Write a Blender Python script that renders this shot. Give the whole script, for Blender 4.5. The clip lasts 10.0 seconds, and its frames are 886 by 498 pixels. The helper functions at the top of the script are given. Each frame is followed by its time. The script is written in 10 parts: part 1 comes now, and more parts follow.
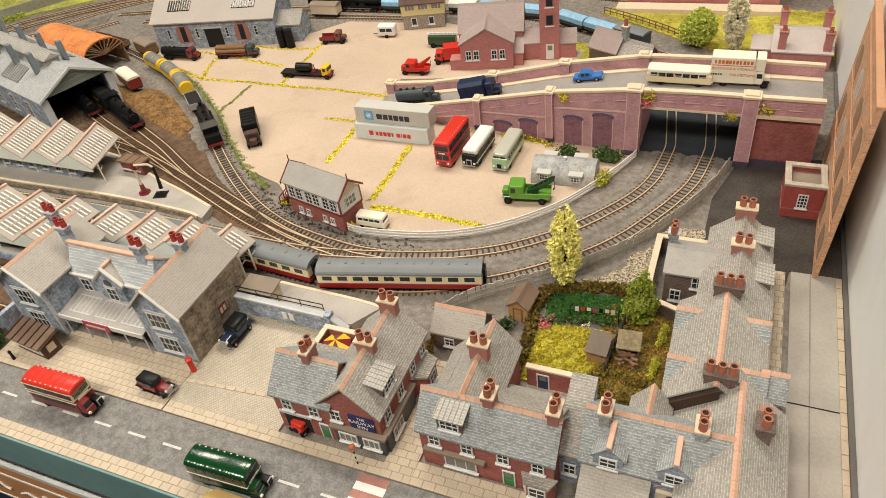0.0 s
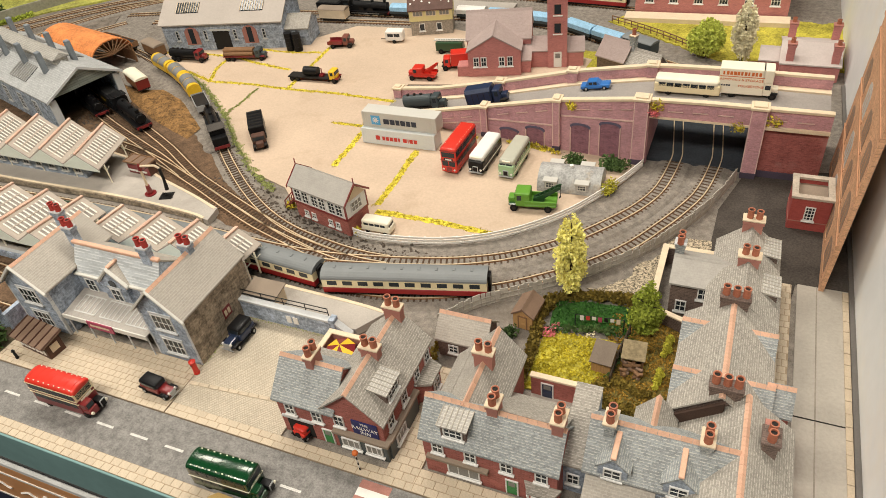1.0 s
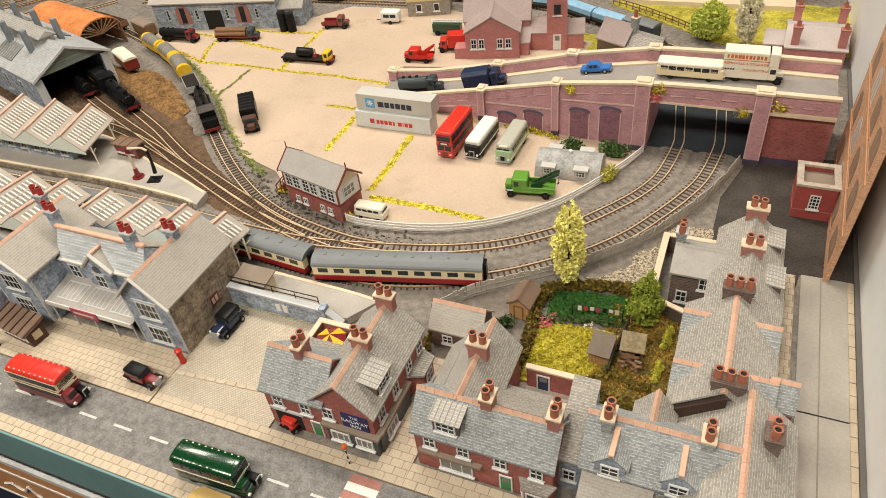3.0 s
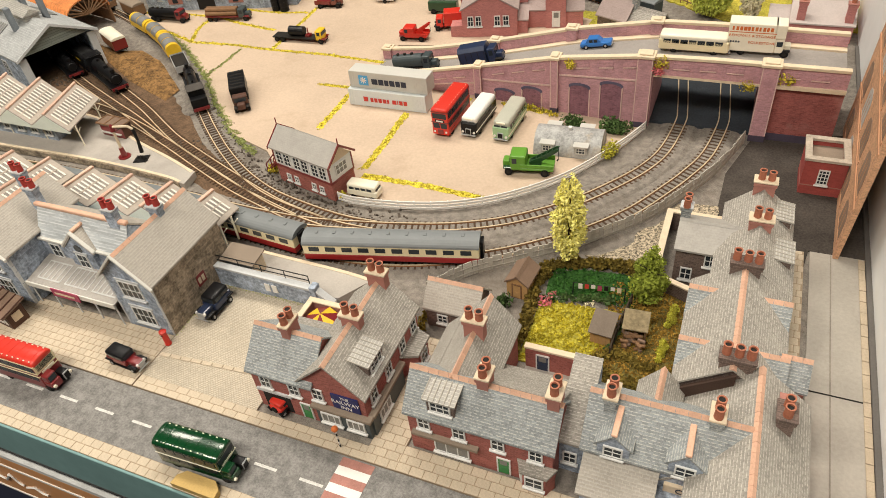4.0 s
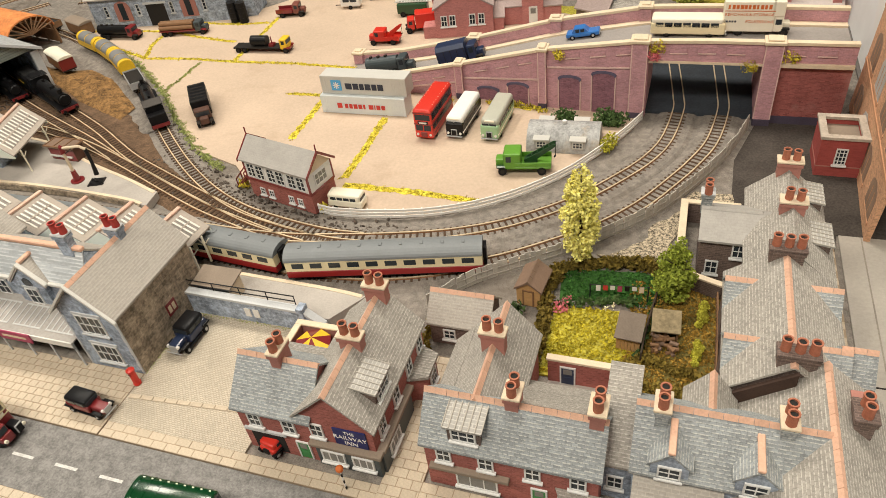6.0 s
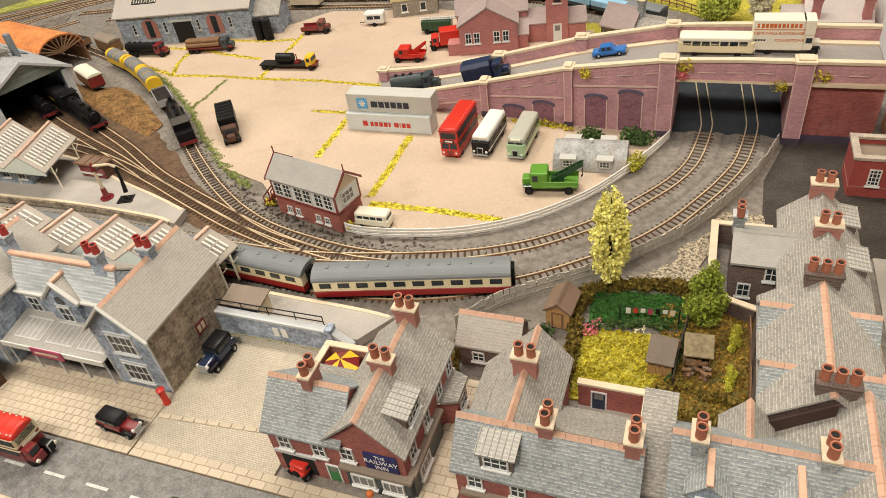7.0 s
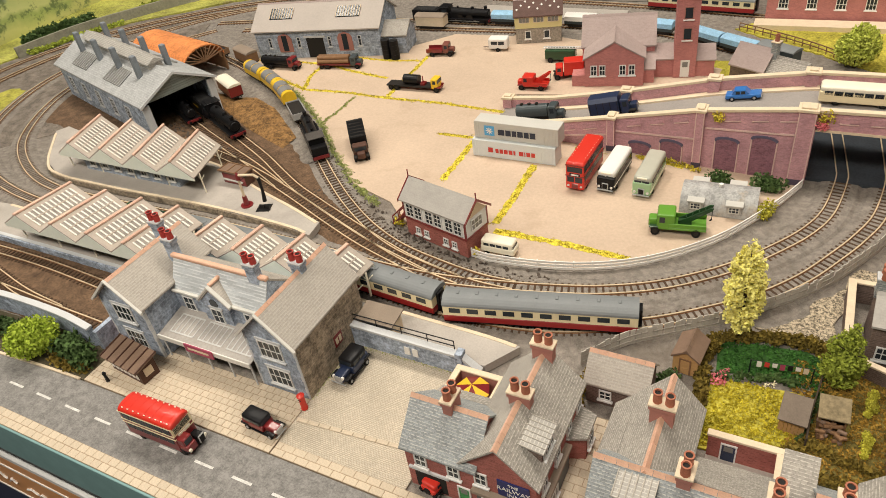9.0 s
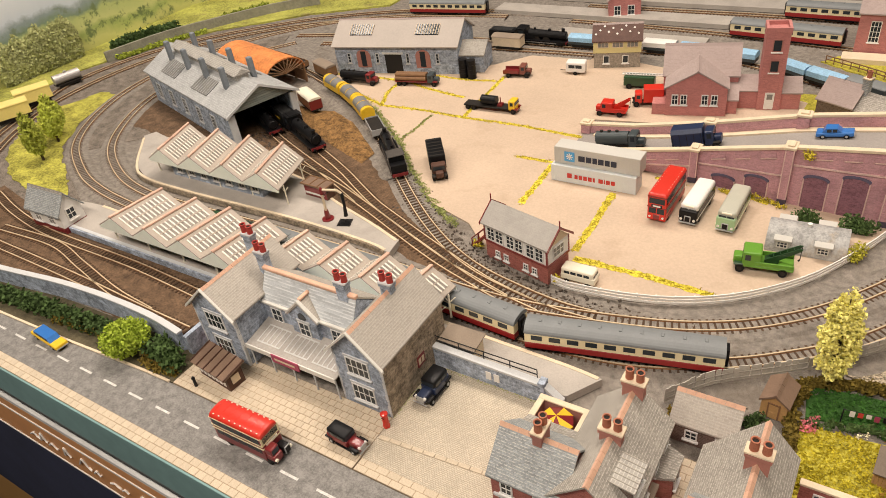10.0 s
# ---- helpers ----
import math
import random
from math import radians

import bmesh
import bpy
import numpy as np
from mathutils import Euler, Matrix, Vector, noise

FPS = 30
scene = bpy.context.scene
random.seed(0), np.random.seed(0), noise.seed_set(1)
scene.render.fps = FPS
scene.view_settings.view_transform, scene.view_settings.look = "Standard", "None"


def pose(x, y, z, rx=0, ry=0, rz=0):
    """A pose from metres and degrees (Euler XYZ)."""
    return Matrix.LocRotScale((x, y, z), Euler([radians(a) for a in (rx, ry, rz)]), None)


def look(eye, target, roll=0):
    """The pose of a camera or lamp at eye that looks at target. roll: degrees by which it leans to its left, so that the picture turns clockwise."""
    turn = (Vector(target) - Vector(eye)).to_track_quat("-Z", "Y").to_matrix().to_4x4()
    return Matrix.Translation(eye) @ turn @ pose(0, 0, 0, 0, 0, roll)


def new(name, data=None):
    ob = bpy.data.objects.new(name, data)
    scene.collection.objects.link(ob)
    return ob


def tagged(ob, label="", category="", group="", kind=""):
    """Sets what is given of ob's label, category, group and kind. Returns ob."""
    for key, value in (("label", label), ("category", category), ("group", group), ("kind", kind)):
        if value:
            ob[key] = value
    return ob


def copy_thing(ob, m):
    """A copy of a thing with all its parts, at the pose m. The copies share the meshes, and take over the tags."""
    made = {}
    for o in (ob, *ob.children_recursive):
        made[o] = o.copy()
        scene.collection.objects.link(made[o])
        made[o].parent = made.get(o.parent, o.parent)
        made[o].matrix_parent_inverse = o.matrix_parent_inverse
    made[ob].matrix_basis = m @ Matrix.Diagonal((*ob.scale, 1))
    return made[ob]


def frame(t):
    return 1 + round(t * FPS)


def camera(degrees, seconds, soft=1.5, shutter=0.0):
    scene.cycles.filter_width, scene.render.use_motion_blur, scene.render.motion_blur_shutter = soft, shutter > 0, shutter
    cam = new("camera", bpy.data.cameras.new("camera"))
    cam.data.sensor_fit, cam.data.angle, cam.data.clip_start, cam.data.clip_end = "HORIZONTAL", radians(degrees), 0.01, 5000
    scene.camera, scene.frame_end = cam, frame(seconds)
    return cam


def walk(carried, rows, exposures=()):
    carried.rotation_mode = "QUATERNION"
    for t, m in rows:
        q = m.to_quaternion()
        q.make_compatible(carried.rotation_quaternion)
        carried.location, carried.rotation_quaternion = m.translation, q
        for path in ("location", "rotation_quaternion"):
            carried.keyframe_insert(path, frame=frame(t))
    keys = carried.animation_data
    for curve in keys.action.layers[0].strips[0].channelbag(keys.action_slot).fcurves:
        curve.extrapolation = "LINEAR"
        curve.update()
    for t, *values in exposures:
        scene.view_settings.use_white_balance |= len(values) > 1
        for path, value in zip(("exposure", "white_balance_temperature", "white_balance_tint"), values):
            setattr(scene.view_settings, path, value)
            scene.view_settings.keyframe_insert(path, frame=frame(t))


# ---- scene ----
cam = camera(64.8, 10.0, soft=0.9)
PATH = [
    (0, (0.2123, 0.2105, 0.7228), (-0.1362, 0.8952, 0.0827), -8.5),
    (0.5, (0.2041, 0.2086, 0.7244), (-0.1499, 0.8905, 0.0843), -7.9),
    (1, (0.2065, 0.2109, 0.7242), (-0.1457, 0.8989, 0.0898), -7.6),
    (1.5, (0.2061, 0.2188, 0.7200), (-0.1403, 0.9086, 0.0842), -7.1),
    (2, (0.2063, 0.2228, 0.7160), (-0.1344, 0.9064, 0.0705), -6.9),
    (2.5, (0.2022, 0.2275, 0.7162), (-0.1434, 0.9066, 0.0687), -7.1),
    (4, (0.1951, 0.2471, 0.6660), (-0.1463, 0.9181, 0.0078), -7.3),
    (4.5, (0.1858, 0.2500, 0.6500), (-0.1454, 0.9367, 0.0029), -7.3),
    (5, (0.1713, 0.2599, 0.6308), (-0.1492, 0.9509, -0.0171), -7.9),
    (6.5, (0.1152, 0.2913, 0.5912), (-0.1824, 1.0037, -0.0444), -8.2),
    (7, (0.1129, 0.2907, 0.6072), (-0.2123, 0.9992, -0.0192), -9.0),
    (7.5, (0.1071, 0.2879, 0.6107), (-0.2301, 0.9942, -0.0118), -8.9),
    (8, (0.0938, 0.2876, 0.6248), (-0.2680, 0.9837, 0.0047), -9.0),
    (8.5, (0.0722, 0.2734, 0.6404), (-0.3203, 0.9610, 0.0297), -8.8),
    (9, (0.0553, 0.2577, 0.6590), (-0.3708, 0.9317, 0.0555), -9.1),
    (9.5, (0.0278, 0.2463, 0.6731), (-0.4301, 0.9071, 0.0783), -9.0),
    (10, (0.0075, 0.2348, 0.6905), (-0.4758, 0.8858, 0.1051), -8.6),
]
walk(cam, [(t, look(eye, target, roll)) for t, eye, target, roll in PATH],
     [(0, 0.50, 6500, 10), (1.5, 0.56, 6500, 10), (8.0, 0.55, 6500, 10), (9.0, 0.50, 6550, 11), (10, 0.53, 6820, 16)])

# ---- light: a hall with ceiling panels over the table, which stands in a plain room ----
U = 1 / 76.0  # the layout is built to 1:76; plan numbers below are in scale metres
world = bpy.data.worlds.new("hall")
scene.world = world
world.use_nodes = True
world.node_tree.nodes["Background"].inputs[0].default_value = (0.9, 0.92, 1.0, 1)
world.node_tree.nodes["Background"].inputs[1].default_value = 0.3
LAMPS = [(-2.1, -0.5, 8.5), (-2.1, 1.7, 11.0), (-1.15, -0.5, 17.0), (-1.15, 1.7, 13.4), (-0.2, -0.5, 21.0), (-0.3, 1.7, 17.0), (0.62, -0.5, 8.5), (0.62, 1.7, 7.0)]
for lx, ly, watts in LAMPS:
    lamp = bpy.data.lights.new("ceiling_panel_light", "AREA")
    lamp.shape, lamp.size, lamp.size_y, lamp.energy = "RECTANGLE", 0.5, 0.5, watts
    lamp.color = (1.0, 0.92, 0.795)
    ob = new("ceiling_panel_light", lamp)
    ob.location = (lx, ly, 2.18)


# ---- materials ----
def node(nt, kind, **values):
    n = nt.nodes.new(kind)
    for key, value in values.items():
        n.inputs[key].default_value = value
    return n


def shade(c, f):
    return (min(1, c[0] * f), min(1, c[1] * f), min(1, c[2] * f), 1)


def mat(name, col, rough=0.75, metal=0.0, var=0.25, s1=0.35, s2=7.0, bump=0.25, pat=None, col2=None, patbump=0.6, rand=0.0, spec=0.35, stain=None, coat=0.0, con=0.35, pc=0.2, fleck=None):
    """A painted or printed surface: base colour with blotches at two scales, and for pat=(width, height, joint) courses of brick, slate or slab."""
    m = bpy.data.materials.new(name)
    m.use_nodes = True
    nt = m.node_tree
    ln = nt.links.new
    b = nt.nodes["Principled BSDF"]
    b.inputs["Roughness"].default_value, b.inputs["Metallic"].default_value = rough, metal
    b.inputs["Specular IOR Level"].default_value = spec
    b.inputs["Coat Weight"].default_value = coat
    tc = nt.nodes.new("ShaderNodeTexCoord")
    mp = nt.nodes.new("ShaderNodeMapping")
    mp.inputs["Scale"].default_value = (76, 76, 76)
    ln(tc.outputs["Object"], mp.inputs[0])
    n1 = node(nt, "ShaderNodeTexNoise", Scale=s1, Detail=4.0, Roughness=0.6)
    n2 = node(nt, "ShaderNodeTexNoise", Scale=s2, Detail=3.0, Roughness=0.7)
    ln(mp.outputs[0], n1.inputs["Vector"]), ln(mp.outputs[0], n2.inputs["Vector"])
    add = nt.nodes.new("ShaderNodeMath")
    ln(n1.outputs[0], add.inputs[0]), ln(n2.outputs[0], add.inputs[1])
    ramp = nt.nodes.new("ShaderNodeMapRange")
    ramp.inputs["From Min"].default_value, ramp.inputs["From Max"].default_value = 1 - con, 1 + con
    ln(add.outputs[0], ramp.inputs[0])
    mix = nt.nodes.new("ShaderNodeMix")
    mix.data_type = "RGBA"
    mix.inputs["A"].default_value, mix.inputs["B"].default_value = shade(col, 1 - var), shade(col, 1 + var)
    ln(ramp.outputs[0], mix.inputs["Factor"])
    out, height = mix.outputs["Result"], n2.outputs[0]
    if pat:
        uv = nt.nodes.new("ShaderNodeUVMap")
        br = node(nt, "ShaderNodeTexBrick", Scale=1.0)
        br.inputs["Brick Width"].default_value, br.inputs["Row Height"].default_value = pat[0], pat[1]
        br.inputs["Mortar Size"].default_value, br.inputs["Mortar Smooth"].default_value = pat[2], 0.3
        br.inputs["Color1"].default_value, br.inputs["Color2"].default_value = (1 - pc, 1 - pc, 1 - pc, 1), (1 + pc, 1 + pc, 1 + pc, 1)
        br.inputs["Mortar"].default_value = (*(col2 or (0.5, 0.5, 0.5)), 1)
        ln(uv.outputs[0], br.inputs[0])
        mul = nt.nodes.new("ShaderNodeMix")
        mul.data_type, mul.blend_type = "RGBA", "MULTIPLY"
        mul.inputs["Factor"].default_value = 1.0
        ln(out, mul.inputs["A"]), ln(br.outputs["Color"], mul.inputs["B"])
        out = mul.outputs["Result"]
        inv = nt.nodes.new("ShaderNodeMath")
        inv.operation = "MULTIPLY_ADD"
        inv.inputs[1].default_value = -2.0 * patbump
        ln(br.outputs["Fac"], inv.inputs[0]), ln(n2.outputs[0], inv.inputs[2])
        height = inv.outputs[0]
    if fleck:
        # worn pale lower edges, broken from slate to slate, one to a course
        sp = nt.nodes.new("ShaderNodeSeparateXYZ")
        ln(uv.outputs[0], sp.inputs[0])
        row = nt.nodes.new("ShaderNodeMath")
        row.operation = "DIVIDE"
        row.inputs[1].default_value = pat[1]
        ln(sp.outputs[1], row.inputs[0])
        fr = nt.nodes.new("ShaderNodeMath")
        fr.operation = "FRACT"
        ln(row.outputs[0], fr.inputs[0])
        lip = nt.nodes.new("ShaderNodeMapRange")
        lip.inputs["From Min"].default_value, lip.inputs["From Max"].default_value = fleck[1] + 0.15, fleck[1]
        ln(fr.outputs[0], lip.inputs[0])
        sq = nt.nodes.new("ShaderNodeMapping")
        sq.inputs["Scale"].default_value = (1.7 / pat[0], 0.9 / pat[1], 1)
        ln(uv.outputs[0], sq.inputs[0])
        n4 = node(nt, "ShaderNodeTexNoise", Scale=1.0, Detail=2.0, Roughness=0.6)
        ln(sq.outputs[0], n4.inputs["Vector"])
        worn = nt.nodes.new("ShaderNodeMapRange")
        worn.inputs["From Min"].default_value, worn.inputs["From Max"].default_value = 0.40, 0.60
        worn.inputs["To Max"].default_value = fleck[2]
        ln(n4.outputs[0], worn.inputs[0])
        both = nt.nodes.new("ShaderNodeMath")
        both.operation = "MULTIPLY"
        ln(lip.outputs[0], both.inputs[0]), ln(worn.outputs[0], both.inputs[1])
        m4 = nt.nodes.new("ShaderNodeMix")
        m4.data_type = "RGBA"
        m4.inputs["B"].default_value = (*fleck[0], 1)
        ln(both.outputs[0], m4.inputs["Factor"]), ln(out, m4.inputs["A"])
        out = m4.outputs["Result"]
        step = nt.nodes.new("ShaderNodeMath")
        step.operation = "MULTIPLY_ADD"
        step.inputs[1].default_value = -1.2
        ln(fr.outputs[0], step.inputs[0]), ln(height, step.inputs[2])
        height = step.outputs[0]
    if stain:
        n3 = node(nt, "ShaderNodeTexNoise", Scale=stain[1], Detail=6.0, Roughness=0.65)
        ln(mp.outputs[0], n3.inputs["Vector"])
        r3 = nt.nodes.new("ShaderNodeMapRange")
        r3.inputs["From Min"].default_value, r3.inputs["From Max"].default_value = stain[2], stain[2] + 0.14
        ln(n3.outputs[0], r3.inputs[0])
        m3 = nt.nodes.new("ShaderNodeMix")
        m3.data_type = "RGBA"
        m3.inputs["B"].default_value = (*stain[0], 1)
        sc = nt.nodes.new("ShaderNodeMath")
        sc.operation = "MULTIPLY"
        sc.inputs[1].default_value = stain[3]
        ln(r3.outputs[0], sc.inputs[0]), ln(sc.outputs[0], m3.inputs["Factor"]), ln(out, m3.inputs["A"])
        out = m3.outputs["Result"]
    if rand:
        oi = nt.nodes.new("ShaderNodeObjectInfo")
        geo = nt.nodes.new("ShaderNodeNewGeometry")
        sm = nt.nodes.new("ShaderNodeMath")
        ln(oi.outputs["Random"], sm.inputs[0]), ln(geo.outputs["Random Per Island"], sm.inputs[1])
        rr = nt.nodes.new("ShaderNodeMapRange")
        rr.inputs["From Max"].default_value = 2.0
        rr.inputs["To Min"].default_value, rr.inputs["To Max"].default_value = 1 - rand, 1 + rand
        ln(sm.outputs[0], rr.inputs[0])
        hs = nt.nodes.new("ShaderNodeHueSaturation")
        ln(rr.outputs[0], hs.inputs["Value"]), ln(out, hs.inputs["Color"])
        out = hs.outputs[0]
    ln(out, b.inputs["Base Color"])
    if bump:
        bp = nt.nodes.new("ShaderNodeBump")
        bp.inputs["Strength"].default_value, bp.inputs["Distance"].default_value = bump, 0.0008
        ln(height, bp.inputs["Height"]), ln(bp.outputs[0], b.inputs["Normal"])
    return m


CONCRETE = mat("yard_concrete", (0.555, 0.43, 0.322), 0.8, var=0.13, s1=0.09, s2=2.5, bump=0.2, stain=((0.40, 0.29, 0.20), 0.16, 0.56, 0.4))
BALLAST = mat("grey_ballast", (0.238, 0.212, 0.184), 0.95, var=0.38, s1=1.3, s2=9.0, bump=0.9, con=0.26, spec=0.2, stain=((0.125, 0.098, 0.074), 0.10, 0.52, 0.45))
BROWN_EARTH = mat("brown_earth", (0.13, 0.08, 0.047), 0.95, var=0.55, s1=0.6, s2=4.0, bump=0.9, con=0.26, stain=((0.20, 0.13, 0.08), 0.3, 0.58, 0.5))
RUST_HEAP = mat("ochre_spoil", (0.21, 0.115, 0.042), 0.95, var=0.6, s1=0.9, s2=3.0, bump=1.0, con=0.22)
ASPHALT = mat("asphalt", (0.215, 0.207, 0.196), 0.9, var=0.3, s1=1.1, s2=5.0, bump=0.5, con=0.2, stain=((0.085, 0.08, 0.075), 3.0, 0.62, 0.6))
TARMAC_DARK = mat("dark_tarmac", (0.062, 0.053, 0.046), 0.9, var=0.4, s1=0.25, s2=4.0, bump=0.3, con=0.28, spec=0.2, stain=((0.42, 0.39, 0.35), 2.6, 0.74, 0.6))
SIDE_ROAD = mat("grey_card_road", (0.40, 0.367, 0.32), 0.42, var=0.14, s1=0.2, s2=3.0, bump=0.1, stain=((0.50, 0.465, 0.41), 0.25, 0.55, 0.4))
SLAB = mat("sandstone_slab", (0.575, 0.485, 0.365), 0.85, var=0.18, s1=0.3, s2=5.0, bump=0.2, rand=0.11, stain=((0.52, 0.43, 0.31), 0.2, 0.56, 0.4))
SLAB_BED = mat("slab_joint", (0.36, 0.275, 0.19), 0.9, var=0.2, bump=0.2)
SETTS = mat("cobbled_setts", (0.53, 0.47, 0.375), 0.85, var=0.14, s1=0.25, s2=4.0, bump=0.4, pat=(0.29, 0.18, 0.03), col2=(0.72, 0.70, 0.67), patbump=0.35, pc=0.08, stain=((0.36, 0.31, 0.24), 0.2, 0.56, 0.3))
WHITE = mat("white_paint", (0.78, 0.76, 0.72), 0.6, var=0.06, bump=0.05)
CREAM = mat("cream_stone", (0.70, 0.58, 0.42), 0.75, var=0.12, s1=0.8, bump=0.15)
PLAT_TOP = mat("platform_grey", (0.42, 0.385, 0.345), 0.85, var=0.18, s1=0.25, s2=5, bump=0.25, stain=((0.28, 0.255, 0.23), 0.3, 0.56, 0.4))
SLATE = mat("grey_slate", (0.31, 0.288, 0.255), 0.75, var=0.2, s1=0.25, s2=4.0, bump=0.5, con=0.3, pat=(0.40, 0.25, 0.012), col2=(0.72, 0.71, 0.70), patbump=0.2, pc=0.13, rand=0.05, fleck=((0.56, 0.53, 0.47), 0.26, 0.85))
SLATE_BLUE = mat("blue_grey_slate", (0.275, 0.295, 0.30), 0.7, var=0.2, s1=0.25, s2=4.0, bump=0.5, con=0.3, pat=(0.40, 0.235, 0.012), col2=(0.7, 0.7, 0.72), patbump=0.2, pc=0.16, rand=0.05, fleck=((0.56, 0.56, 0.51), 0.28, 0.8))
SLATE_LIGHT = mat("pale_slate", (0.385, 0.355, 0.312), 0.75, var=0.14, s1=0.25, s2=5.0, bump=0.3, pat=(0.5, 0.26, 0.022), col2=(1.25, 1.23, 1.2), patbump=0.15, pc=0.06, fleck=((0.52, 0.49, 0.45), 0.3, 0.6), stain=((0.45, 0.42, 0.37), 0.2, 0.55, 0.4))
ZINC = mat("pale_boards", (0.36, 0.345, 0.315), 0.6, var=0.14, s1=0.4, s2=4, bump=0.3, pat=(1.7, 0.3, 0.04), col2=(1.4, 1.4, 1.4), patbump=0.2, pc=0.06)
PINK_SLATE = mat("mauve_slate", (0.37, 0.295, 0.275), 0.8, var=0.12, s1=0.3, s2=4.0, bump=0.15, pat=(0.5, 0.25, 0.015), col2=(1.1, 1.1, 1.1), pc=0.05)
RIDGE = mat("terracotta_ridge", (0.70, 0.43, 0.305), 0.75, var=0.14, s1=0.8, bump=0.2, rand=0.12)
BRICK = mat("red_brick", (0.335, 0.112, 0.093), 0.8, var=0.22, s1=0.5, s2=6.0, bump=0.25, pat=(0.46, 0.16, 0.022), col2=(1.15, 1.3, 1.3))
BRICK_DARK = mat("dark_brick", (0.145, 0.105, 0.09), 0.8, var=0.3, s1=0.5, s2=6.0, bump=0.35, pat=(0.5, 0.2, 0.025), col2=(1.5, 1.5, 1.45))
BRICK_BRIDGE = mat("plum_brick", (0.50, 0.275, 0.30), 0.75, var=0.25, s1=0.35, s2=5.0, bump=0.3, pat=(0.46, 0.16, 0.02), col2=(1.08, 1.12, 1.15), pc=0.12, stain=((0.30, 0.145, 0.17), 0.3, 0.57, 0.5))
BRICK_FIRE = mat("bright_red_brick", (0.48, 0.195, 0.18), 0.8, var=0.14, s1=0.5, s2=6.0, bump=0.2, pat=(0.46, 0.16, 0.015), col2=(1.15, 1.2, 1.2), pc=0.1)
BRICK_BROWN = mat("brown_brick", (0.56, 0.32, 0.19), 0.8, var=0.25, s1=0.3, s2=5.0, bump=0.3, pat=(0.46, 0.16, 0.02), col2=(1.2, 1.2, 1.2), stain=((0.55, 0.34, 0.2), 0.4, 0.55, 0.6))
BRICK_NAVY = mat("engineering_brick", (0.075, 0.06, 0.09), 0.7, var=0.25, bump=0.2)
STONE = mat("blue_grey_stone", (0.32, 0.37, 0.445), 0.8, var=0.5, s1=0.9, s2=3.0, bump=0.5, con=0.25, pat=(1.0, 0.5, 0.045), col2=(1.15, 1.15, 1.15))
STONE_BROWN = mat("weathered_stone", (0.29, 0.24, 0.18), 0.85, var=0.55, s1=0.7, s2=3.0, bump=0.5, con=0.22, pat=(2.2, 0.6, 0.03), col2=(1.3, 1.28, 1.25), pc=0.12)
STONE_TRIM = mat("pale_quoin", (0.56, 0.575, 0.58), 0.75, var=0.12, bump=0.2)
RENDER_PINK = mat("pink_wall", (0.40, 0.18, 0.145), 0.8, var=0.14, bump=0.15)
POT = mat("terracotta_pot", (0.40, 0.145, 0.085), 0.7, var=0.25, s1=1.0, bump=0.15)
# near-black for sooty flues, and for the shade painted into open joints and doorways
SOOT_AND_HOLLOW = mat("soot_and_dark_hollow", (0.02, 0.018, 0.016), 0.95, var=0.2, bump=0.0)
WINDOW_WHITE = mat("white_joinery", (0.75, 0.75, 0.73), 0.55, var=0.04, bump=0.0)
GLASS = mat("dark_glass", (0.03, 0.038, 0.045), 0.15, var=0.2, bump=0.0, spec=0.35)
GLASS_PALE = mat("pale_glass", (0.22, 0.215, 0.20), 0.35, var=0.25, bump=0.0, spec=0.4)
BLACK = mat("black_paint", (0.010, 0.010, 0.011), 0.34, var=0.4, s1=2.0, bump=0.08, spec=0.18)
BLACK_IRON = mat("black_iron", (0.012, 0.012, 0.013), 0.5, var=0.3, bump=0.0, spec=0.25)
RUBBER = mat("black_rubber", (0.012, 0.012, 0.012), 0.8, var=0.2, bump=0.0, spec=0.2)
STEEL_DARK = mat("dark_running_gear", (0.03, 0.026, 0.023), 0.6, 0.3, var=0.3, bump=0.1, spec=0.25)
RAIL = mat("brassy_rail", (0.64, 0.51, 0.34), 0.42, 0.2, var=0.3, s1=0.3, bump=0.0)
RAIL_RUST = mat("rusty_rail_web", (0.20, 0.095, 0.045), 0.85, var=0.35, s1=0.5, bump=0.1, spec=0.2)
SLEEPER = mat("brown_sleeper", (0.075, 0.047, 0.03), 0.9, var=0.35, s1=0.8, bump=0.3, rand=0.35, spec=0.2)
WOOD = mat("brown_wood", (0.22, 0.12, 0.06), 0.75, var=0.25, s1=0.8, s2=8, bump=0.3)
WOOD_GREY = mat("felted_roof", (0.27, 0.215, 0.165), 0.85, var=0.15, bump=0.25)
WOOD_TAN = mat("tan_timber", (0.46, 0.27, 0.11), 0.75, var=0.2, bump=0.2)
PALING = mat("pale_paling", (0.47, 0.44, 0.39), 0.8, var=0.25, bump=0.2, rand=0.2)
ROAD_PAINT = mat("worn_road_paint", (0.60, 0.59, 0.56), 0.8, var=0.3, s1=1.5, bump=0.1)
FENCE_GREY = mat("grey_fence", (0.42, 0.39, 0.34), 0.8, var=0.2, bump=0.2)
RED = mat("gloss_red", (0.62, 0.035, 0.02), 0.38, var=0.06, bump=0.0, spec=0.4, coat=0.15)
RED_DARK = mat("maroon_paint", (0.20, 0.018, 0.02), 0.3, var=0.1, bump=0.0, spec=0.5, coat=0.4)
GREEN_BUS = mat("gloss_green", (0.004, 0.045, 0.014), 0.18, var=0.1, bump=0.0, spec=0.5, coat=0.5)
GREEN_LOCO = mat("loco_green", (0.022, 0.065, 0.025), 0.35, var=0.15, bump=0.0, coat=0.3)
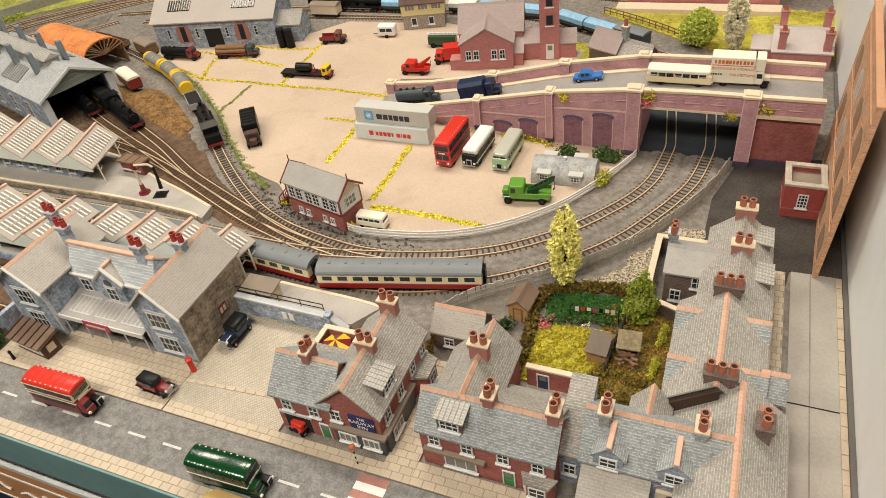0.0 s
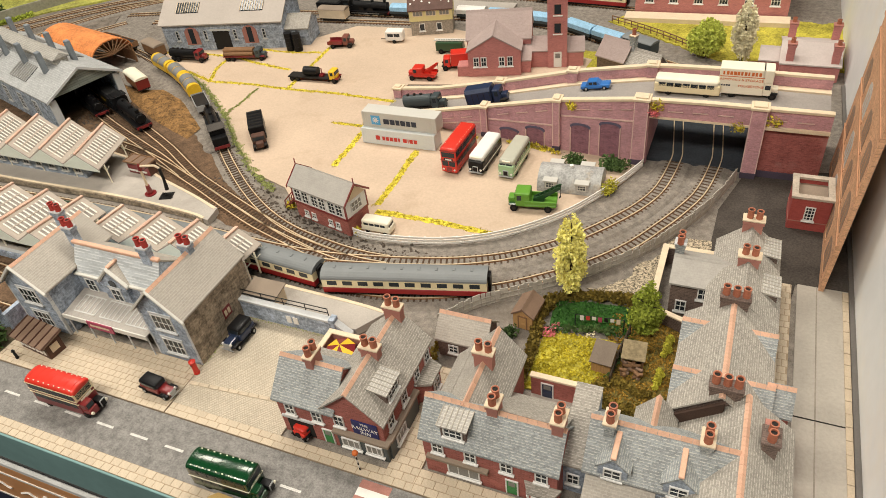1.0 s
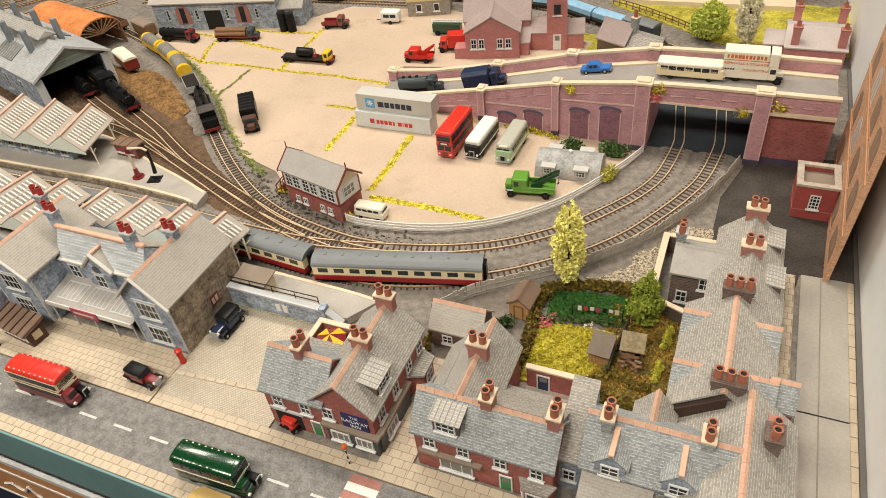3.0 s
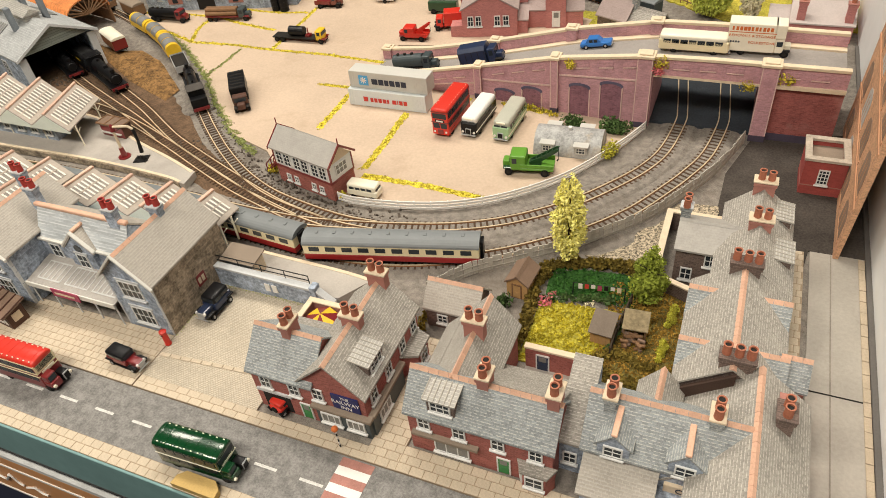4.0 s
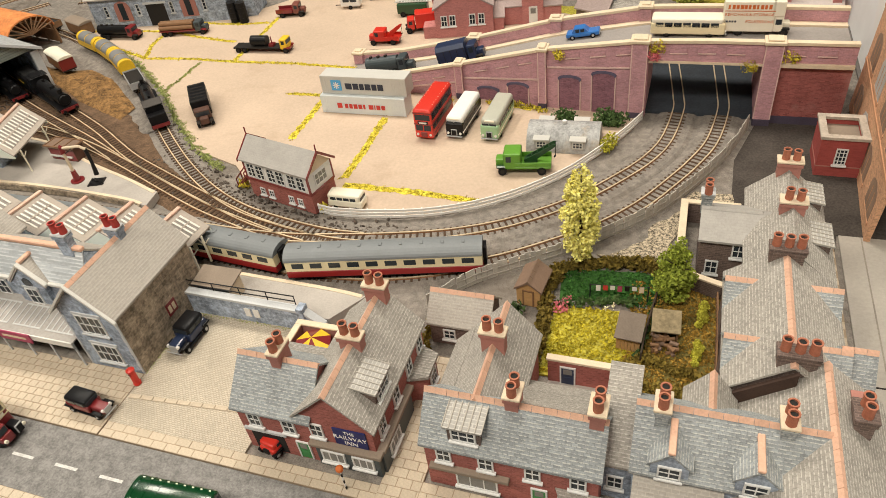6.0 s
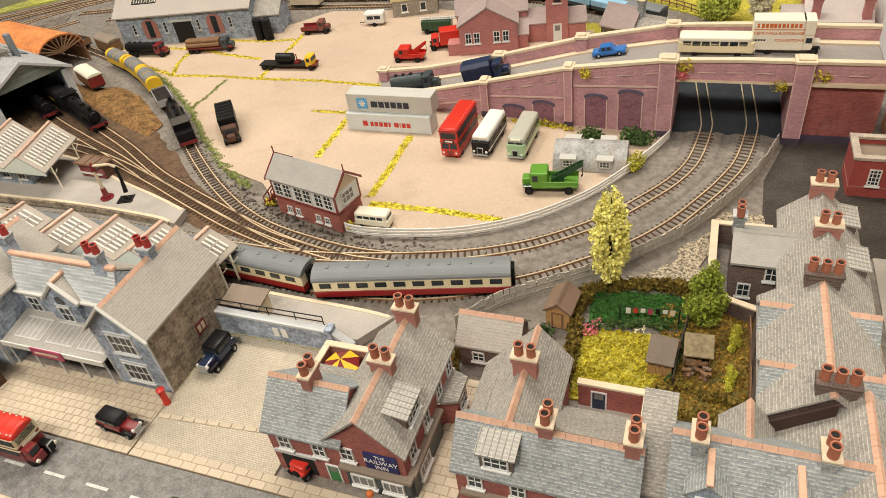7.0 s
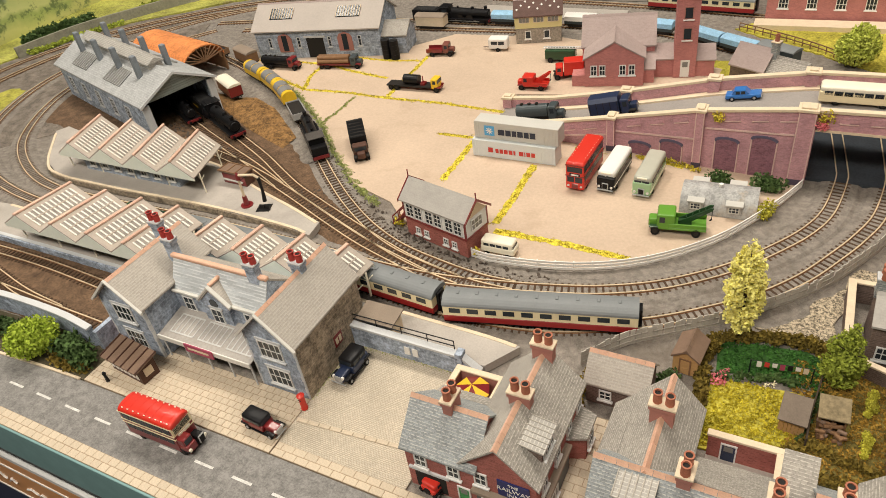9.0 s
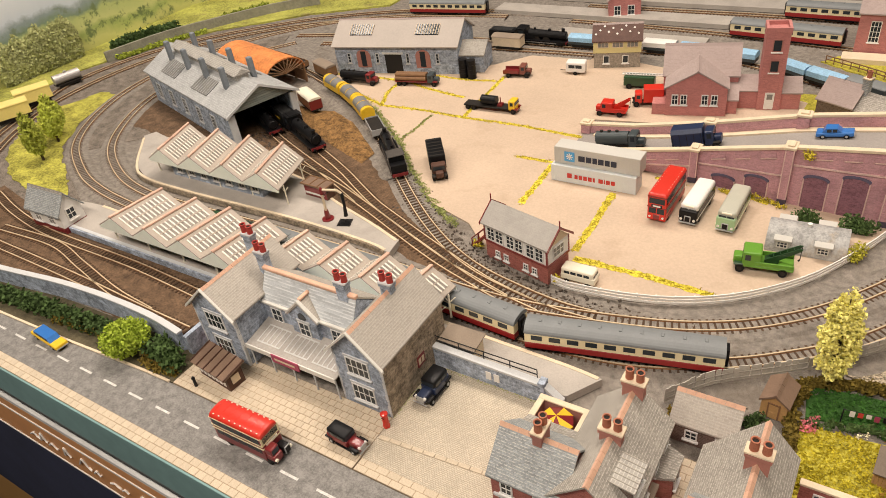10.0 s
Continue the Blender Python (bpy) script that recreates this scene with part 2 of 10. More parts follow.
GREEN_CRANE = mat("apple_green", (0.12, 0.30, 0.035), 0.4, var=0.15, bump=0.0)
GREEN_PALE = mat("pale_green_paint", (0.33, 0.52, 0.29), 0.35, var=0.08, bump=0.0, coat=0.3)
GREEN_DOOR = mat("green_door_paint", (0.06, 0.25, 0.08), 0.5, var=0.1, bump=0.0)
BLUE = mat("blue_paint", (0.035, 0.17, 0.50), 0.3, var=0.08, bump=0.0, coat=0.4)
BLUE_DARK = mat("navy_paint", (0.022, 0.035, 0.08), 0.35, var=0.2, bump=0.0, coat=0.3)
BLUE_SHEET = mat("pale_blue_sheet", (0.30, 0.52, 0.72), 0.7, var=0.2, s1=1.0, s2=4, bump=0.4)
GREY_LORRY = mat("grey_green_paint", (0.055, 0.07, 0.075), 0.4, var=0.15, bump=0.0)
CREAM_PAINT = mat("cream_paint", (0.80, 0.70, 0.45), 0.3, var=0.06, bump=0.0, coat=0.3)
CREAM_PALE = mat("ivory_paint", (0.84, 0.79, 0.64), 0.4, var=0.06, bump=0.0, coat=0.2)
YELLOW = mat("yellow_paint", (0.78, 0.50, 0.03), 0.45, var=0.12, s1=1, bump=0.05)
ORANGE = mat("orange_sheet", (0.68, 0.24, 0.075), 0.7, var=0.3, s1=0.4, s2=2.0, bump=0.6, con=0.25)
GREY_ROOF = mat("coach_roof_grey", (0.20, 0.215, 0.22), 0.5, var=0.12, s1=0.5, bump=0.05)
GREY_STEEL = mat("galvanised_sheet", (0.42, 0.43, 0.43), 0.5, 0.2, var=0.12, bump=0.15)
GREY_BOX = mat("container_grey", (0.54, 0.53, 0.49), 0.55, var=0.06, bump=0.05)
GREY_BOX2 = mat("container_pale_grey", (0.66, 0.70, 0.70), 0.55, var=0.06, bump=0.05)
TEAL = mat("teal_fascia", (0.19, 0.325, 0.325), 0.45, var=0.14, s1=0.06, s2=0.6, bump=0.0)
BOARD_BROWN = mat("tan_signboard", (0.62, 0.30, 0.125), 0.45, var=0.12, s1=0.05, s2=0.6, bump=0.0)
SKY_BOARD = mat("pale_sky_board", (0.88, 0.90, 0.90), 0.45, var=0.05, s1=0.03, s2=0.3, bump=0.0, stain=((0.92, 0.88, 0.80), 0.06, 0.5, 0.6))
FLOOR_DARK = mat("dark_carpet", (0.03, 0.03, 0.04), 0.95, var=0.3, s1=0.3, bump=0.2)
# for the unseen hall shell; dark grey so that less light bounces back
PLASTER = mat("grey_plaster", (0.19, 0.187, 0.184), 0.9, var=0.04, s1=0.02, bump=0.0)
GRASS_Y = mat("yellow_grass", (0.42, 0.37, 0.05), 0.95, var=0.55, s1=0.25, s2=3.0, bump=0.9, con=0.25)
GRASS_G = mat("green_grass", (0.035, 0.105, 0.02), 0.95, var=0.5, s1=0.3, s2=4.0, bump=0.9, con=0.25)
MOSS = mat("yellow_moss", (0.56, 0.46, 0.05), 0.95, var=0.5, s1=1.5, s2=6, bump=0.8, rand=0.25, con=0.2)
MOSS_GREEN = mat("green_weed", (0.36, 0.40, 0.14), 0.95, var=0.35, s1=1.0, s2=5, bump=0.5, rand=0.3)
LEAF_GREEN = mat("fresh_green_leaf", (0.36, 0.46, 0.05), 0.9, var=0.35, s1=1.0, bump=0.0, rand=0.45)
LEAF_YELLOW = mat("pale_yellow_leaf", (0.84, 0.76, 0.24), 0.9, var=0.25, s1=1.0, bump=0.0, rand=0.35)
LEAF_CREAM = mat("cream_blossom", (0.88, 0.81, 0.56), 0.9, var=0.15, s1=1.0, bump=0.0, rand=0.2)
LEAF_DARK = mat("dark_hedge_leaf", (0.06, 0.105, 0.03), 0.9, var=0.4, s1=1.0, bump=0.0, rand=0.5)
LEAF_BROWN = mat("brown_hedge_leaf", (0.19, 0.135, 0.022), 0.9, var=0.45, s1=1.0, bump=0.0, rand=0.5)
LEAF_PINK = mat("pink_flower", (0.62, 0.18, 0.2), 0.9, var=0.3, s1=1.0, bump=0.0, rand=0.3)
BARK = mat("dark_bark", (0.05, 0.035, 0.022), 0.9, var=0.3, bump=0.3)
COAL = mat("black_coal", (0.02, 0.02, 0.02), 0.8, var=0.5, s1=1.5, bump=0.8)
SIGN_BLUE = mat("navy_signboard", (0.02, 0.025, 0.12), 0.45, var=0.1, bump=0.0)
INK_RED = mat("red_ink", (0.55, 0.05, 0.04), 0.6, var=0.1, bump=0.0)
INK_ORANGE = mat("orange_ink", (0.62, 0.16, 0.04), 0.6, var=0.1, bump=0.0)
INK_DARK = mat("dark_ink", (0.035, 0.04, 0.06), 0.6, var=0.1, bump=0.0)
INK_BLUE = mat("sky_blue_ink", (0.10, 0.38, 0.68), 0.6, var=0.05, bump=0.0)
CANOPY_ROOF = mat("beige_canopy_felt", (0.43, 0.375, 0.32), 0.8, var=0.16, s1=0.4, s2=4.0, bump=0.3)
CANOPY_BAR = mat("cream_glazing_bar", (0.80, 0.76, 0.68), 0.6, var=0.1, bump=0.0)
LEAF_OLIVE = mat("olive_yellow_leaf", (0.29, 0.345, 0.045), 0.9, var=0.4, s1=1.0, bump=0.0, rand=0.55)
CROSS_RED = mat("worn_red_stripe", (0.40, 0.19, 0.155), 0.8, var=0.2, s1=1.0, bump=0.1)
CANOPY_RIDGE = mat("faded_pink_ridge", (0.66, 0.43, 0.33), 0.75, var=0.14, s1=0.8, bump=0.2, pat=(0.9, 3.0, 0.04), col2=(0.8, 0.78, 0.75))
CANOPY_GLASS = mat("dusty_roof_glass", (0.25, 0.225, 0.195), 0.5, var=0.35, s1=0.8, s2=3.0, bump=0.0)
SHED_ROOF = mat("smooth_blue_slate", (0.38, 0.39, 0.39), 0.7, var=0.16, s1=0.3, s2=3.0, bump=0.3, pat=(0.7, 0.4, 0.015), col2=(0.8, 0.8, 0.82), pc=0.08, patbump=0.2, fleck=((0.56, 0.57, 0.56), 0.3, 0.6), stain=((0.52, 0.53, 0.52), 0.2, 0.55, 0.5))
BOX_ROOF = mat("plain_grey_roof", (0.38, 0.36, 0.33), 0.75, var=0.12, s1=0.5, s2=5.0, bump=0.15, pat=(0.5, 0.26, 0.015), col2=(0.92, 0.92, 0.92), pc=0.03, patbump=0.2)
MID_ROOF = mat("pale_blue_boards", (0.50, 0.535, 0.555), 0.6, var=0.14, s1=0.4, s2=4, bump=0.3, pat=(2.4, 0.34, 0.012), col2=(0.85, 0.85, 0.88), patbump=0.2, pc=0.12, fleck=((0.76, 0.79, 0.80), 0.34, 0.9))
COACH_BEIGE = mat("beige_green_roof", (0.46, 0.46, 0.385), 0.4, var=0.08, bump=0.0, coat=0.2)
VAN_YELLOW = mat("primrose_van", (0.80, 0.66, 0.22), 0.6, var=0.1, bump=0.05)
KIOSK_BROWN = mat("chocolate_boards", (0.09, 0.042, 0.028), 0.6, var=0.3, s1=1.0, bump=0.2)
KIOSK_ROOF = mat("brown_felt_roof", (0.20, 0.13, 0.09), 0.8, var=0.2, s1=0.8, bump=0.2)
SHED_FELT = mat("dark_shed_felt", (0.17, 0.135, 0.105), 0.85, var=0.2, s1=0.8, bump=0.25)
HEDGE_LIME = mat("lime_clipped_leaf", (0.46, 0.43, 0.05), 0.9, var=0.35, s1=1.0, bump=0.0, rand=0.4)
TRIM_WHITE = mat("off_white_trim", (0.68, 0.67, 0.62), 0.7, var=0.1, bump=0.1)
# dark blue bed; the gloom under the bridge is put into this colour
TUNNEL_GLOOM_BED = mat("dark_blue_gloom_bed", (0.035, 0.042, 0.052), 0.9, var=0.4, s1=0.3, s2=4.0, bump=0.5)
VENT_SLATE = mat("dark_slate_vent", (0.20, 0.225, 0.25), 0.75, var=0.2, s1=0.8, bump=0.2)
CHIPPINGS = mat("beige_chippings", (0.34, 0.285, 0.205), 0.95, var=0.75, s1=3.0, s2=7.0, bump=1.0, con=0.15)
LOOP_EARTH = mat("dark_loop_ballast", (0.185, 0.158, 0.132), 0.95, var=0.5, s1=0.5, s2=4.0, bump=1.0, con=0.24, spec=0.2)
PALE_PINK = mat("pale_pink_slate", (0.52, 0.455, 0.43), 0.8, var=0.12, s1=0.3, s2=4.0, bump=0.15)
MAGENTA = mat("crimson_board", (0.38, 0.06, 0.12), 0.5, var=0.1, bump=0.0)


# ---- mesh helpers, all in scale metres ----
def B():
    return bmesh.new()


def box(bm, x0, x1, y0, y1, z0, z1, bevel=0.0, seg=1, m=None):
    r = bmesh.ops.create_cube(bm, size=1.0)
    vs = r["verts"]
    for v in vs:
        v.co = Vector((x0 + (v.co.x + 0.5) * (x1 - x0), y0 + (v.co.y + 0.5) * (y1 - y0), z0 + (v.co.z + 0.5) * (z1 - z0)))
    if bevel:
        es = list({e for v in vs for e in v.link_edges})
        r = bmesh.ops.bevel(bm, geom=es, offset=bevel, segments=seg, affect="EDGES", profile=0.5)
        vs = list({v for f in r["faces"] for v in f.verts} | {v for v in vs if v.is_valid})
    if m is not None:
        bmesh.ops.transform(bm, matrix=m, verts=vs)
    return vs


def solid(bm, pts, axis, a, b):
    """A polygon of (h, z) pairs drawn along an axis from a to b: h is y for axis x, x for axis y; for axis z the pairs are (x, y)."""
    def co(p, k):
        return {"x": (k, p[0], p[1]), "y": (p[0], k, p[1]), "z": (p[0], p[1], k)}[axis]
    lo, hi = [bm.verts.new(co(p, a)) for p in pts], [bm.verts.new(co(p, b)) for p in pts]
    fs = [bm.faces.new(lo), bm.faces.new(hi[::-1])]
    n = len(pts)
    for i in range(n):
        fs.append(bm.faces.new((lo[i], hi[i], hi[(i + 1) % n], lo[(i + 1) % n])))
    bmesh.ops.recalc_face_normals(bm, faces=fs)
    return lo + hi


def rod(bm, p, q, r0, r1=None, n=8, caps=True):
    p, q = Vector(p), Vector(q)
    r1 = r0 if r1 is None else r1
    d = q - p
    m = Matrix.Translation((p + q) / 2) @ d.to_track_quat("Z", "Y").to_matrix().to_4x4()
    return bmesh.ops.create_cone(bm, cap_ends=caps, segments=n, radius1=r0, radius2=r1, depth=d.length, matrix=m)["verts"]


def tube(bm, x, y, z0, z1, r, t, n=12):
    """An upright open pot with a wall of thickness t and a floor inside."""
    rings = []
    for rr, z in ((r, z0), (r * 0.92, z1 - 0.12), (r * 1.06, z1 - 0.1), (r * 1.06, z1), (r - t, z1), (r - t, z1 - 0.5)):
        rings.append([bm.verts.new((x + rr * math.cos(6.2832 * i / n), y + rr * math.sin(6.2832 * i / n), z)) for i in range(n)])
    for lo, hi in zip(rings, rings[1:]):
        for i in range(n):
            bm.faces.new((lo[i], lo[(i + 1) % n], hi[(i + 1) % n], hi[i]))
    bm.faces.new(rings[-1])


def mesh_of(name, bm, material, smooth=False):
    uv = bm.loops.layers.uv.new("UVMap")
    bm.normal_update()
    for f in bm.faces:
        n = f.normal
        if abs(n.z) > 0.995:
            t = Vector((1, 0, 0))
        else:
            t = Vector((0, 0, 1)).cross(n).normalized()
        s = n.cross(t)
        for lp in f.loops:
            lp[uv].uv = (lp.vert.co.dot(t) + 500, lp.vert.co.dot(s) + 500)
        f.smooth = smooth
    for v in bm.verts:
        v.co *= U
    me = bpy.data.meshes.new(name)
    bm.to_mesh(me)
    bm.free()
    me.materials.append(material)
    return me


def part(name, bm, material, parent=None, label="", smooth=False):
    ob = new(name, bm if isinstance(bm, bpy.types.Mesh) else mesh_of(name, bm, material, smooth))
    ob.parent = parent
    return tagged(ob, label)


def at(x, y, z=0, rz=0, rx=0, ry=0):
    return pose(x * U, y * U, z * U, rx, ry, rz)


def thing(name, label, category, x=0, y=0, z=0, rz=0, group=""):
    ob = new(name)
    ob.empty_display_size = 0.01
    ob.matrix_basis = at(x, y, z, rz)
    return tagged(ob, label, category, group)


def structure(name, bm, material, label="", category=""):
    ob = new(name, mesh_of(name, bm, material))
    return tagged(ob, label, category, kind="structure")


def lettering(text, size, material, parent, m, name="lettering", depth=0.02):
    cu = bpy.data.curves.new(name, "FONT")
    cu.body, cu.size, cu.extrude, cu.align_x, cu.align_y = text, size * U, depth * U, "CENTER", "CENTER"
    tmp = new("tmp_text", cu)
    dg = bpy.context.evaluated_depsgraph_get()
    me = bpy.data.meshes.new_from_object(tmp.evaluated_get(dg))
    bpy.data.objects.remove(tmp)
    me.materials.clear()
    me.materials.append(material)
    ob = new(name, me)
    ob.parent, ob.matrix_basis = parent, m
    return ob


def spline(pts, step):
    """Points at even steps along a smooth line through pts."""
    p = [Vector(q).to_3d() for q in pts]
    p = [2 * p[0] - p[1]] + p + [2 * p[-1] - p[-2]]
    dense = []
    for i in range(1, len(p) - 2):
        for k in range(24):
            t = k / 24
            a, b, c, d = p[i - 1:i + 3]
            dense.append(0.5 * (2 * b + (c - a) * t + (2 * a - 5 * b + 4 * c - d) * t * t + (3 * b - a - 3 * c + d) * t ** 3))
    dense.append(p[-2])
    out, want, gone = [dense[0]], step, 0.0
    for a, b in zip(dense, dense[1:]):
        seg = (b - a).length
        while seg > 0 and gone + seg >= want:
            out.append(a.lerp(b, (want - gone) / seg))
            want += step
        gone += seg
    return out


def sides(line):
    """The unit vector to the left of a line at each of its points."""
    r = []
    for i in range(len(line)):
        d = line[min(i + 1, len(line) - 1)] - line[max(i - 1, 0)]
        r.append(Vector((-d.y, d.x, 0)).normalized())
    return r


def sweep(bm, line, prof, closed=True):
    """Draws a profile of (sideways, up) pairs along a line."""
    rows = [[bm.verts.new(p + s * h + Vector((0, 0, z))) for h, z in prof] for p, s in zip(line, sides(line))]
    n = len(prof)
    for a, b in zip(rows, rows[1:]):
        for i in range(n if closed else n - 1):
            bm.faces.new((a[i], b[i], b[(i + 1) % n], a[(i + 1) % n]))
    if closed:
        bm.faces.new(rows[0]), bm.faces.new(rows[-1][::-1])
    bmesh.ops.recalc_face_normals(bm, faces=bm.faces)

# ---- the room and the table ----
bm = B()
box(bm, -420, 330, -260, 420, -76, -70)
structure("floor", bm, FLOOR_DARK, "dark carpeted hall floor", "floor")
# ceiling and walls are added out of view to close in the light
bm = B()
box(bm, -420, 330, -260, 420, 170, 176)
structure("ceiling", bm, PLASTER, "unseen grey hall ceiling, kept dark to cut bounced light", "ceiling")
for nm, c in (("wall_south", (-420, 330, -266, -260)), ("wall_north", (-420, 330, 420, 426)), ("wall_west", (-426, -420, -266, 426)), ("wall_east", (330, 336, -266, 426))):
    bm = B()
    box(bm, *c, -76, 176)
    structure(nm, bm, PLASTER, "unseen plain grey hall wall, kept dark to cut bounced light", "wall")


def sheet(outline, z, depth, nm, material, label, category):
    bm = B()
    solid(bm, outline, "z", z - depth, z)
    return structure(nm, bm, material, label, category)


# base board, softly uneven
bm = B()
NX, NY = 150, 110
X0, X1, Y0, Y1 = -178.0, 31.2, 36.5, 190.0
grid = [[bm.verts.new((X0 + (X1 - X0) * i / NX, Y0 + (Y1 - Y0) * j / NY,
                       -0.12 + 0.10 * noise.noise((i * 0.9, j * 0.9, 0)))) for i in range(NX + 1)] for j in range(NY + 1)]
for j in range(NY):
    for i in range(NX):
        bm.faces.new((grid[j][i], grid[j][i + 1], grid[j + 1][i + 1], grid[j + 1][i]))
structure("ground", bm, BALLAST, "grey ballasted baseboard of the model railway", "ground")
bm = B()
box(bm, X0, X1, Y0 + 0.1, Y1, -3.2, -0.6)
structure("baseboard", bm, WOOD, "timber baseboard under the layout", "baseboard")
trestles = tagged(new("trestle_table"), "timber trestles that carry the layout", "table", kind="structure")
for tx in (-165, -110, -50, 15):
    bm = B()
    for ty in (44, 180):
        box(bm, tx - 2, tx + 2, ty - 2, ty + 2, -70, -6)
    box(bm, tx - 2, tx + 2, 41, 186, -6, -3.2)
    part("trestle", bm, WOOD, trestles)
bm = B()
box(bm, -178, 31.2, 36.2, 36.44, -5.5, 0.12, 0.05)
structure("fascia", bm, TEAL, "teal painted front fascia of the layout", "fascia")
bm = B()
box(bm, -178, 31.2, 36.62, 37.8, -8.4, -5.6)
structure("trim", bm, BLACK, "black shadow gap under the fascia", "trim")
bm = B()
box(bm, -178, 31.2, 36.1, 36.6, -8.2, -7.3, 0.12)
structure("rail", bm, mat("pale_grey_rail", (0.62, 0.63, 0.62), 0.5, var=0.2, s1=0.05, s2=0.4, bump=0.0), "pale grey rail above the signboard", "rail")
bm = B()
box(bm, -178, 31.2, 36.15, 36.6, -16.6, -8.2, 0.1)
sign = structure("signboard", bm, BOARD_BROWN, "tan signboard with white script along the table front", "sign")
for z0, z1 in ((-10.4, -10.0), (-16.6, -16.25)):
    bm = B()
    box(bm, -178, 31.2, 36.05, 36.16, z0, z1, 0.02)
    part("white_line", bm, WHITE, sign)
rnd = random.Random(9)
x = -84.0
while x < -46:
    w, up = rnd.uniform(1.4, 3.6), rnd.choice((0.9, 1.3, 2.6))
    bm = B()
    pts = spline([(x, 36.06, -14.0), (x + 0.3 * w, 36.06, -14.0 + 0.4 * up), (x + 0.55 * w, 36.06, -14.0 + 0.7 * up), (x + 0.75 * w, 36.06, -13.9 + 0.2 * up), (x + w, 36.06, -13.8)], 0.25)
    for p, q in zip(pts, pts[1:]):
        rod(bm, p, q, 0.15, n=5)
    part("script_stroke", bm, WHITE, sign)
    x += w + rnd.choice((0.0, 0.1, 1.4))
bm = B()
box(bm, -178, 31.2, 36.2, 36.9, -46, -16.6)
structure("curtain", bm, mat("navy_cloth", (0.02, 0.026, 0.06), 0.95, var=0.3, s1=0.1, bump=0.2), "navy cloth hung below the signboard", "curtain")
bm = B()
box(bm, -178, 31.2, 36.3, 37.0, -70, -46)
structure("panel", bm, mat("tan_panel", (0.45, 0.25, 0.08), 0.6, var=0.15, s1=0.05, bump=0.0), "tan timber skirting panel under the table", "panel")

bm = B()
solid(bm, [(-21.8, 36.5), (-21.7, 37.3), (-21.1, 37.9), (-18.2, 37.9), (-17.5, 37.3), (-17.4, 36.5)], "z", 0.25, 0.85)
structure("panel", bm, mat("ochre_board", (0.50, 0.34, 0.12), 0.7, var=0.2, s1=0.3, bump=0.1), "ochre rounded board end resting on the pavement edge", "panel")

# painted hill backdrop at the west end, and plain sky at the north
hills = bpy.data.materials.new("painted_hills")
hills.use_nodes = True
nt = hills.node_tree
tc = nt.nodes.new("ShaderNodeTexCoord")
mp = nt.nodes.new("ShaderNodeMapping")
mp.inputs["Scale"].default_value = (76, 76, 76)
nz = node(nt, "ShaderNodeTexNoise", Scale=0.08, Detail=8.0, Roughness=0.65)
sep = nt.nodes.new("ShaderNodeSeparateXYZ")
ma = nt.nodes.new("ShaderNodeMath")
ma.operation = "MULTIPLY_ADD"
ma.inputs[1].default_value = 9.0
rp = nt.nodes.new("ShaderNodeMapRange")
rp.inputs["From Min"].default_value, rp.inputs["From Max"].default_value = 0.0, 30.0
cr = nt.nodes.new("ShaderNodeValToRGB")
for pos, c in ((0.0, (0.40, 0.40, 0.10)), (0.20, (0.58, 0.58, 0.22)), (0.28, (0.36, 0.44, 0.14)), (0.33, (0.60, 0.62, 0.26)), (0.42, (0.50, 0.56, 0.22)), (0.46, (0.22, 0.30, 0.20)), (0.52, (0.30, 0.36, 0.36)), (0.57, (0.62, 0.68, 0.74)), (1.0, (0.60, 0.69, 0.80))):
    el = cr.color_ramp.elements.new(pos)
    el.color = (*c, 1)
nt.links.new(tc.outputs["Object"], mp.inputs[0])
nt.links.new(mp.outputs[0], nz.inputs["Vector"]), nt.links.new(mp.outputs[0], sep.inputs[0])
nt.links.new(nz.outputs[0], ma.inputs[0]), nt.links.new(sep.outputs[2], ma.inputs[2])
nt.links.new(ma.outputs[0], rp.inputs[0]), nt.links.new(rp.outputs[0], cr.inputs[0])
tn = node(nt, "ShaderNodeTexNoise", Scale=0.33, Detail=6.0, Roughness=0.7)
nt.links.new(mp.outputs[0], tn.inputs["Vector"])
tr = nt.nodes.new("ShaderNodeMapRange")
tr.inputs["From Min"].default_value, tr.inputs["From Max"].default_value = 0.53, 0.62
nt.links.new(tn.outputs[0], tr.inputs[0])
sk = nt.nodes.new("ShaderNodeMapRange")
sk.inputs["From Min"].default_value, sk.inputs["From Max"].default_value = 17.0, 13.0
nt.links.new(ma.outputs[0], sk.inputs[0])
tm = nt.nodes.new("ShaderNodeMath")
tm.operation = "MULTIPLY"
nt.links.new(tr.outputs[0], tm.inputs[0]), nt.links.new(sk.outputs[0], tm.inputs[1])
tx = nt.nodes.new("ShaderNodeMix")
tx.data_type = "RGBA"
tx.inputs["B"].default_value = (0.16, 0.21, 0.08, 1)
nt.links.new(tm.outputs[0], tx.inputs["Factor"]), nt.links.new(cr.outputs[0], tx.inputs["A"])
nt.links.new(tx.outputs["Result"], nt.nodes["Principled BSDF"].inputs["Base Color"])
nt.nodes["Principled BSDF"].inputs["Roughness"].default_value = 0.8
bm = B()
solid(bm, [(-172, 40), (-172, 150), (-150, 188), (-150.6, 188.6), (-172.6, 150.5), (-172.6, 40)], "z", -3, 40)
structure("backdrop_west", bm, hills, "painted backdrop of green hills and pale sky", "backdrop")

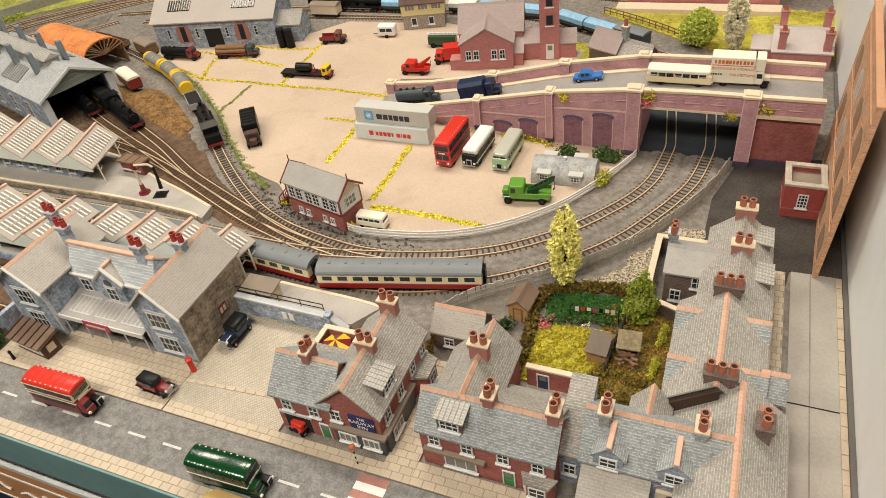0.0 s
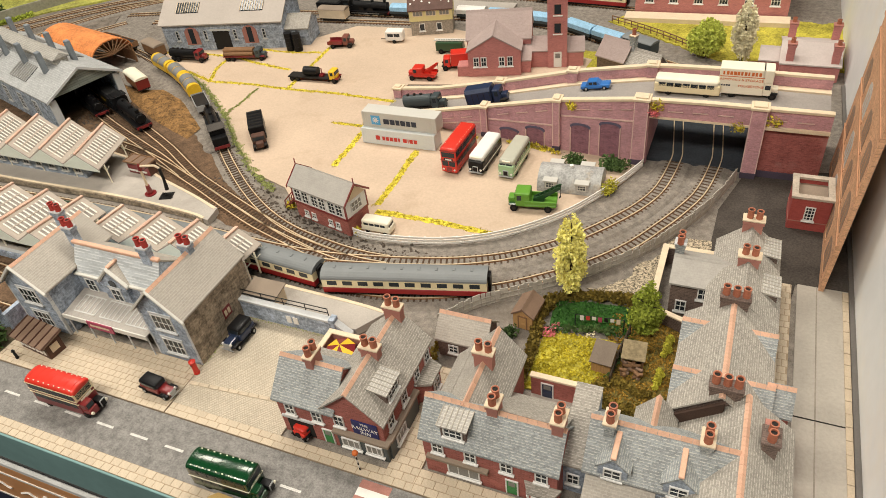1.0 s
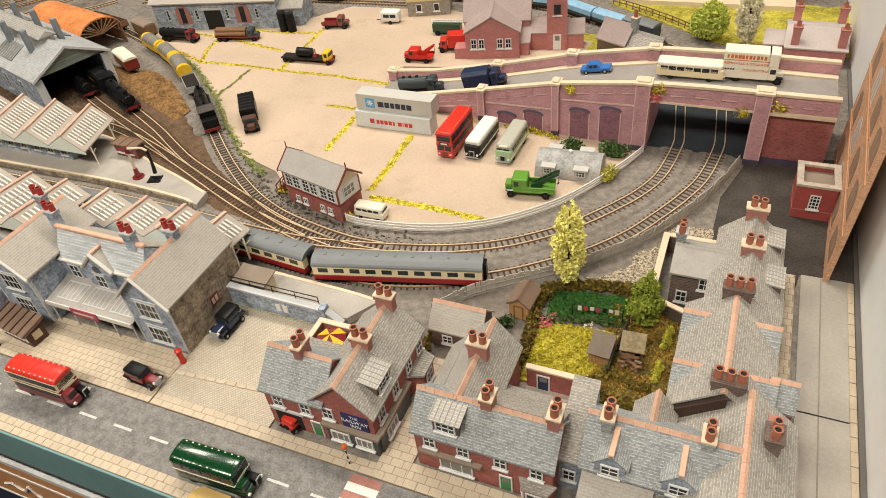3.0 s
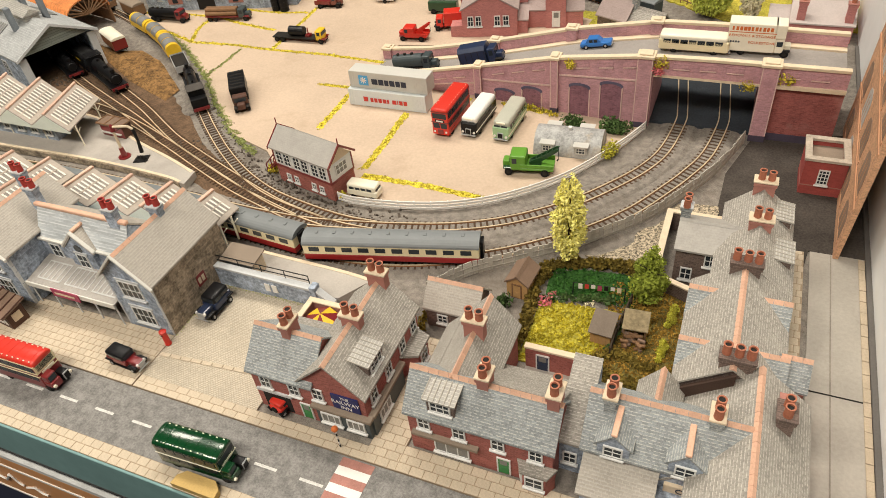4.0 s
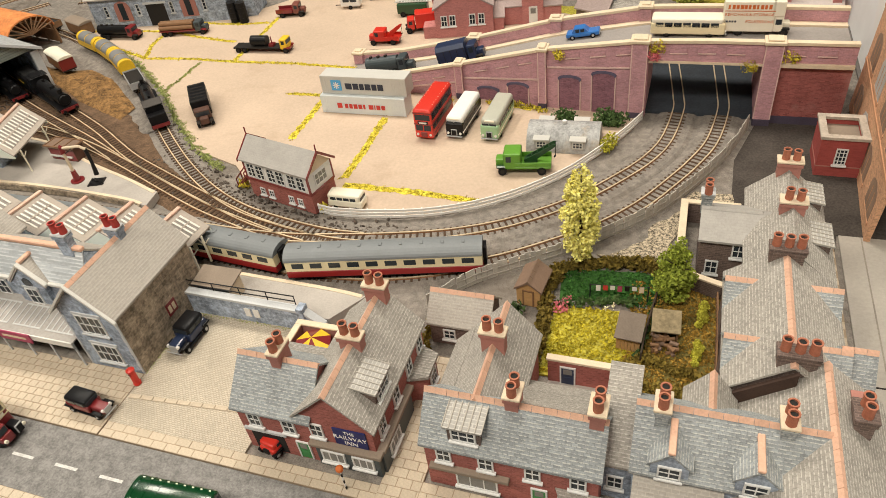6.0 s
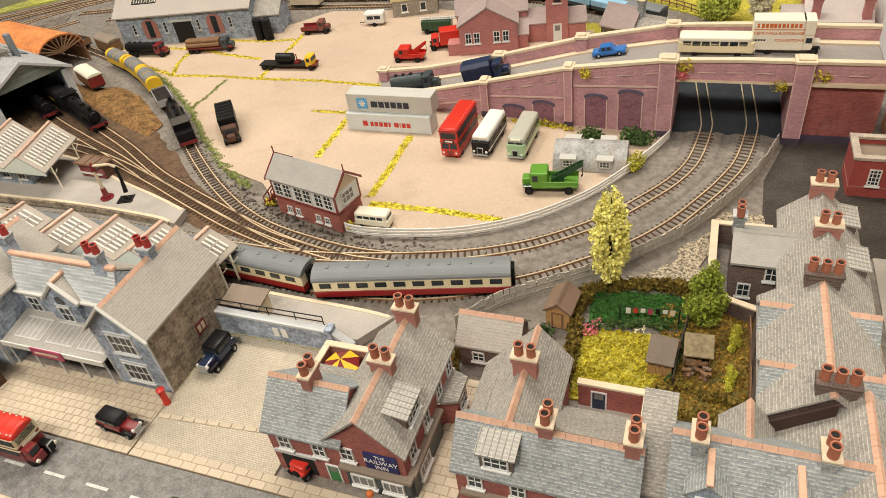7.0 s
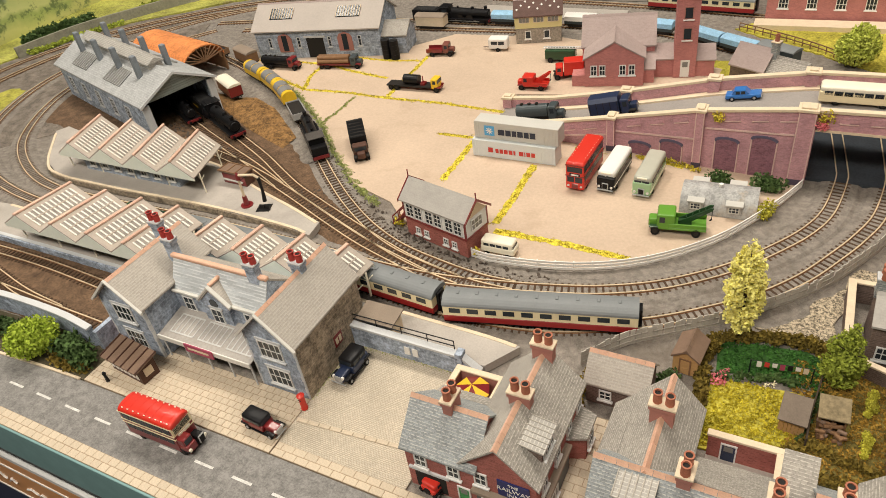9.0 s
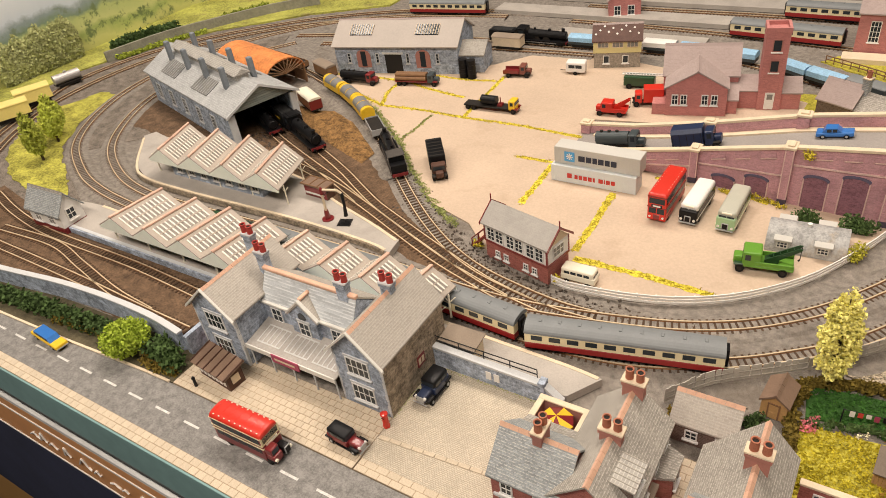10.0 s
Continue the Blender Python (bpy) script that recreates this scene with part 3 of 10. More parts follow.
# yard, road, pavements, forecourt
YARD = [(-96, 118.8), (-85.8, 113.6), (-75.6, 107.3), (-65.2, 99.0), (-57, 91.2), (-50, 85), (-42.5, 82.5), (-38, 78.5), (-27, 75.5), (-18.6, 75.8), (-12.7, 77.6), (-7.2, 80.8), (-2.1, 85.8),
        (1.0, 90.6), (3.6, 95.4), (5.1, 99.4), (4.5, 101), (-5, 101.4), (-18, 104), (-25, 104), (-38, 107), (-38, 116), (-10, 121), (-9, 131), (-30, 138), (-44, 141), (-60, 138.5), (-66, 131.5), (-72, 127.5), (-96, 120.8)]
sheet(YARD, 0.06, 0.5, "yard", CONCRETE, "pale sandy concrete goods yard with mossy joints", "pavement")
sheet([(-178, 38.05), (25, 38.05), (25, 43.85), (-56, 43.85), (-64, 43.6), (-78, 42.8), (-100, 42.0), (-178, 40.0)], 0.02, 0.5, "road", ASPHALT, "grey asphalt main street with dashed centre line", "road")
PLAT_EDGE = mat("dull_cream_edge", (0.50, 0.41, 0.30), 0.8, var=0.2, s1=0.5, bump=0.1)
sheet([(25.05, 36.6), (30.6, 36.6), (30.6, 80.4), (25.05, 80.4)], 0.03, 0.5, "road_side", SIDE_ROAD, "worn grey card side road", "road")
sheet([(15.5, 80.0), (24.0, 74), (24.9, 80.42), (31.0, 80.42), (31.0, 104), (18.3, 101.0), (15.8, 92)], 0.035, 0.5, "road_back", TARMAC_DARK, "dark dusty tarmac behind the terrace", "road")
sheet([(-32.7, 45.3), (-19.4, 45.3), (-19.4, 58.2), (-32.7, 61.0)], 0.14, 0.5, "forecourt", SETTS, "sandy cobbled station forecourt", "pavement")

bm = B()
box(bm, 26.9, 27.02, 36.7, 80.3, 0.03, 0.05)
part("seam", bm, mat("road_seam", (0.27, 0.24, 0.2), 0.8, var=0.3, bump=0.0), bpy.data.objects["road_side"])
bm = B()
box(bm, 24.4, 29.5, 62.1, 62.24, 0.03, 0.055)
part("seam", bm, SOOT_AND_HOLLOW, bpy.data.objects["road_side"], "dark open joint between card sheets")
for k in range(29):
    bm = B()
    box(bm, 29.4, 29.98, 36.75 + k * 1.5, 38.2 + k * 1.5, 0.03, 0.13 + 0.02 * (k % 3), 0.03)
    part("edge_slab", bm, PLAT_EDGE, bpy.data.objects["road_side"])
bm = B()
box(bm, 30.0, 30.5, 36.7, 128, 0.0, 0.3, 0.03)
structure("skirting", bm, mat("dark_grey_strip", (0.13, 0.12, 0.11), 0.7, var=0.2, s1=0.2, bump=0.0), "dark strip at the foot of the sky board", "trim")
for k in range(24):
    bm = B()
    x = -110 + k * 4.45
    box(bm, x, x + 2.2, 40.6, 40.85, 0.02, 0.04)
    part("lane_dash", bm, ROAD_PAINT, bpy.data.objects["road"])
for k in range(7):
    bm = B()
    y = 38.1 + k * 0.8
    box(bm, -9.6, -6.6, y, y + 0.8, 0.02, 0.05)
    part("crossing_stripe", bm, WHITE if k % 2 else CROSS_RED, bpy.data.objects["road"])


def slabs(nm, x0, x1, y0, y1, z, w, h, label, single=True, keep=None):
    """A pavement with a kerb bed and separate slabs in staggered courses."""
    bm = B()
    box(bm, x0, x1, y0, y1, z - 0.4, z - 0.035)
    st = structure(nm, bm, SLAB_BED, label, "pavement")
    rest = B()
    row, y, n, shared = 0, y0, 0, {}
    while y < y1 - 0.05:
        hh = min(h, y1 - y)
        x = x0 - (w / 2 if row % 2 else 0)
        while x < x1 - 0.05:
            a, c = max(x, x0), min(x + w, x1)
            if c - a > 0.15:
                if single and n < 300:
                    key = (round(c - a, 2), round(hh, 2))
                    if key not in shared:
                        b1 = B()
                        box(b1, 0.03, c - a - 0.03, 0.03, hh - 0.03, -0.1, 0.0, 0.02)
                        shared[key] = mesh_of("slab", b1, SLAB)
                    ob = part("slab", shared[key], SLAB, st)
                    ob.location = (a * U, y * U, (z + 0.012 * random.uniform(-1, 1)) * U)
                    n += 1
                else:
                    box(rest, a + 0.03, c - 0.03, y + 0.03, y + hh - 0.03, z - 0.1, z + 0.012 * random.uniform(-1, 1))
            x += w
        y += h
        row += 1
    if rest.verts:
        tagged(part("slabs", rest, SLAB, st), kind="stuff")
    else:
        rest.free()
    return st


# ---- tracks ----
GAUGE = 1.27


def ballast_bed(line, fill):
    bm = B()
    top = 0.17 + fill
    sweep(bm, line, [(-2.6, -0.3), (-1.9, 0.06 + fill), (-1.0, top), (-0.35, top), (0.35, top), (1.0, top), (1.9, 0.06 + fill), (2.6, -0.3)], closed=False)
    for v in bm.verts:
        v.co.z += 0.055 * noise.noise((v.co.x * 1.7, v.co.y * 1.7, 3))
    return bm


def track(nm, pts, label, single=False, bed=True, z=0.0, soil=None, fill=0.0):
    line = spline([(x, y, z) for x, y in pts], 0.72)
    st = tagged(new(nm), label, "railway track", kind="structure")
    if bed:
        part("ballast", ballast_bed(line, fill), soil or BALLAST, st)
    sd = sides(line)
    one = B()
    box(one, -1.12, 1.12, -0.12, 0.12, 0.0, 0.2)
    me = mesh_of("sleeper", one, SLEEPER)
    rest = B()
    for i, (p, s) in enumerate(zip(line, sd)):
        turn = math.degrees(math.atan2(s.y, s.x)) + 4 * noise.noise((i * 3.7, 0, 0))
        if single and i < 300:
            ob = part("sleeper", me, SLEEPER, st)
            ob.matrix_basis = at(p.x, p.y, p.z + 0.06, turn)
        else:
            box(rest, -1.12, 1.12, -0.12, 0.12, 0.06, 0.26, m=Matrix.Translation(p) @ Matrix.Rotation(radians(turn), 4, "Z"))
    if rest.verts:
        tagged(part("sleepers", rest, SLEEPER, st), kind="stuff")
    else:
        rest.free()
    fine = line
    for side in (-1, 1):
        bm = B()
        a = side * GAUGE / 2
        sweep(bm, fine, [(a - 0.07, 0.36), (a - 0.07, 0.44), (a + 0.07, 0.44), (a + 0.07, 0.36)])
        rl = part("rail", bm, RAIL, st)
        bm = B()
        sweep(bm, fine, [(a - 0.13, 0.24), (a - 0.04, 0.30), (a - 0.04, 0.358), (a + 0.04, 0.358), (a + 0.04, 0.30), (a + 0.13, 0.24)])
        part("web", bm, RAIL_RUST, rl, "rust-brown rail web")
    return line


TRACK_A = [(12.9, 124), (13.4, 117), (13.9, 111), (14.3, 106), (14.4, 102), (13.4, 95.2), (11.6, 90.4), (9.5, 86.3), (6.9, 81.9), (3.3, 77.6), (-1.0, 74.0), (-5.3, 71.0), (-10.3, 68.5), (-15.5, 66.7), (-21.4, 65.8), (-28, 65.7), (-36.5, 66.4), (-48, 67.0),
           (-66, 67.2), (-84, 66.6), (-94, 67.0), (-104, 68.4), (-113, 71.2), (-124, 77.5), (-131.5, 86.5), (-136.5, 98), (-137.5, 110), (-134, 124), (-125, 138), (-112, 148.5), (-95, 155), (-75, 158)]
TRACK_B = [(6.6, 124), (7.7, 116), (8.5, 110), (9.1, 105), (9.3, 101.7), (8.4, 94.8), (6.6, 90.2), (3.8, 86.0), (0.7, 82.2), (-2.5, 79.2), (-6.7, 76.2), (-11.9, 73.8), (-17.6, 72.2), (-22.4, 71.2), (-27, 70.4), (-32, 70.0), (-40, 70.1), (-50, 70.6), (-66, 70.8), (-84, 70.4), (-96, 70.8),
           (-106, 73.6), (-116, 79.5), (-123, 88), (-127.5, 98), (-128.5, 109), (-125, 121), (-117, 132)]
LINE_A = track("track_outer", TRACK_A, "outer main line with brown sleepers and brassy rails in grey ballast", True, fill=0.055)
track("track_inner", TRACK_B, "inner main line with brown sleepers and brassy rails in grey ballast", True, fill=0.065)
track("track_yard", [(-58.5, 89.3), (-54.1, 85.4), (-48.4, 80.8), (-42.4, 76.8), (-36.6, 74.1), (-30.7, 72.6), (-24.9, 71.7), (-20, 71.7)], "goods yard siding that joins the main line", True)
track("track_yard_back", [(-118, 122.5), (-108, 120.3), (-97, 116.4), (-87, 111.5), (-77, 105.4), (-66.8, 97.2), (-58.5, 89.3)], "goods siding beside the sandy yard")
track("track_shed", [(-100, 103), (-88, 97), (-80, 93.3), (-74, 90.5), (-67.6, 87.3), (-62.4, 84.3), (-57.5, 81.6), (-51.5, 79.0), (-44.9, 76.3), (-36.7, 73.1), (-31.6, 71.6), (-26, 70.5)], "engine shed road with brown sleepers", True, soil=BROWN_EARTH)
track("track_shed_side", [(-97, 98), (-86, 92.5), (-76, 88.2), (-68, 84.9), (-60, 81.2)], "second engine shed road", False, soil=BROWN_EARTH)
track("track_island", [(-108, 86.5), (-96, 86), (-84, 86.8), (-76.2, 86.2), (-66.9, 83.6), (-58.1, 80.3), (-47.9, 76.0), (-41.5, 73.5), (-36, 71.8), (-30.5, 70.2)], "loop line behind the island platform", soil=BROWN_EARTH)
track("track_spur", [(-44, 69.4), (-40, 68.7), (-35.8, 67.6), (-30.6, 66.5), (-25.7, 65.8), (-21, 65.8)], "short crossover at the platform end", True)
track("track_bay", [(-122, 60.6), (-113, 58.4), (-104, 57.0), (-95.7, 56.6), (-80.3, 56.6), (-66, 55.8)], "bay siding behind the main platform", soil=BROWN_EARTH)
track("track_goods", [(-118, 52.5), (-108, 51.6), (-97, 51.4), (-86, 51.2), (-72.3, 50.6), (-62, 50.3)], "weathered front siding in brown earth", soil=BROWN_EARTH)
track("track_goods_link", [(-110, 54.6), (-97, 55.2), (-88, 53.5), (-78, 51.5), (-70, 50.7)], "crossover between the front sidings", soil=BROWN_EARTH)
track("track_far", [(-112, 47), (-124, 55), (-136, 67), (-144, 78), (-149, 90), (-149.5, 104), (-146, 118), (-137, 131), (-124, 142), (-108, 150)], "outer loop along the painted hills", soil=LOOP_EARTH)
track("track_hill", [(-130, 50), (-139.5, 63), (-147, 76.5), (-152.2, 88), (-155.4, 98.5), (-153.5, 112), (-147, 125), (-136, 137), (-120, 149), (-98, 158), (-70, 162)], "far siding at the foot of the hills", soil=LOOP_EARTH)
track("track_back", [(-120, 136), (-105, 139.5), (-90, 142), (-73, 143.6), (-55, 144.2), (-40, 144.8), (-25, 144.2), (-14, 140.6), (-4, 135.4), (6, 130), (12, 127)], "back line behind the goods yard")
track("track_rear", [(-110, 133), (-95, 137), (-78, 139), (-62, 140.2), (-48, 141)], "goods shed line")
track("track_terminus", [(-60, 158), (-40, 157.5), (-22, 156), (-4, 153.5)], "rear station line")
track("track_terminus_far", [(-60, 168), (-40, 168), (-22, 168.2), (4, 166.9)], "rear station far line")

# earth and grass areas, with ragged edges
def ragged(pts, amp=0.5, step=0.9):
    """The outline pts with its long edges broken into short uneven ones."""
    out = []
    for (xa, ya), (xb, yb) in zip(pts, pts[1:] + pts[:1]):
        run = math.hypot(xb - xa, yb - ya)
        n = max(1, int(run / step))
        for k in range(n):
            x, y = xa + (xb - xa) * k / n, ya + (yb - ya) * k / n
            o = amp * (noise.noise((x * 0.35, y * 0.35, 3)) * 1.6 + noise.noise((x * 1.3, y * 1.3, 8)))
            out.append((x - (yb - ya) / run * o, y + (xb - xa) / run * o))
    return out


sheet([(-160, 60), (-128, 47), (-104, 64.6), (-113, 69), (-122, 76), (-112, 86), (-104, 85.6), (-122, 88.5), (-126, 98), (-124, 104), (-116, 122), (-128, 146), (-150, 134), (-161, 118), (-164, 96)], -0.005, 0.3, "earth_loop", LOOP_EARTH, "dark brown ballast of the loop lines", "ground")
sheet([(-124, 47.6), (-59, 49.4), (-57.6, 58.3), (-98, 58.3), (-124, 63)], 0.03, 0.3, "earth", BROWN_EARTH, "dark brown earth between the sidings", "ground")
sheet(ragged([(-128, 96), (-124, 104), (-98, 104), (-72, 96.2), (-60, 87.6), (-46, 78.5), (-56, 77.4), (-72, 83.4), (-82, 84.6), (-112, 86.4), (-121, 88)]), 0.02, 0.3, "earth_shed", BROWN_EARTH, "dark oily earth round the engine shed", "ground")
sheet(ragged([(-10, 147.5), (0, 142), (8, 136), (16, 132), (31, 133), (31, 152), (-6, 152)]), 0.1, 0.4, "grass_back", GRASS_Y, "yellow scatter-grass field", "grass")
sheet(ragged([(-35, 139), (-8, 134), (0, 129.5), (3, 122), (-12, 122), (-12, 131)]), 0.05, 0.4, "grass_station", GRASS_Y, "yellow grass behind the fire station", "grass")
sheet(ragged([(-141, 74), (-128, 66), (-117, 63.5), (-107, 64.5), (-115, 69), (-127, 76.5), (-134, 86), (-138, 97), (-143, 97), (-146, 88)]), 0.1, 0.4, "grass_loop", mat("patchy_grass", (0.36, 0.34, 0.06), 0.95, var=0.6, s1=0.3, s2=2.5, bump=1.0, con=0.22, stain=((0.22, 0.16, 0.09), 0.25, 0.6, 0.5)), "yellow grass inside the loop", "grass")
sheet([(-172, 60), (-160, 80), (-161, 104), (-156, 120), (-146, 134), (-128, 150), (-110, 160), (-110, 190), (-172, 190)], 0.3, 0.7, "grass_hill", mat("hill_grass", (0.36, 0.36, 0.08), 0.95, var=0.55, s1=0.12, s2=2.0, bump=0.9, con=0.25, stain=((0.20, 0.14, 0.08), 0.15, 0.58, 0.6)), "yellow-green hillside grass at the layout's edge", "grass")
sheet(ragged([(3.6, 73.6), (6.2, 75.0), (9.2, 79.6), (12.0, 85.5), (15.4, 85.5), (15.4, 81.2), (10.6, 81.0), (10.5, 72.6), (6.0, 72.8)]), 0.06, 0.4, "chippings", CHIPPINGS, "patch of beige stone chippings by the fence", "ground")


# ---- buildings ----
def gable(th, x0, x1, y0, y1, eave, ridge, axis, wall=BRICK, roof=SLATE, over=0.35, z0=0.0, ridge_mat=RIDGE, t=0.22, wall_name="wall"):
    """A gabled block: walls with their gables, a roof of two thick slopes, and a row of ridge tiles."""
    bm = B()
    if axis == "x":
        c = (y0 + y1) / 2
        solid(bm, [(y0, z0), (y1, z0), (y1, eave), (c, ridge), (y0, eave)], "x", x0, x1)
    else:
        c = (x0 + x1) / 2
        solid(bm, [(x0, z0), (x1, z0), (x1, eave), (c, ridge), (x0, eave)], "y", y0, y1)
    part(wall_name, bm, wall, th)
    lo, hi = (y0, y1) if axis == "x" else (x0, x1)
    a, b = (x0, x1) if axis == "x" else (y0, y1)
    slope = (ridge - eave) / (c - lo)
    bm = B()
    for s, e in ((-1, lo - over), (1, hi + over)):
        ze = eave - slope * over
        pts = [(c, ridge + 0.03), (e, ze + 0.03), (e, ze + 0.03 + t), (c, ridge + 0.03 + t)]
        solid(bm, pts, axis, a - over * 0.7, b + over * 0.7)
    part("roof", bm, roof, th)
    w, start, stop = 0.26, a - over * 0.75, b + over * 0.75
    n = max(2, round((stop - start) / 0.85))
    step = (stop - start) / n
    bm = B()
    solid(bm, [(-w, ridge + t - w * slope + 0.06), (0, ridge + t + 0.14), (w, ridge + t - w * slope + 0.06), (0, ridge + t - 0.1)], axis, 0.015, step - 0.015)
    tile = mesh_of("ridge_tile", bm, ridge_mat)
    for k in range(n):
        ob = part("ridge_tile", tile, ridge_mat, th)
        lift = 0.02 * noise.noise((k * 1.7, ridge, c))
        ob.location = ((start + k * step) * U, c * U, lift * U) if axis == "x" else (c * U, (start + k * step) * U, lift * U)


FACE = {"S": 0, "E": 90, "N": 180, "W": 270}


def hole_frame(bm, w, h, f, y0, y1):
    """A flat rectangular frame of width f, from y0 to y1, standing on z = 0."""
    rings = []
    for y in (y0, y1):
        for x, z0, z1 in ((w / 2, 0, h), (w / 2 - f, f, h - f)):
            rings.append([bm.verts.new(c) for c in ((-x, y, z0), (x, y, z0), (x, y, z1), (-x, y, z1))])
    fo, fi, bo, bi = rings
    for p, q in ((fo, fi), (fi, bi), (bi, bo), (bo, fo)):
        for i in range(4):
            bm.faces.new((p[i], p[(i + 1) % 4], q[(i + 1) % 4], q[i]))
    bmesh.ops.recalc_face_normals(bm, faces=bm.faces)


def window(th, x, y, z, w, h, face="S", nx=2, ny=2, frame_mat=WINDOW_WHITE, glass=GLASS, sill=True, lintel=None):
    """A framed window with glazing bars, its pane set back in the frame; x, y, z is the middle of its foot on the wall's face."""
    fr = B()
    f, d = 0.12, 0.12
    hole_frame(fr, w, h, f, -d, 0.02)
    ob = part("window", fr, frame_mat, th)
    ob.matrix_basis = at(x, y, z, FACE[face] if isinstance(face, str) else face)
    for i in range(1, nx):
        u = -w / 2 + w * i / nx
        bar = B()
        box(bar, u - 0.04, u + 0.04, -d + 0.03, 0.0, f, h - f)
        part("glazing_bar", bar, frame_mat, ob)
    for j in range(1, ny):
        v = h * j / ny
        bar = B()
        box(bar, -w / 2 + f, w / 2 - f, -d + 0.035, 0.0, v - 0.04, v + 0.04)
        part("glazing_bar", bar, frame_mat, ob)
    g = B()
    box(g, -w / 2 + f - 0.01, w / 2 - f + 0.01, -0.05, -0.02, f - 0.01, h - f + 0.01)
    part("pane", g, glass, ob)
    if sill:
        s = B()
        box(s, -w / 2 - 0.15, w / 2 + 0.15, -0.26, 0.02, -0.2, -0.02, 0.03)
        part("sill", s, frame_mat if sill is True else sill, ob)
    if lintel:
        s = B()
        box(s, -w / 2 - 0.18, w / 2 + 0.18, -0.09, 0.02, h + 0.02, h + 0.3, 0.02)
        part("lintel", s, lintel, ob)
    return ob


def door(th, x, y, z, w, h, face="S", material=GREEN_DOOR, frame_mat=WINDOW_WHITE, light=True):
    fr = B()
    solid(fr, [(-w / 2 - 0.12, 0), (-w / 2, 0), (-w / 2, h), (w / 2, h), (w / 2, 0), (w / 2 + 0.12, 0), (w / 2 + 0.12, h + 0.12), (-w / 2 - 0.12, h + 0.12)], "y", -0.1, 0.02)
    ob = part("door_frame", fr, frame_mat, th)
    ob.matrix_basis = at(x, y, z, FACE[face])
    lf = B()
    box(lf, -w / 2, w / 2, -0.06, 0.0, 0, h)
    box(lf, -w / 2 + 0.12, w / 2 - 0.12, -0.085, -0.05, 0.15, h * 0.45, 0.02)
    part("door", lf, material, ob)
    if light:
        gl = B()
        box(gl, -w / 2 + 0.15, w / 2 - 0.15, -0.08, -0.04, h * 0.62, h - 0.15)
        part("pane", gl, GLASS_PALE, ob)
    return ob


def chimney(th, x, y, z0, z1, w, d, pots, stack=BRICK, cap=CREAM, axis="x", pot_h=1.0, pot_r=0.34, pot_mat=POT):
    bm = B()
    box(bm, -w / 2, w / 2, -d / 2, d / 2, z0, z1 - 0.25)
    box(bm, -w / 2 - 0.1, w / 2 + 0.1, -d / 2 - 0.1, d / 2 + 0.1, z1 - 0.55, z1 - 0.25)
    ch = part("chimney", bm, stack, th)
    ch.location = (x * U, y * U, 0)
    bm = B()
    box(bm, -w / 2 - 0.16, w / 2 + 0.16, -d / 2 - 0.14, d / 2 + 0.14, z1 - 0.2, z1, 0.04)
    part("cap", bm, cap, ch)
    for i in range(pots):
        o = (i - (pots - 1) / 2) * 0.86
        px, py = (o, 0) if axis == "x" else (0, o)
        bm = B()
        tube(bm, px + 0.02 * (i % 2), py, z1, z1 + pot_h * (1 - 0.08 * (i % 2)), pot_r, 0.09)
        pot = part("pot", bm, pot_mat, ch, smooth=False)
        bm = B()
        rod(bm, (px, py, z1 + pot_h - 0.2), (px, py, z1 + pot_h - 0.16), pot_r - 0.1, n=12)
        part("flue", bm, SOOT_AND_HOLLOW, ch)
    return ch


def dormer(th, x, y, z, w, h, depth, face="S", roof=ZINC, cheek=BRICK_DARK, gabled=False):
    """A dormer whose window stands at x, y; its body runs back into the roof."""
    bm = B()
    if gabled:
        solid(bm, [(-w / 2, 0), (w / 2, 0), (w / 2, h), (0, h + w * 0.5), (-w / 2, h)], "y", 0, depth)
    else:
        box(bm, -w / 2, w / 2, 0, depth, 0, h)
    ob = part("dormer", bm, cheek, th)
    ob.matrix_basis = at(x, y, z, FACE[face])
    bm = B()
    if gabled:
        for s in (-1, 1):
            solid(bm, [(0, h + w * 0.5 + 0.02), (s * (w / 2 + 0.25), h - 0.22), (s * (w / 2 + 0.25), h - 0.02), (0, h + w * 0.5 + 0.22)], "y", -0.12, depth)
    else:
        solid(bm, [(-0.25, h + 0.02), (depth, h + 0.45), (depth, h + 0.6), (-0.25, h + 0.17)], "x", -w / 2 - 0.2, w / 2 + 0.2)
    dr = part("dormer_roof", bm, roof, ob)
    if not gabled:
        for i in range(7):
            u = -w / 2 - 0.2 + (w + 0.4) * i / 6
            bm = B()
            solid(bm, [(-0.25, h + 0.17), (depth, h + 0.6), (depth, h + 0.67), (-0.25, h + 0.24)], "x", u - 0.035, u + 0.035)
            bt = part("batten", bm, FENCE_GREY, th)
            bt.matrix_basis = ob.matrix_basis
    if gabled:
        bm = B()
        box(bm, -0.22, 0.22, -0.16, depth + 0.2, h + w * 0.5 + 0.18, h + w * 0.5 + 0.4, 0.05)
        part("ridge_tiles", bm, RIDGE, ob)
    fr = window(th, 0, -0.02, 0.3, w * 0.62 if gabled else w * 0.76, h - 0.36, "S", 2 if gabled else 3, 2)
    fr.matrix_basis = ob.matrix_basis @ fr.matrix_basis
    return ob


# station building in grey stone
st = thing("station_building", "grey stone station building with slate roofs, terracotta ridges and tall chimneys", "building", -35.7, 50.5)
SX, SY = -35.7, 50.5


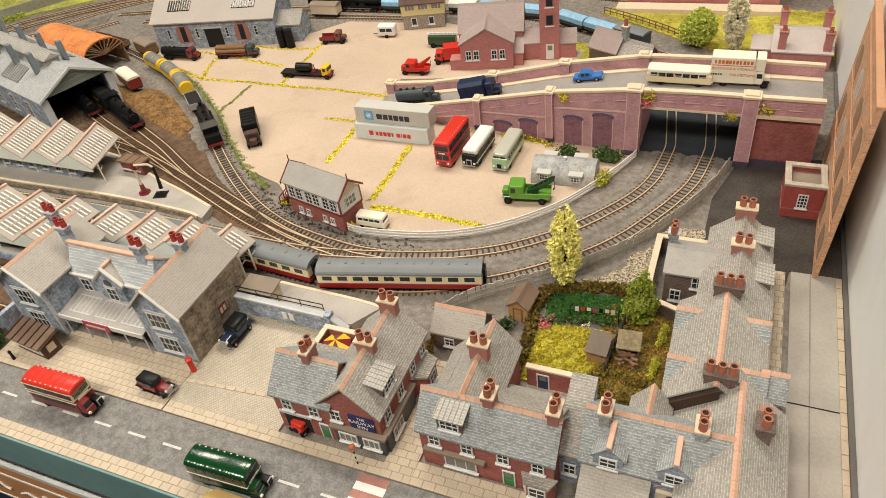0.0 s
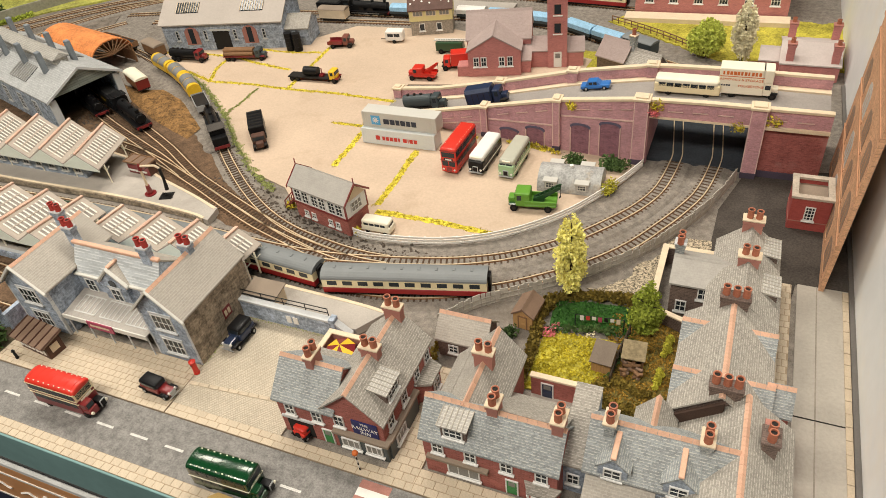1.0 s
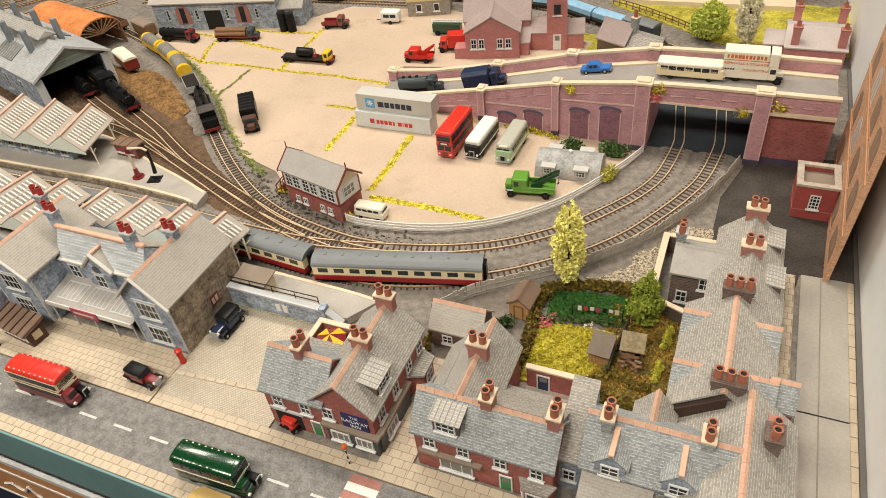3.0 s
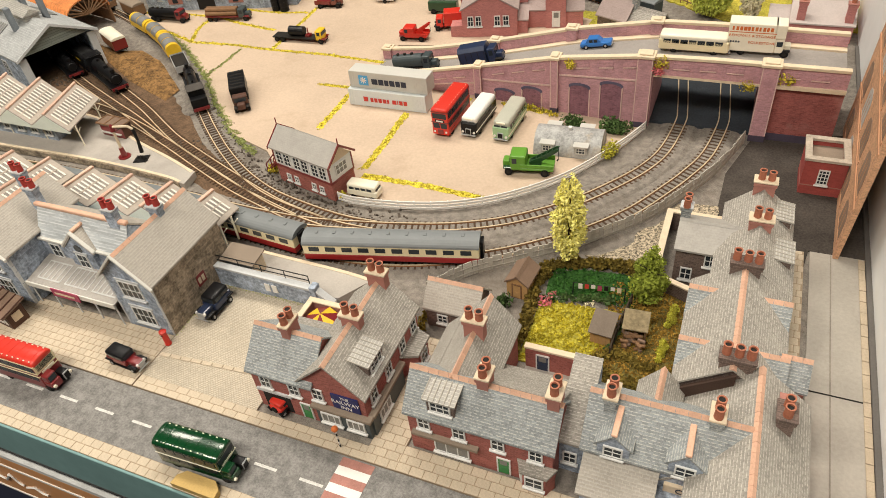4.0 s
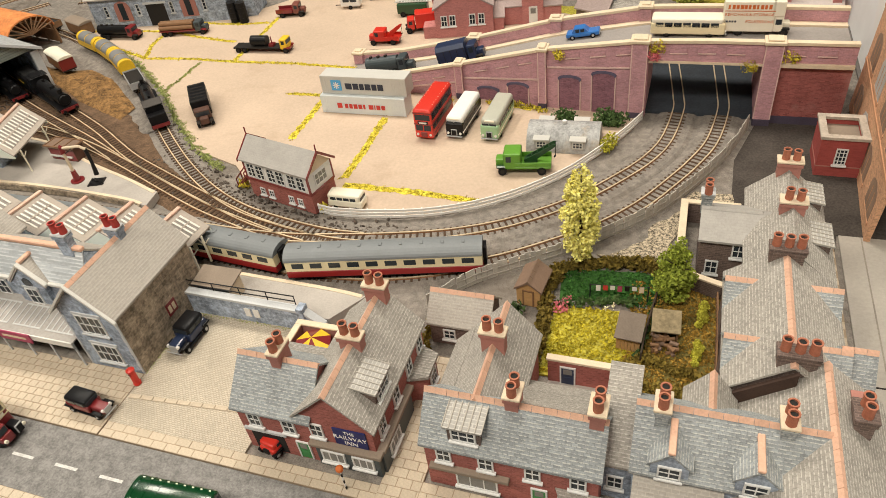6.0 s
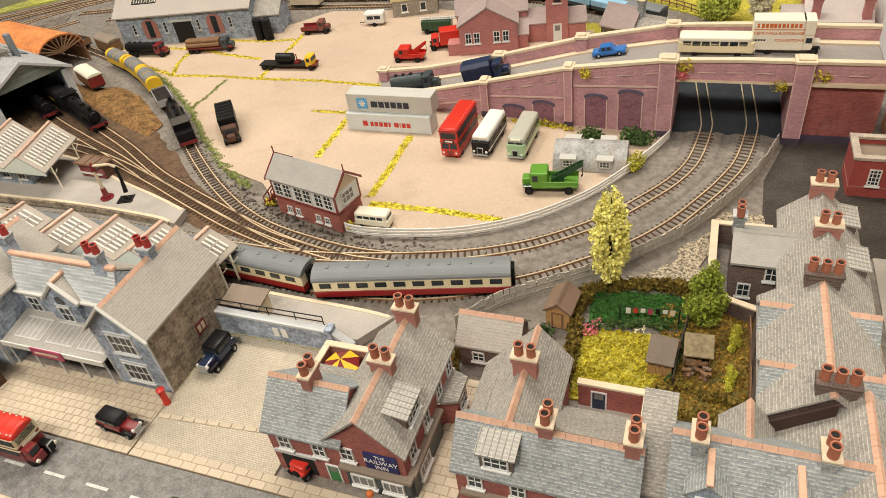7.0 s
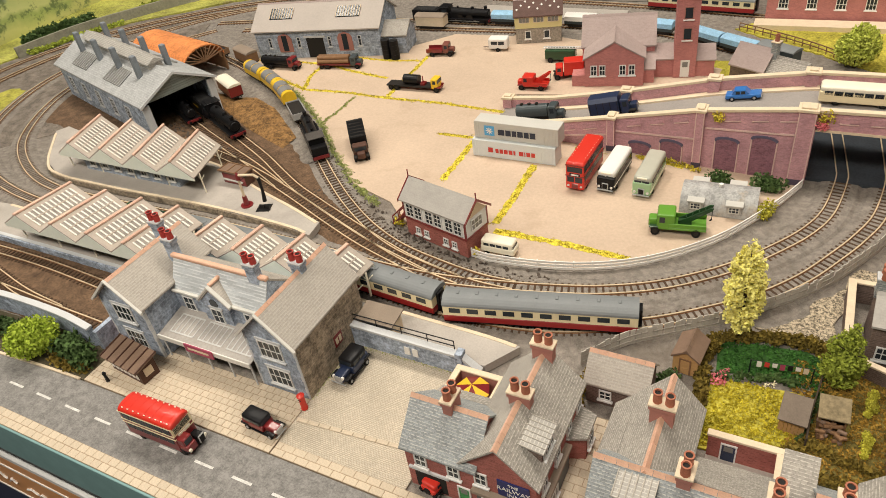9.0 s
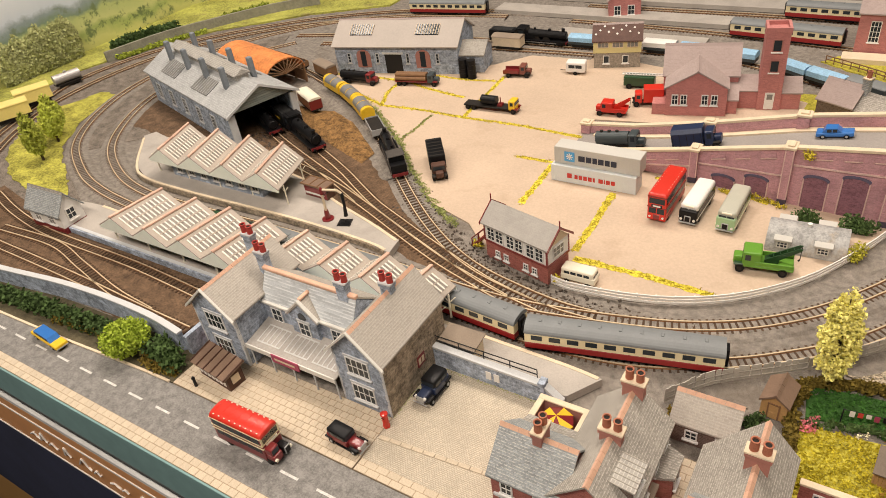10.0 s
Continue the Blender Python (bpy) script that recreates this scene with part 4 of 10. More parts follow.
def wing(th, cx, w, y0, y1, eave, ridge, east):
    gable(th, cx - w / 2, cx + w / 2, y0, y1, eave, ridge, "y", STONE, SLATE_LIGHT, 0.35)
    for zz in (1.0, 4.6):
        window(th, cx, y0 - 0.01, zz, 2.7, 2.2, "S", 4, 2, WINDOW_WHITE, GLASS, STONE_TRIM, STONE_TRIM)
    bm = B()
    sl = (ridge - eave) / (w / 2)
    for s in (-1, 1):
        e = cx + s * (w / 2 + 0.55)
        ze = eave - sl * 0.55
        solid(bm, [(cx, ridge + 0.12), (e, ze + 0.12), (e, ze + 0.42), (cx, ridge + 0.42)], "y", y0 - 0.55, y0 - 0.28)
    part("barge_board", bm, TRIM_WHITE, th)
    for s in (-1, 1):
        x = cx + s * (w / 2)
        for k in range(9):
            bm = B()
            o = 0.28 if k % 2 else 0.18
            box(bm, x - (o if s > 0 else -0.02) , x + (0.02 if s > 0 else o), y0 - 0.03, y0 + 0.3, 0.05 + k * eave / 9, (k + 1) * eave / 9 - 0.02)
            part("quoin", bm, STONE_TRIM, th)


wing(st, 0, 5.9, 0, 10.4, 7.2, 10.2, True)
wing(st, -18.5, 6.2, -1.0, 9.0, 7.2, 10.0, False)
bm = B()
box(bm, 2.98, 3.05, 0.05, 10.35, 0.1, 7.1)
part("end_wall", bm, STONE_BROWN, st, "weathered brown stone end wall")
bm = B()
box(bm, 3.06, 3.12, 5.0, 6.3, 2.2, 3.6, 0.02)
pl = part("poster", bm, RED_DARK, st)
bm = B()
for k in range(2):
    box(bm, 3.13, 3.15, 5.15 + 0.55 * k, 5.55 + 0.55 * k, 2.5, 3.3, 0.01)
part("poster_panel", bm, CREAM, pl)
# middle block, set back, with its own gablet and parapet coping
bm = B()
solid(bm, [(3.2, 0), (8.2, 0), (8.2, 6.6), (4.9, 9.3), (3.2, 6.2)], "x", -15.5, -2.96)
part("wall", bm, STONE, st)
bm = B()
solid(bm, [(3.2, 6.2), (4.9, 9.4), (4.9, 9.62), (3.2, 6.45)], "x", -15.4, -3.0)
part("roof", bm, MID_ROOF, st, "pale boarded middle roof")
bm = B()
solid(bm, [(4.9, 9.4), (8.6, 6.4), (8.6, 6.65), (4.9, 9.62)], "x", -15.4, -3.0)
part("roof", bm, SLATE_LIGHT, st)
bm = B()
box(bm, -15.6, -2.9, 4.6, 5.15, 9.45, 9.85, 0.08)
part("ridge_tiles", bm, RIDGE, st)
bm = B()
box(bm, -15.5, -11.0, 2.9, 3.6, 6.2, 6.5, 0.04)
part("parapet_coping", bm, TRIM_WHITE, st)
bm = B()
box(bm, -7.4, -3.0, 2.9, 3.6, 6.2, 6.5, 0.04)
part("parapet_coping", bm, TRIM_WHITE, st)
bm = B()
solid(bm, [(-11.0, 0), (-7.4, 0), (-7.4, 6.4), (-9.2, 8.2), (-11.0, 6.4)], "y", 2.7, 3.3)
part("gablet", bm, STONE, st)
bm = B()
for s in (-1, 1):
    solid(bm, [(-9.2, 8.25), (-9.2 + s * 2.1, 6.2), (-9.2 + s * 2.1, 6.5), (-9.2, 8.55)], "y", 2.6, 4.6)
part("gablet_roof", bm, SLATE_LIGHT, st)
for s in (-1, 1):
    bm = B()
    solid(bm, [(-9.2, 8.5), (-9.2 + s * 2.2, 6.35), (-9.2 + s * 2.2, 6.6), (-9.2, 8.75)], "y", 2.55, 2.95)
    part("gablet_coping", bm, TRIM_WHITE, st)
bm = B()
box(bm, -9.42, -8.98, 2.95, 4.7, 8.5, 8.8, 0.06)
part("ridge_tiles", bm, RIDGE, st)
bm = B()
rod(bm, (-9.2, 2.66, 6.5), (-9.2, 2.72, 6.5), 0.55, n=16)
part("round_window", bm, GLASS, st)
for xx in (-13.6, -9.2, -5.2):
    window(st, xx, 3.19 if xx != -9.2 else 2.69, 3.9, 1.5, 1.9, "S", 2, 2, WINDOW_WHITE, GLASS, STONE_TRIM, STONE_TRIM)
for xx in (-14.2, -11.5, -6.5, -4.2):
    window(st, xx, 3.19, 0.9, 1.3, 1.7, "S", 2, 2)
# awning over the entrance, with name board
AWNING_BAR = mat("pale_grey_bar", (0.55, 0.55, 0.53), 0.7, var=0.1, bump=0.0)
bm = B()
solid(bm, [(-0.6, 3.2), (3.2, 3.9), (3.2, 4.02), (-0.6, 3.32)], "x", -15.3, -2.95)
part("awning", bm, mat("grey_awning_felt", (0.37, 0.345, 0.315), 0.7, var=0.2, s1=0.3, s2=3, bump=0.2), st, "grey felted entrance awning with roof lights")
for k in range(3):
    x = -14.3 + k * 3.85
    bm = B()
    for x0, x1, y0, y1 in [(0, 3.2, 0.1, 0.24), (0, 3.2, 2.3, 2.44)] + [(0.62 * j, 0.62 * j + 0.12, 0.24, 2.3) for j in range(6)]:
        up = 3.32 + 0.184 * (y0 + 0.6)
        solid(bm, [(y0, up), (y1, up + 0.184 * (y1 - y0)), (y1, up + 0.184 * (y1 - y0) + 0.05), (y0, up + 0.05)], "x", x + x0, x + x1)
    part("roof_light_frame", bm, AWNING_BAR, st)
bm = B()
box(bm, -15.3, -2.95, -0.75, -0.62, 2.8, 3.4)
part("awning_fascia", bm, TRIM_WHITE, st)
bm = B()
box(bm, -11.4, -7.6, -0.92, -0.78, 2.5, 3.6, 0.04)
nb = part("name_board", bm, MAGENTA, st, "crimson station name board")
bm = B()
box(bm, -10.9, -8.1, -0.96, -0.93, 2.95, 3.2)
part("white_bar", bm, CREAM, nb)
for k in range(5):
    bm = B()
    rod(bm, (-15.0 + k * 2.95, -0.45, 0.2), (-15.0 + k * 2.95, -0.45, 3.2), 0.09, n=8)
    part("awning_post", bm, STONE_TRIM, st)
for cx, cy in ((-19.9, 7.5), (-16.0, 5.5), (-4.5, 4.9), (-0.2, 6.6)):
    chimney(st, cx, cy, 7.0, 11.3, 1.25, 0.8, 2, STONE, STONE_TRIM, pot_h=1.0, pot_mat=mat("red_pot", (0.42, 0.05, 0.04), 0.6, var=0.15, bump=0.0) if cx == -19.9 else bpy.data.materials["red_pot"])

# forecourt wall at the foot of the platform ramp
bm = B()
solid(bm, [(-33.0, 0), (-18.4, 0), (-18.4, 0.9), (-20.4, 2.4), (-33.0, 2.6)], "y", 58.3, 58.9)
rw = structure("retaining_wall", bm, STONE, "blue-grey stone retaining wall of the platform ramp", "wall")
bm = B()
solid(bm, [(-33.0, 2.6), (-20.4, 2.4), (-18.4, 0.9), (-18.4, 1.15), (-20.3, 2.65), (-33.0, 2.85)], "y", 58.2, 59.0)
part("coping", bm, STONE_TRIM, rw)
bm = B()
box(bm, -20.8, -20.1, 58.1, 59.1, 0, 3.0, 0.05)
part("pier", bm, STONE, rw)
bm = B()
box(bm, -26.5, -25.9, 58.2, 58.28, 0.9, 1.9), box(bm, -25.6, -25.0, 58.2, 58.28, 0.9, 1.9)
part("white_bar", bm, WHITE, rw)


# ---- platforms ----
def platform(nm, outline, z, label):
    bm = B()
    solid(bm, outline, "z", 0, z)
    ob = structure(nm, bm, PLAT_TOP, label, "platform")
    return ob


def edging(parent, pts, z, w=0.4, material=CREAM, face=STONE_BROWN):
    line = spline([(x, y, z) for x, y in pts], 1.5)
    bm = B()
    sweep(bm, line, [(-w / 2 - 0.3, -0.12), (-w / 2 - 0.3, 0.06), (w / 2 - 0.3, 0.06), (w / 2 - 0.3, -0.12)])
    part("edge_slabs", bm, material, parent)
    bm = B()
    sweep(bm, line, [(-w / 2 - 0.42, -z), (-w / 2 - 0.42, -0.14), (-w / 2 - 0.25, -0.14), (-w / 2 - 0.25, -z)])
    part("face", bm, face, parent)


pm = platform("platform_main", [(-104, 59.6), (-98, 58.6), (-60, 58.9), (-33.2, 58.95), (-20.6, 58.95), (-18.4, 59.4), (-16.2, 62.8), (-20.5, 63.2), (-34, 63.6), (-48, 64.5), (-66, 64.8), (-84, 64.3), (-98, 64.6), (-104, 64)], 1.0, "main station platform with pale edging")
edging(pm, [(-16.6, 62.4), (-20.5, 62.75), (-34, 63.2), (-48, 64.1), (-66, 64.4), (-84, 63.9), (-98, 64.2)], 1.0)
bm = B()
box(bm, -99, -57.5, 58.35, 58.6, 0, 0.98)
part("face", bm, STONE, pm)
edging(pm, [(-58, 58.55), (-80, 58.55), (-99, 58.55)], 1.0, 0.5, STONE_TRIM, STONE)
pi = platform("platform_island", [(-112, 84), (-103.5, 75.6), (-98, 73.2), (-86, 72.8), (-66, 73.2), (-52.5, 72.6), (-48.0, 71.8), (-48.4, 74.6), (-54, 76.5), (-62, 79.0), (-72, 82.6), (-82, 83.8), (-94, 84.0), (-104, 84.6), (-111, 86)], 1.0, "island platform with pale stone edging")
edging(pi, [(-111, 83.6), (-103.5, 76.1), (-98, 73.6), (-86, 73.2), (-66, 73.6), (-52.5, 73.0), (-48.4, 72.3)], 1.0)
edging(pi, [(-48.8, 74.1), (-54, 76.0), (-62, 78.5), (-72, 82.1), (-82, 83.3)], 1.0)


def canopy(th, xs, y0, y1, eave, ridge, skew=0.0):
    """Ridge-and-furrow canopy: gabled bays side by side, each with roof lights and a white valance."""
    for x0, x1 in xs:
        c = (x0 + x1) / 2
        sl = (ridge - eave) / ((x1 - x0) / 2)
        bm = B()
        for s, e in ((-1, x0), (1, x1)):
            solid(bm, [(c, ridge), (e, eave), (e, eave + 0.16), (c, ridge + 0.16)], "y", y0, y1)
        bay = part("bay_roof", bm, CANOPY_ROOF, th)
        bm = B()
        box(bm, c - 0.22, c + 0.22, y0 - 0.1, y1 + 0.1, ridge + 0.05, ridge + 0.34, 0.06)
        part("ridge_tiles", bm, CANOPY_RIDGE, bay)
        for s in (-1, 1):
            h = (x1 - x0) / 2
            u0, u1 = 0.2, 0.84
            ya, yb = y0 + 0.8, y1 - 0.8

            def lie(u, up):
                return (c + s * h * u, ridge - sl * h * u + up)
            bm = B()
            solid(bm, [lie(u0, 0.165), lie(u1, 0.165), lie(u1, 0.19), lie(u0, 0.19)], "y", ya, yb)
            light = part("roof_light", bm, CANOPY_GLASS, bay)
            n = 11 if yb - ya > 5 else 6
            for k in range(n + 1):
                y = ya + (yb - ya) * k / n
                bm = B()
                solid(bm, [lie(u0, 0.17), lie(u1, 0.17), lie(u1, 0.26), lie(u0, 0.26)], "y", y - 0.1, y + 0.1)
                part("glazing_bar", bm, CANOPY_BAR, th)
            for u in (0.5 * (u0 + u1),):
                bm = B()
                solid(bm, [lie(u - 0.02, 0.17), lie(u + 0.02, 0.17), lie(u + 0.02, 0.29), lie(u - 0.02, 0.29)], "y", ya, yb)
                part("cross_bar", bm, CANOPY_ROOF, th)
        for yy in (y0, y1 - 0.12):
            bm = B()
            solid(bm, [(x0, eave - 0.35), (x1, eave - 0.35), (x1, eave), (c, ridge), (x0, eave)], "y", yy, yy + 0.12)
            part("valance", bm, GREEN_MINT, bay)
    for k in range(len(xs) + 1):
        x = xs[0][0] if k == 0 else xs[k - 1][1]
        for yy in (y0 + 1.5, y1 - 1.5):
            bm = B()
            rod(bm, (x, yy, 1.0), (x, yy, eave), 0.12, n=8)
            rod(bm, (x, yy, eave - 1.1), (x + 0.9, yy, eave - 0.1), 0.06, n=6)
            rod(bm, (x, yy, eave - 1.1), (x - 0.9, yy, eave - 0.1), 0.06, n=6)
            part("post", bm, CREAM_PALE, th)
    for o in th.children_recursive:
        for v in o.data.vertices:
            v.co.x += skew * (v.co.y - (y0 + y1) / 2 * U)


GREEN_MINT = mat("mint_valance", (0.84, 0.89, 0.80), 0.6, var=0.08, bump=0.0)
cm = thing("platform_canopy", "ridge-and-furrow platform canopy with slatted roof lights on mint valances", "canopy", 0, 0, 0)
canopy(cm, [(-86.8, -79.6), (-79.6, -72.6), (-72.6, -66.2), (-66.2, -59.8)], 58.0, 66.2, 4.2, 6.2, 0.12)
ce = thing("platform_canopy", "lower canopy bays with slatted lights behind the station", "canopy", 0, 0, 0)
canopy(ce, [(-58.6, -52.2), (-52.2, -46.1), (-46.1, -40.3), (-40.3, -34.4)], 61.2, 66.0, 4.3, 6.2, 0.1)
ci = thing("platform_canopy", "island platform canopy with slatted roof lights and cream posts", "canopy", 0, 0, 0)
canopy(ci, [(-98.2, -91.2), (-91.2, -84.0), (-84.0, -77.0), (-77.0, -69.8)], 74.4, 83.0, 4.2, 6.3, -0.3)
bm = B()
box(bm, -94, -74, 75.9, 78.6, 1.0, 3.9)
ir = tagged(part("waiting_room", bm, STONE, None), "long grey stone waiting room under the island canopy", "building")
for k in range(7):
    window(ir, -92 + k * 2.8, 75.89, 1.9, 1.3, 1.4, "S", 2, 2)


def chimneys(th, rows, stack, cap=CREAM):
    for x, y, z0, z1, w, d, n, ax in rows:
        chimney(th, x, y, z0, z1, w, d, n, stack, cap, ax)


# ---- the inn ----
inn = thing("inn", "red brick corner inn with slate roofs, terracotta ridges and four chimneys", "building", -19.2, 46.2)
gable(inn, 0, 6.2, 0, 5.6, 5.2, 7.9, "x", BRICK, SLATE_BLUE, 0.35)
gable(inn, 5.1, 11.1, 0.1, 10.6, 5.4, 8.3, "y", BRICK, SLATE, 0.35)
bm = B()
solid(bm, [(5.6, 0), (6.9, 0), (6.9, 4.4), (5.6, 5.1)], "x", 0.3, 5.2)
part("rear_wall", bm, BRICK, inn)
bm = B()
solid(bm, [(5.5, 5.15), (7.1, 4.4), (7.1, 4.6), (5.5, 5.4)], "x", 0.0, 5.6)
part("rear_roof", bm, SLATE, inn)
for xx, zz in ((1.4, 3.1), (4.3, 3.1)):
    window(inn, xx, -0.01, zz, 1.1, 1.5, "S", 2, 2)
window(inn, 6.6, 0.09, 3.3, 1.1, 1.5, "S", 2, 2)
# flat panel on the wall; the archway's inner shade is its colour
bm = B()
box(bm, 0.6, 3.4, -0.03, 0.05, 0.15, 2.5)
part("archway", bm, SOOT_AND_HOLLOW, inn, "flat black panel coloured as the shade inside an open cart archway")
bm = B()
box(bm, 0.2, 3.8, -0.2, 0.1, 2.5, 2.75)
part("lintel", bm, STONE_TRIM, inn)
door(inn, 5.0, -0.02, 0.2, 0.9, 1.9, "S")
bm = B()
box(bm, 6.2, 11.3, -0.25, 0.2, 0.15, 2.5), box(bm, 10.95, 11.5, 0.2, 6.0, 0.15, 2.5)
part("shop_front", bm, GREY_LORRY, inn, "dark painted bar front")
bm = B()
box(bm, 5.8, 11.6, -0.45, 0.25, 2.5, 2.85, 0.04), box(bm, 10.95, 11.7, 0.25, 6.4, 2.5, 2.85, 0.04)
part("fascia", bm, WOOD_GREY, inn)
window(inn, 7.6, -0.27, 0.9, 1.9, 1.3, "S", 3, 1, WINDOW_WHITE, GLASS_PALE)
window(inn, 10.0, -0.27, 0.9, 1.7, 1.3, "S", 3, 1, WINDOW_WHITE, GLASS_PALE)
window(inn, 11.52, 2.2, 0.9, 1.9, 1.3, "E", 3, 1, WINDOW_WHITE, GLASS_PALE)
for yy in (1.6, 4.4, 7.2, 9.6):
    window(inn, 11.12, yy, 3.2, 1.1, 1.5, "E", 2, 2)
bm = B()
box(bm, 8.0, 10.6, -0.02, 0.1, 3.0, 4.9, 0.03)
sb = part("inn_sign", bm, SIGN_BLUE, inn, "navy painted inn sign board")
for tx, zz, sz in (("THE", 4.55, 0.45), ("RAILWAY", 3.98, 0.62), ("INN", 3.35, 0.6)):
    lettering(tx, sz, WHITE, sb, at(9.3, -0.03, zz, 0, 90))
dormer(inn, 10.9, 3.2, 5.5, 2.5, 1.5, 2.4, "E", ZINC)
chimneys(inn, ((3.2, 3.0, 6.4, 9.1, 0.75, 1.6, 2, "y"), (8.1, 5.2, 7.4, 9.2, 1.7, 0.85, 2, "x"), (8.1, 10.2, 7.0, 9.6, 1.7, 0.85, 2, "x")), RENDER_PINK)
bm = B()
box(bm, 3.9, 5.1, 6.9, 10.4, 0, 3.4), box(bm, -0.6, -0.2, 6.9, 10.4, 0, 2.9), box(bm, -0.6, 5.1, 10.4, 10.8, 0, 2.9)
part("yard_wall", bm, RENDER_PINK, inn)
bm = B()
box(bm, -0.2, 3.9, 6.9, 10.4, 0.0, 0.2)
part("yard_floor", bm, RED_DARK, inn)
bm = B()
box(bm, -0.7, -0.1, 6.9, 10.3, 2.9, 3.1, 0.04), box(bm, -0.7, 5.1, 10.3, 10.9, 2.9, 3.1, 0.04), box(bm, 3.8, 5.1, 7.1, 10.3, 3.4, 3.55, 0.04)
part("coping", bm, CREAM, inn)
bm = B()
solid(bm, [(11.1, 6.8), (12.5, 7.3), (12.5, 9.4), (11.1, 9.9)], "z", 0.15, 2.9)
part("bay_window", bm, BRICK, inn)
bm = B()
solid(bm, [(11.1, 6.5), (12.7, 7.1), (12.7, 9.6), (11.1, 10.2)], "z", 2.9, 3.2)
part("bay_roof", bm, SLATE, inn)
window(inn, 12.51, 8.35, 1.0, 1.3, 1.5, "E", 2, 2)

# striped sunshade in the inn yard
um = thing("parasol", "yellow and maroon striped parasol in the inn yard", "parasol", -17.4, 54.9, 0.2)
bm = B()
rod(bm, (0, 0, 0), (0, 0, 3.2), 0.06)
part("pole", bm, WOOD, um)
for k in range(8):
    bm = B()
    a0, a1 = 6.2832 * k / 8, 6.2832 * (k + 1) / 8
    vs = [bm.verts.new((0, 0, 3.4)), bm.verts.new((1.6 * math.cos(a0), 1.6 * math.sin(a0), 2.7)), bm.verts.new((1.6 * math.cos(a1), 1.6 * math.sin(a1), 2.7))]
    f = bm.faces.new(vs)
    r = bmesh.ops.extrude_face_region(bm, geom=[f])
    bmesh.ops.translate(bm, vec=(0, 0, -0.08), verts=[v for v in r["geom"] if isinstance(v, bmesh.types.BMVert)])
    part("canopy_panel", bm, YELLOW if k % 2 else RED_DARK, um)

# cottage outbuilding behind the inn
oh = thing("outhouse", "small brick outhouse with a pale slate roof", "outbuilding", -8.6, 59.6)
gable(oh, 0, 5.2, 0, 3.6, 2.7, 4.6, "x", BRICK_DARK, SLATE_LIGHT, 0.3)
window(oh, 1.7, -0.01, 0.8, 1.1, 1.1, "S", 2, 2)
door(oh, 4.2, -0.02, 0.1, 0.8, 1.9, "S", RENDER_PINK)

# ---- red brick shop house with slate roof ----
h2 = thing("shop_house", "red brick terraced shop house with slate roof and dormer", "building", -4.4, 46.6)
gable(h2, 0, 11.9, 0, 4.6, 5.2, 7.8, "x", BRICK, SLATE_BLUE, 0.35)
gable(h2, 1.0, 5.6, 2.3, 11.2, 5.0, 7.7, "y", BRICK, SLATE, 0.35)
for xx in (1.4, 4.4, 7.6, 10.6):
    window(h2, xx, -0.01, 3.2, 1.1, 1.5, "S", 2, 2)
bm = B()
box(bm, 0.3, 6.0, -0.45, 0.05, 2.45, 2.8, 0.04)
part("fascia", bm, WOOD_GREY, h2)
window(h2, 3.6, -0.02, 0.6, 3.0, 1.6, "S", 3, 1, WINDOW_WHITE, GLASS_PALE)
door(h2, 8.0, -0.02, 0.2, 0.9, 1.9, "S")
bm = B()
solid(bm, [(9.3, 0), (9.8, -0.9), (11.6, -0.9), (12.1, 0)], "z", 0.15, 2.6)
part("bay_window", bm, BRICK, h2)
bm = B()
solid(bm, [(9.1, 0), (9.65, -1.1), (11.75, -1.1), (12.3, 0)], "z", 2.6, 2.85)
part("bay_roof", bm, SLATE, h2)
window(h2, 10.7, -0.91, 0.9, 1.5, 1.4, "S", 2, 2)
window(h2, 9.55, -0.46, 0.9, 0.8, 1.4, -61, 1, 2, sill=False)
dormer(h2, 3.0, 0.15, 5.5, 2.3, 1.6, 2.4, "S", ZINC)
chimneys(h2, ((5.9, 2.6, 7.0, 9.0, 0.9, 1.4, 2, "y"), (11.4, 2.6, 7.0, 9.1, 0.9, 1.6, 2, "y"), (3.3, 7.4, 6.8, 9.1, 1.7, 0.85, 2, "x")), RENDER_PINK)
bm = B()
box(bm, 6.4, 11.9, 10.9, 11.3, 0, 2.6), box(bm, 11.5, 11.9, 5.6, 10.9, 0, 2.6)
part("yard_wall", bm, BRICK, h2, "red brick back yard wall")
bm = B()
box(bm, 6.3, 12.05, 10.8, 11.4, 2.6, 2.85, 0.03), box(bm, 11.35, 12.05, 5.6, 10.8, 2.6, 2.85, 0.03)
part("coping", bm, CREAM, h2)
bm = B()
solid(bm, [(4.6, 0.1), (7.6, 0.1), (7.6, 3.4), (4.6, 5.0)], "x", 5.8, 11.7)
part("rear_wall", bm, BRICK, h2)
bm = B()
solid(bm, [(2.6, 7.6), (7.9, 3.35), (7.9, 3.58), (2.6, 7.83)], "x", 5.7, 11.9)
part("rear_roof", bm, SLATE, h2)
bm = B()
solid(bm, [(-0.8, 0), (1.0, 0), (1.0, 4.4), (-0.8, 2.6)], "y", 4.7, 11.0)
part("side_wall", bm, BRICK, h2)
bm = B()
solid(bm, [(0.7, 4.75), (-1.1, 2.75), (-1.1, 2.95), (0.7, 4.95)], "y", 4.65, 11.2)
part("side_roof", bm, SLATE, h2)
door(h2, 8.0, 10.88, 0.1, 1.0, 1.9, "S", BLUE_DARK)
bm = B()
box(bm, 6.4, 11.5, 5.6, 10.9, 0, 0.12)
part("yard_paving", bm, PLAT_TOP, h2)

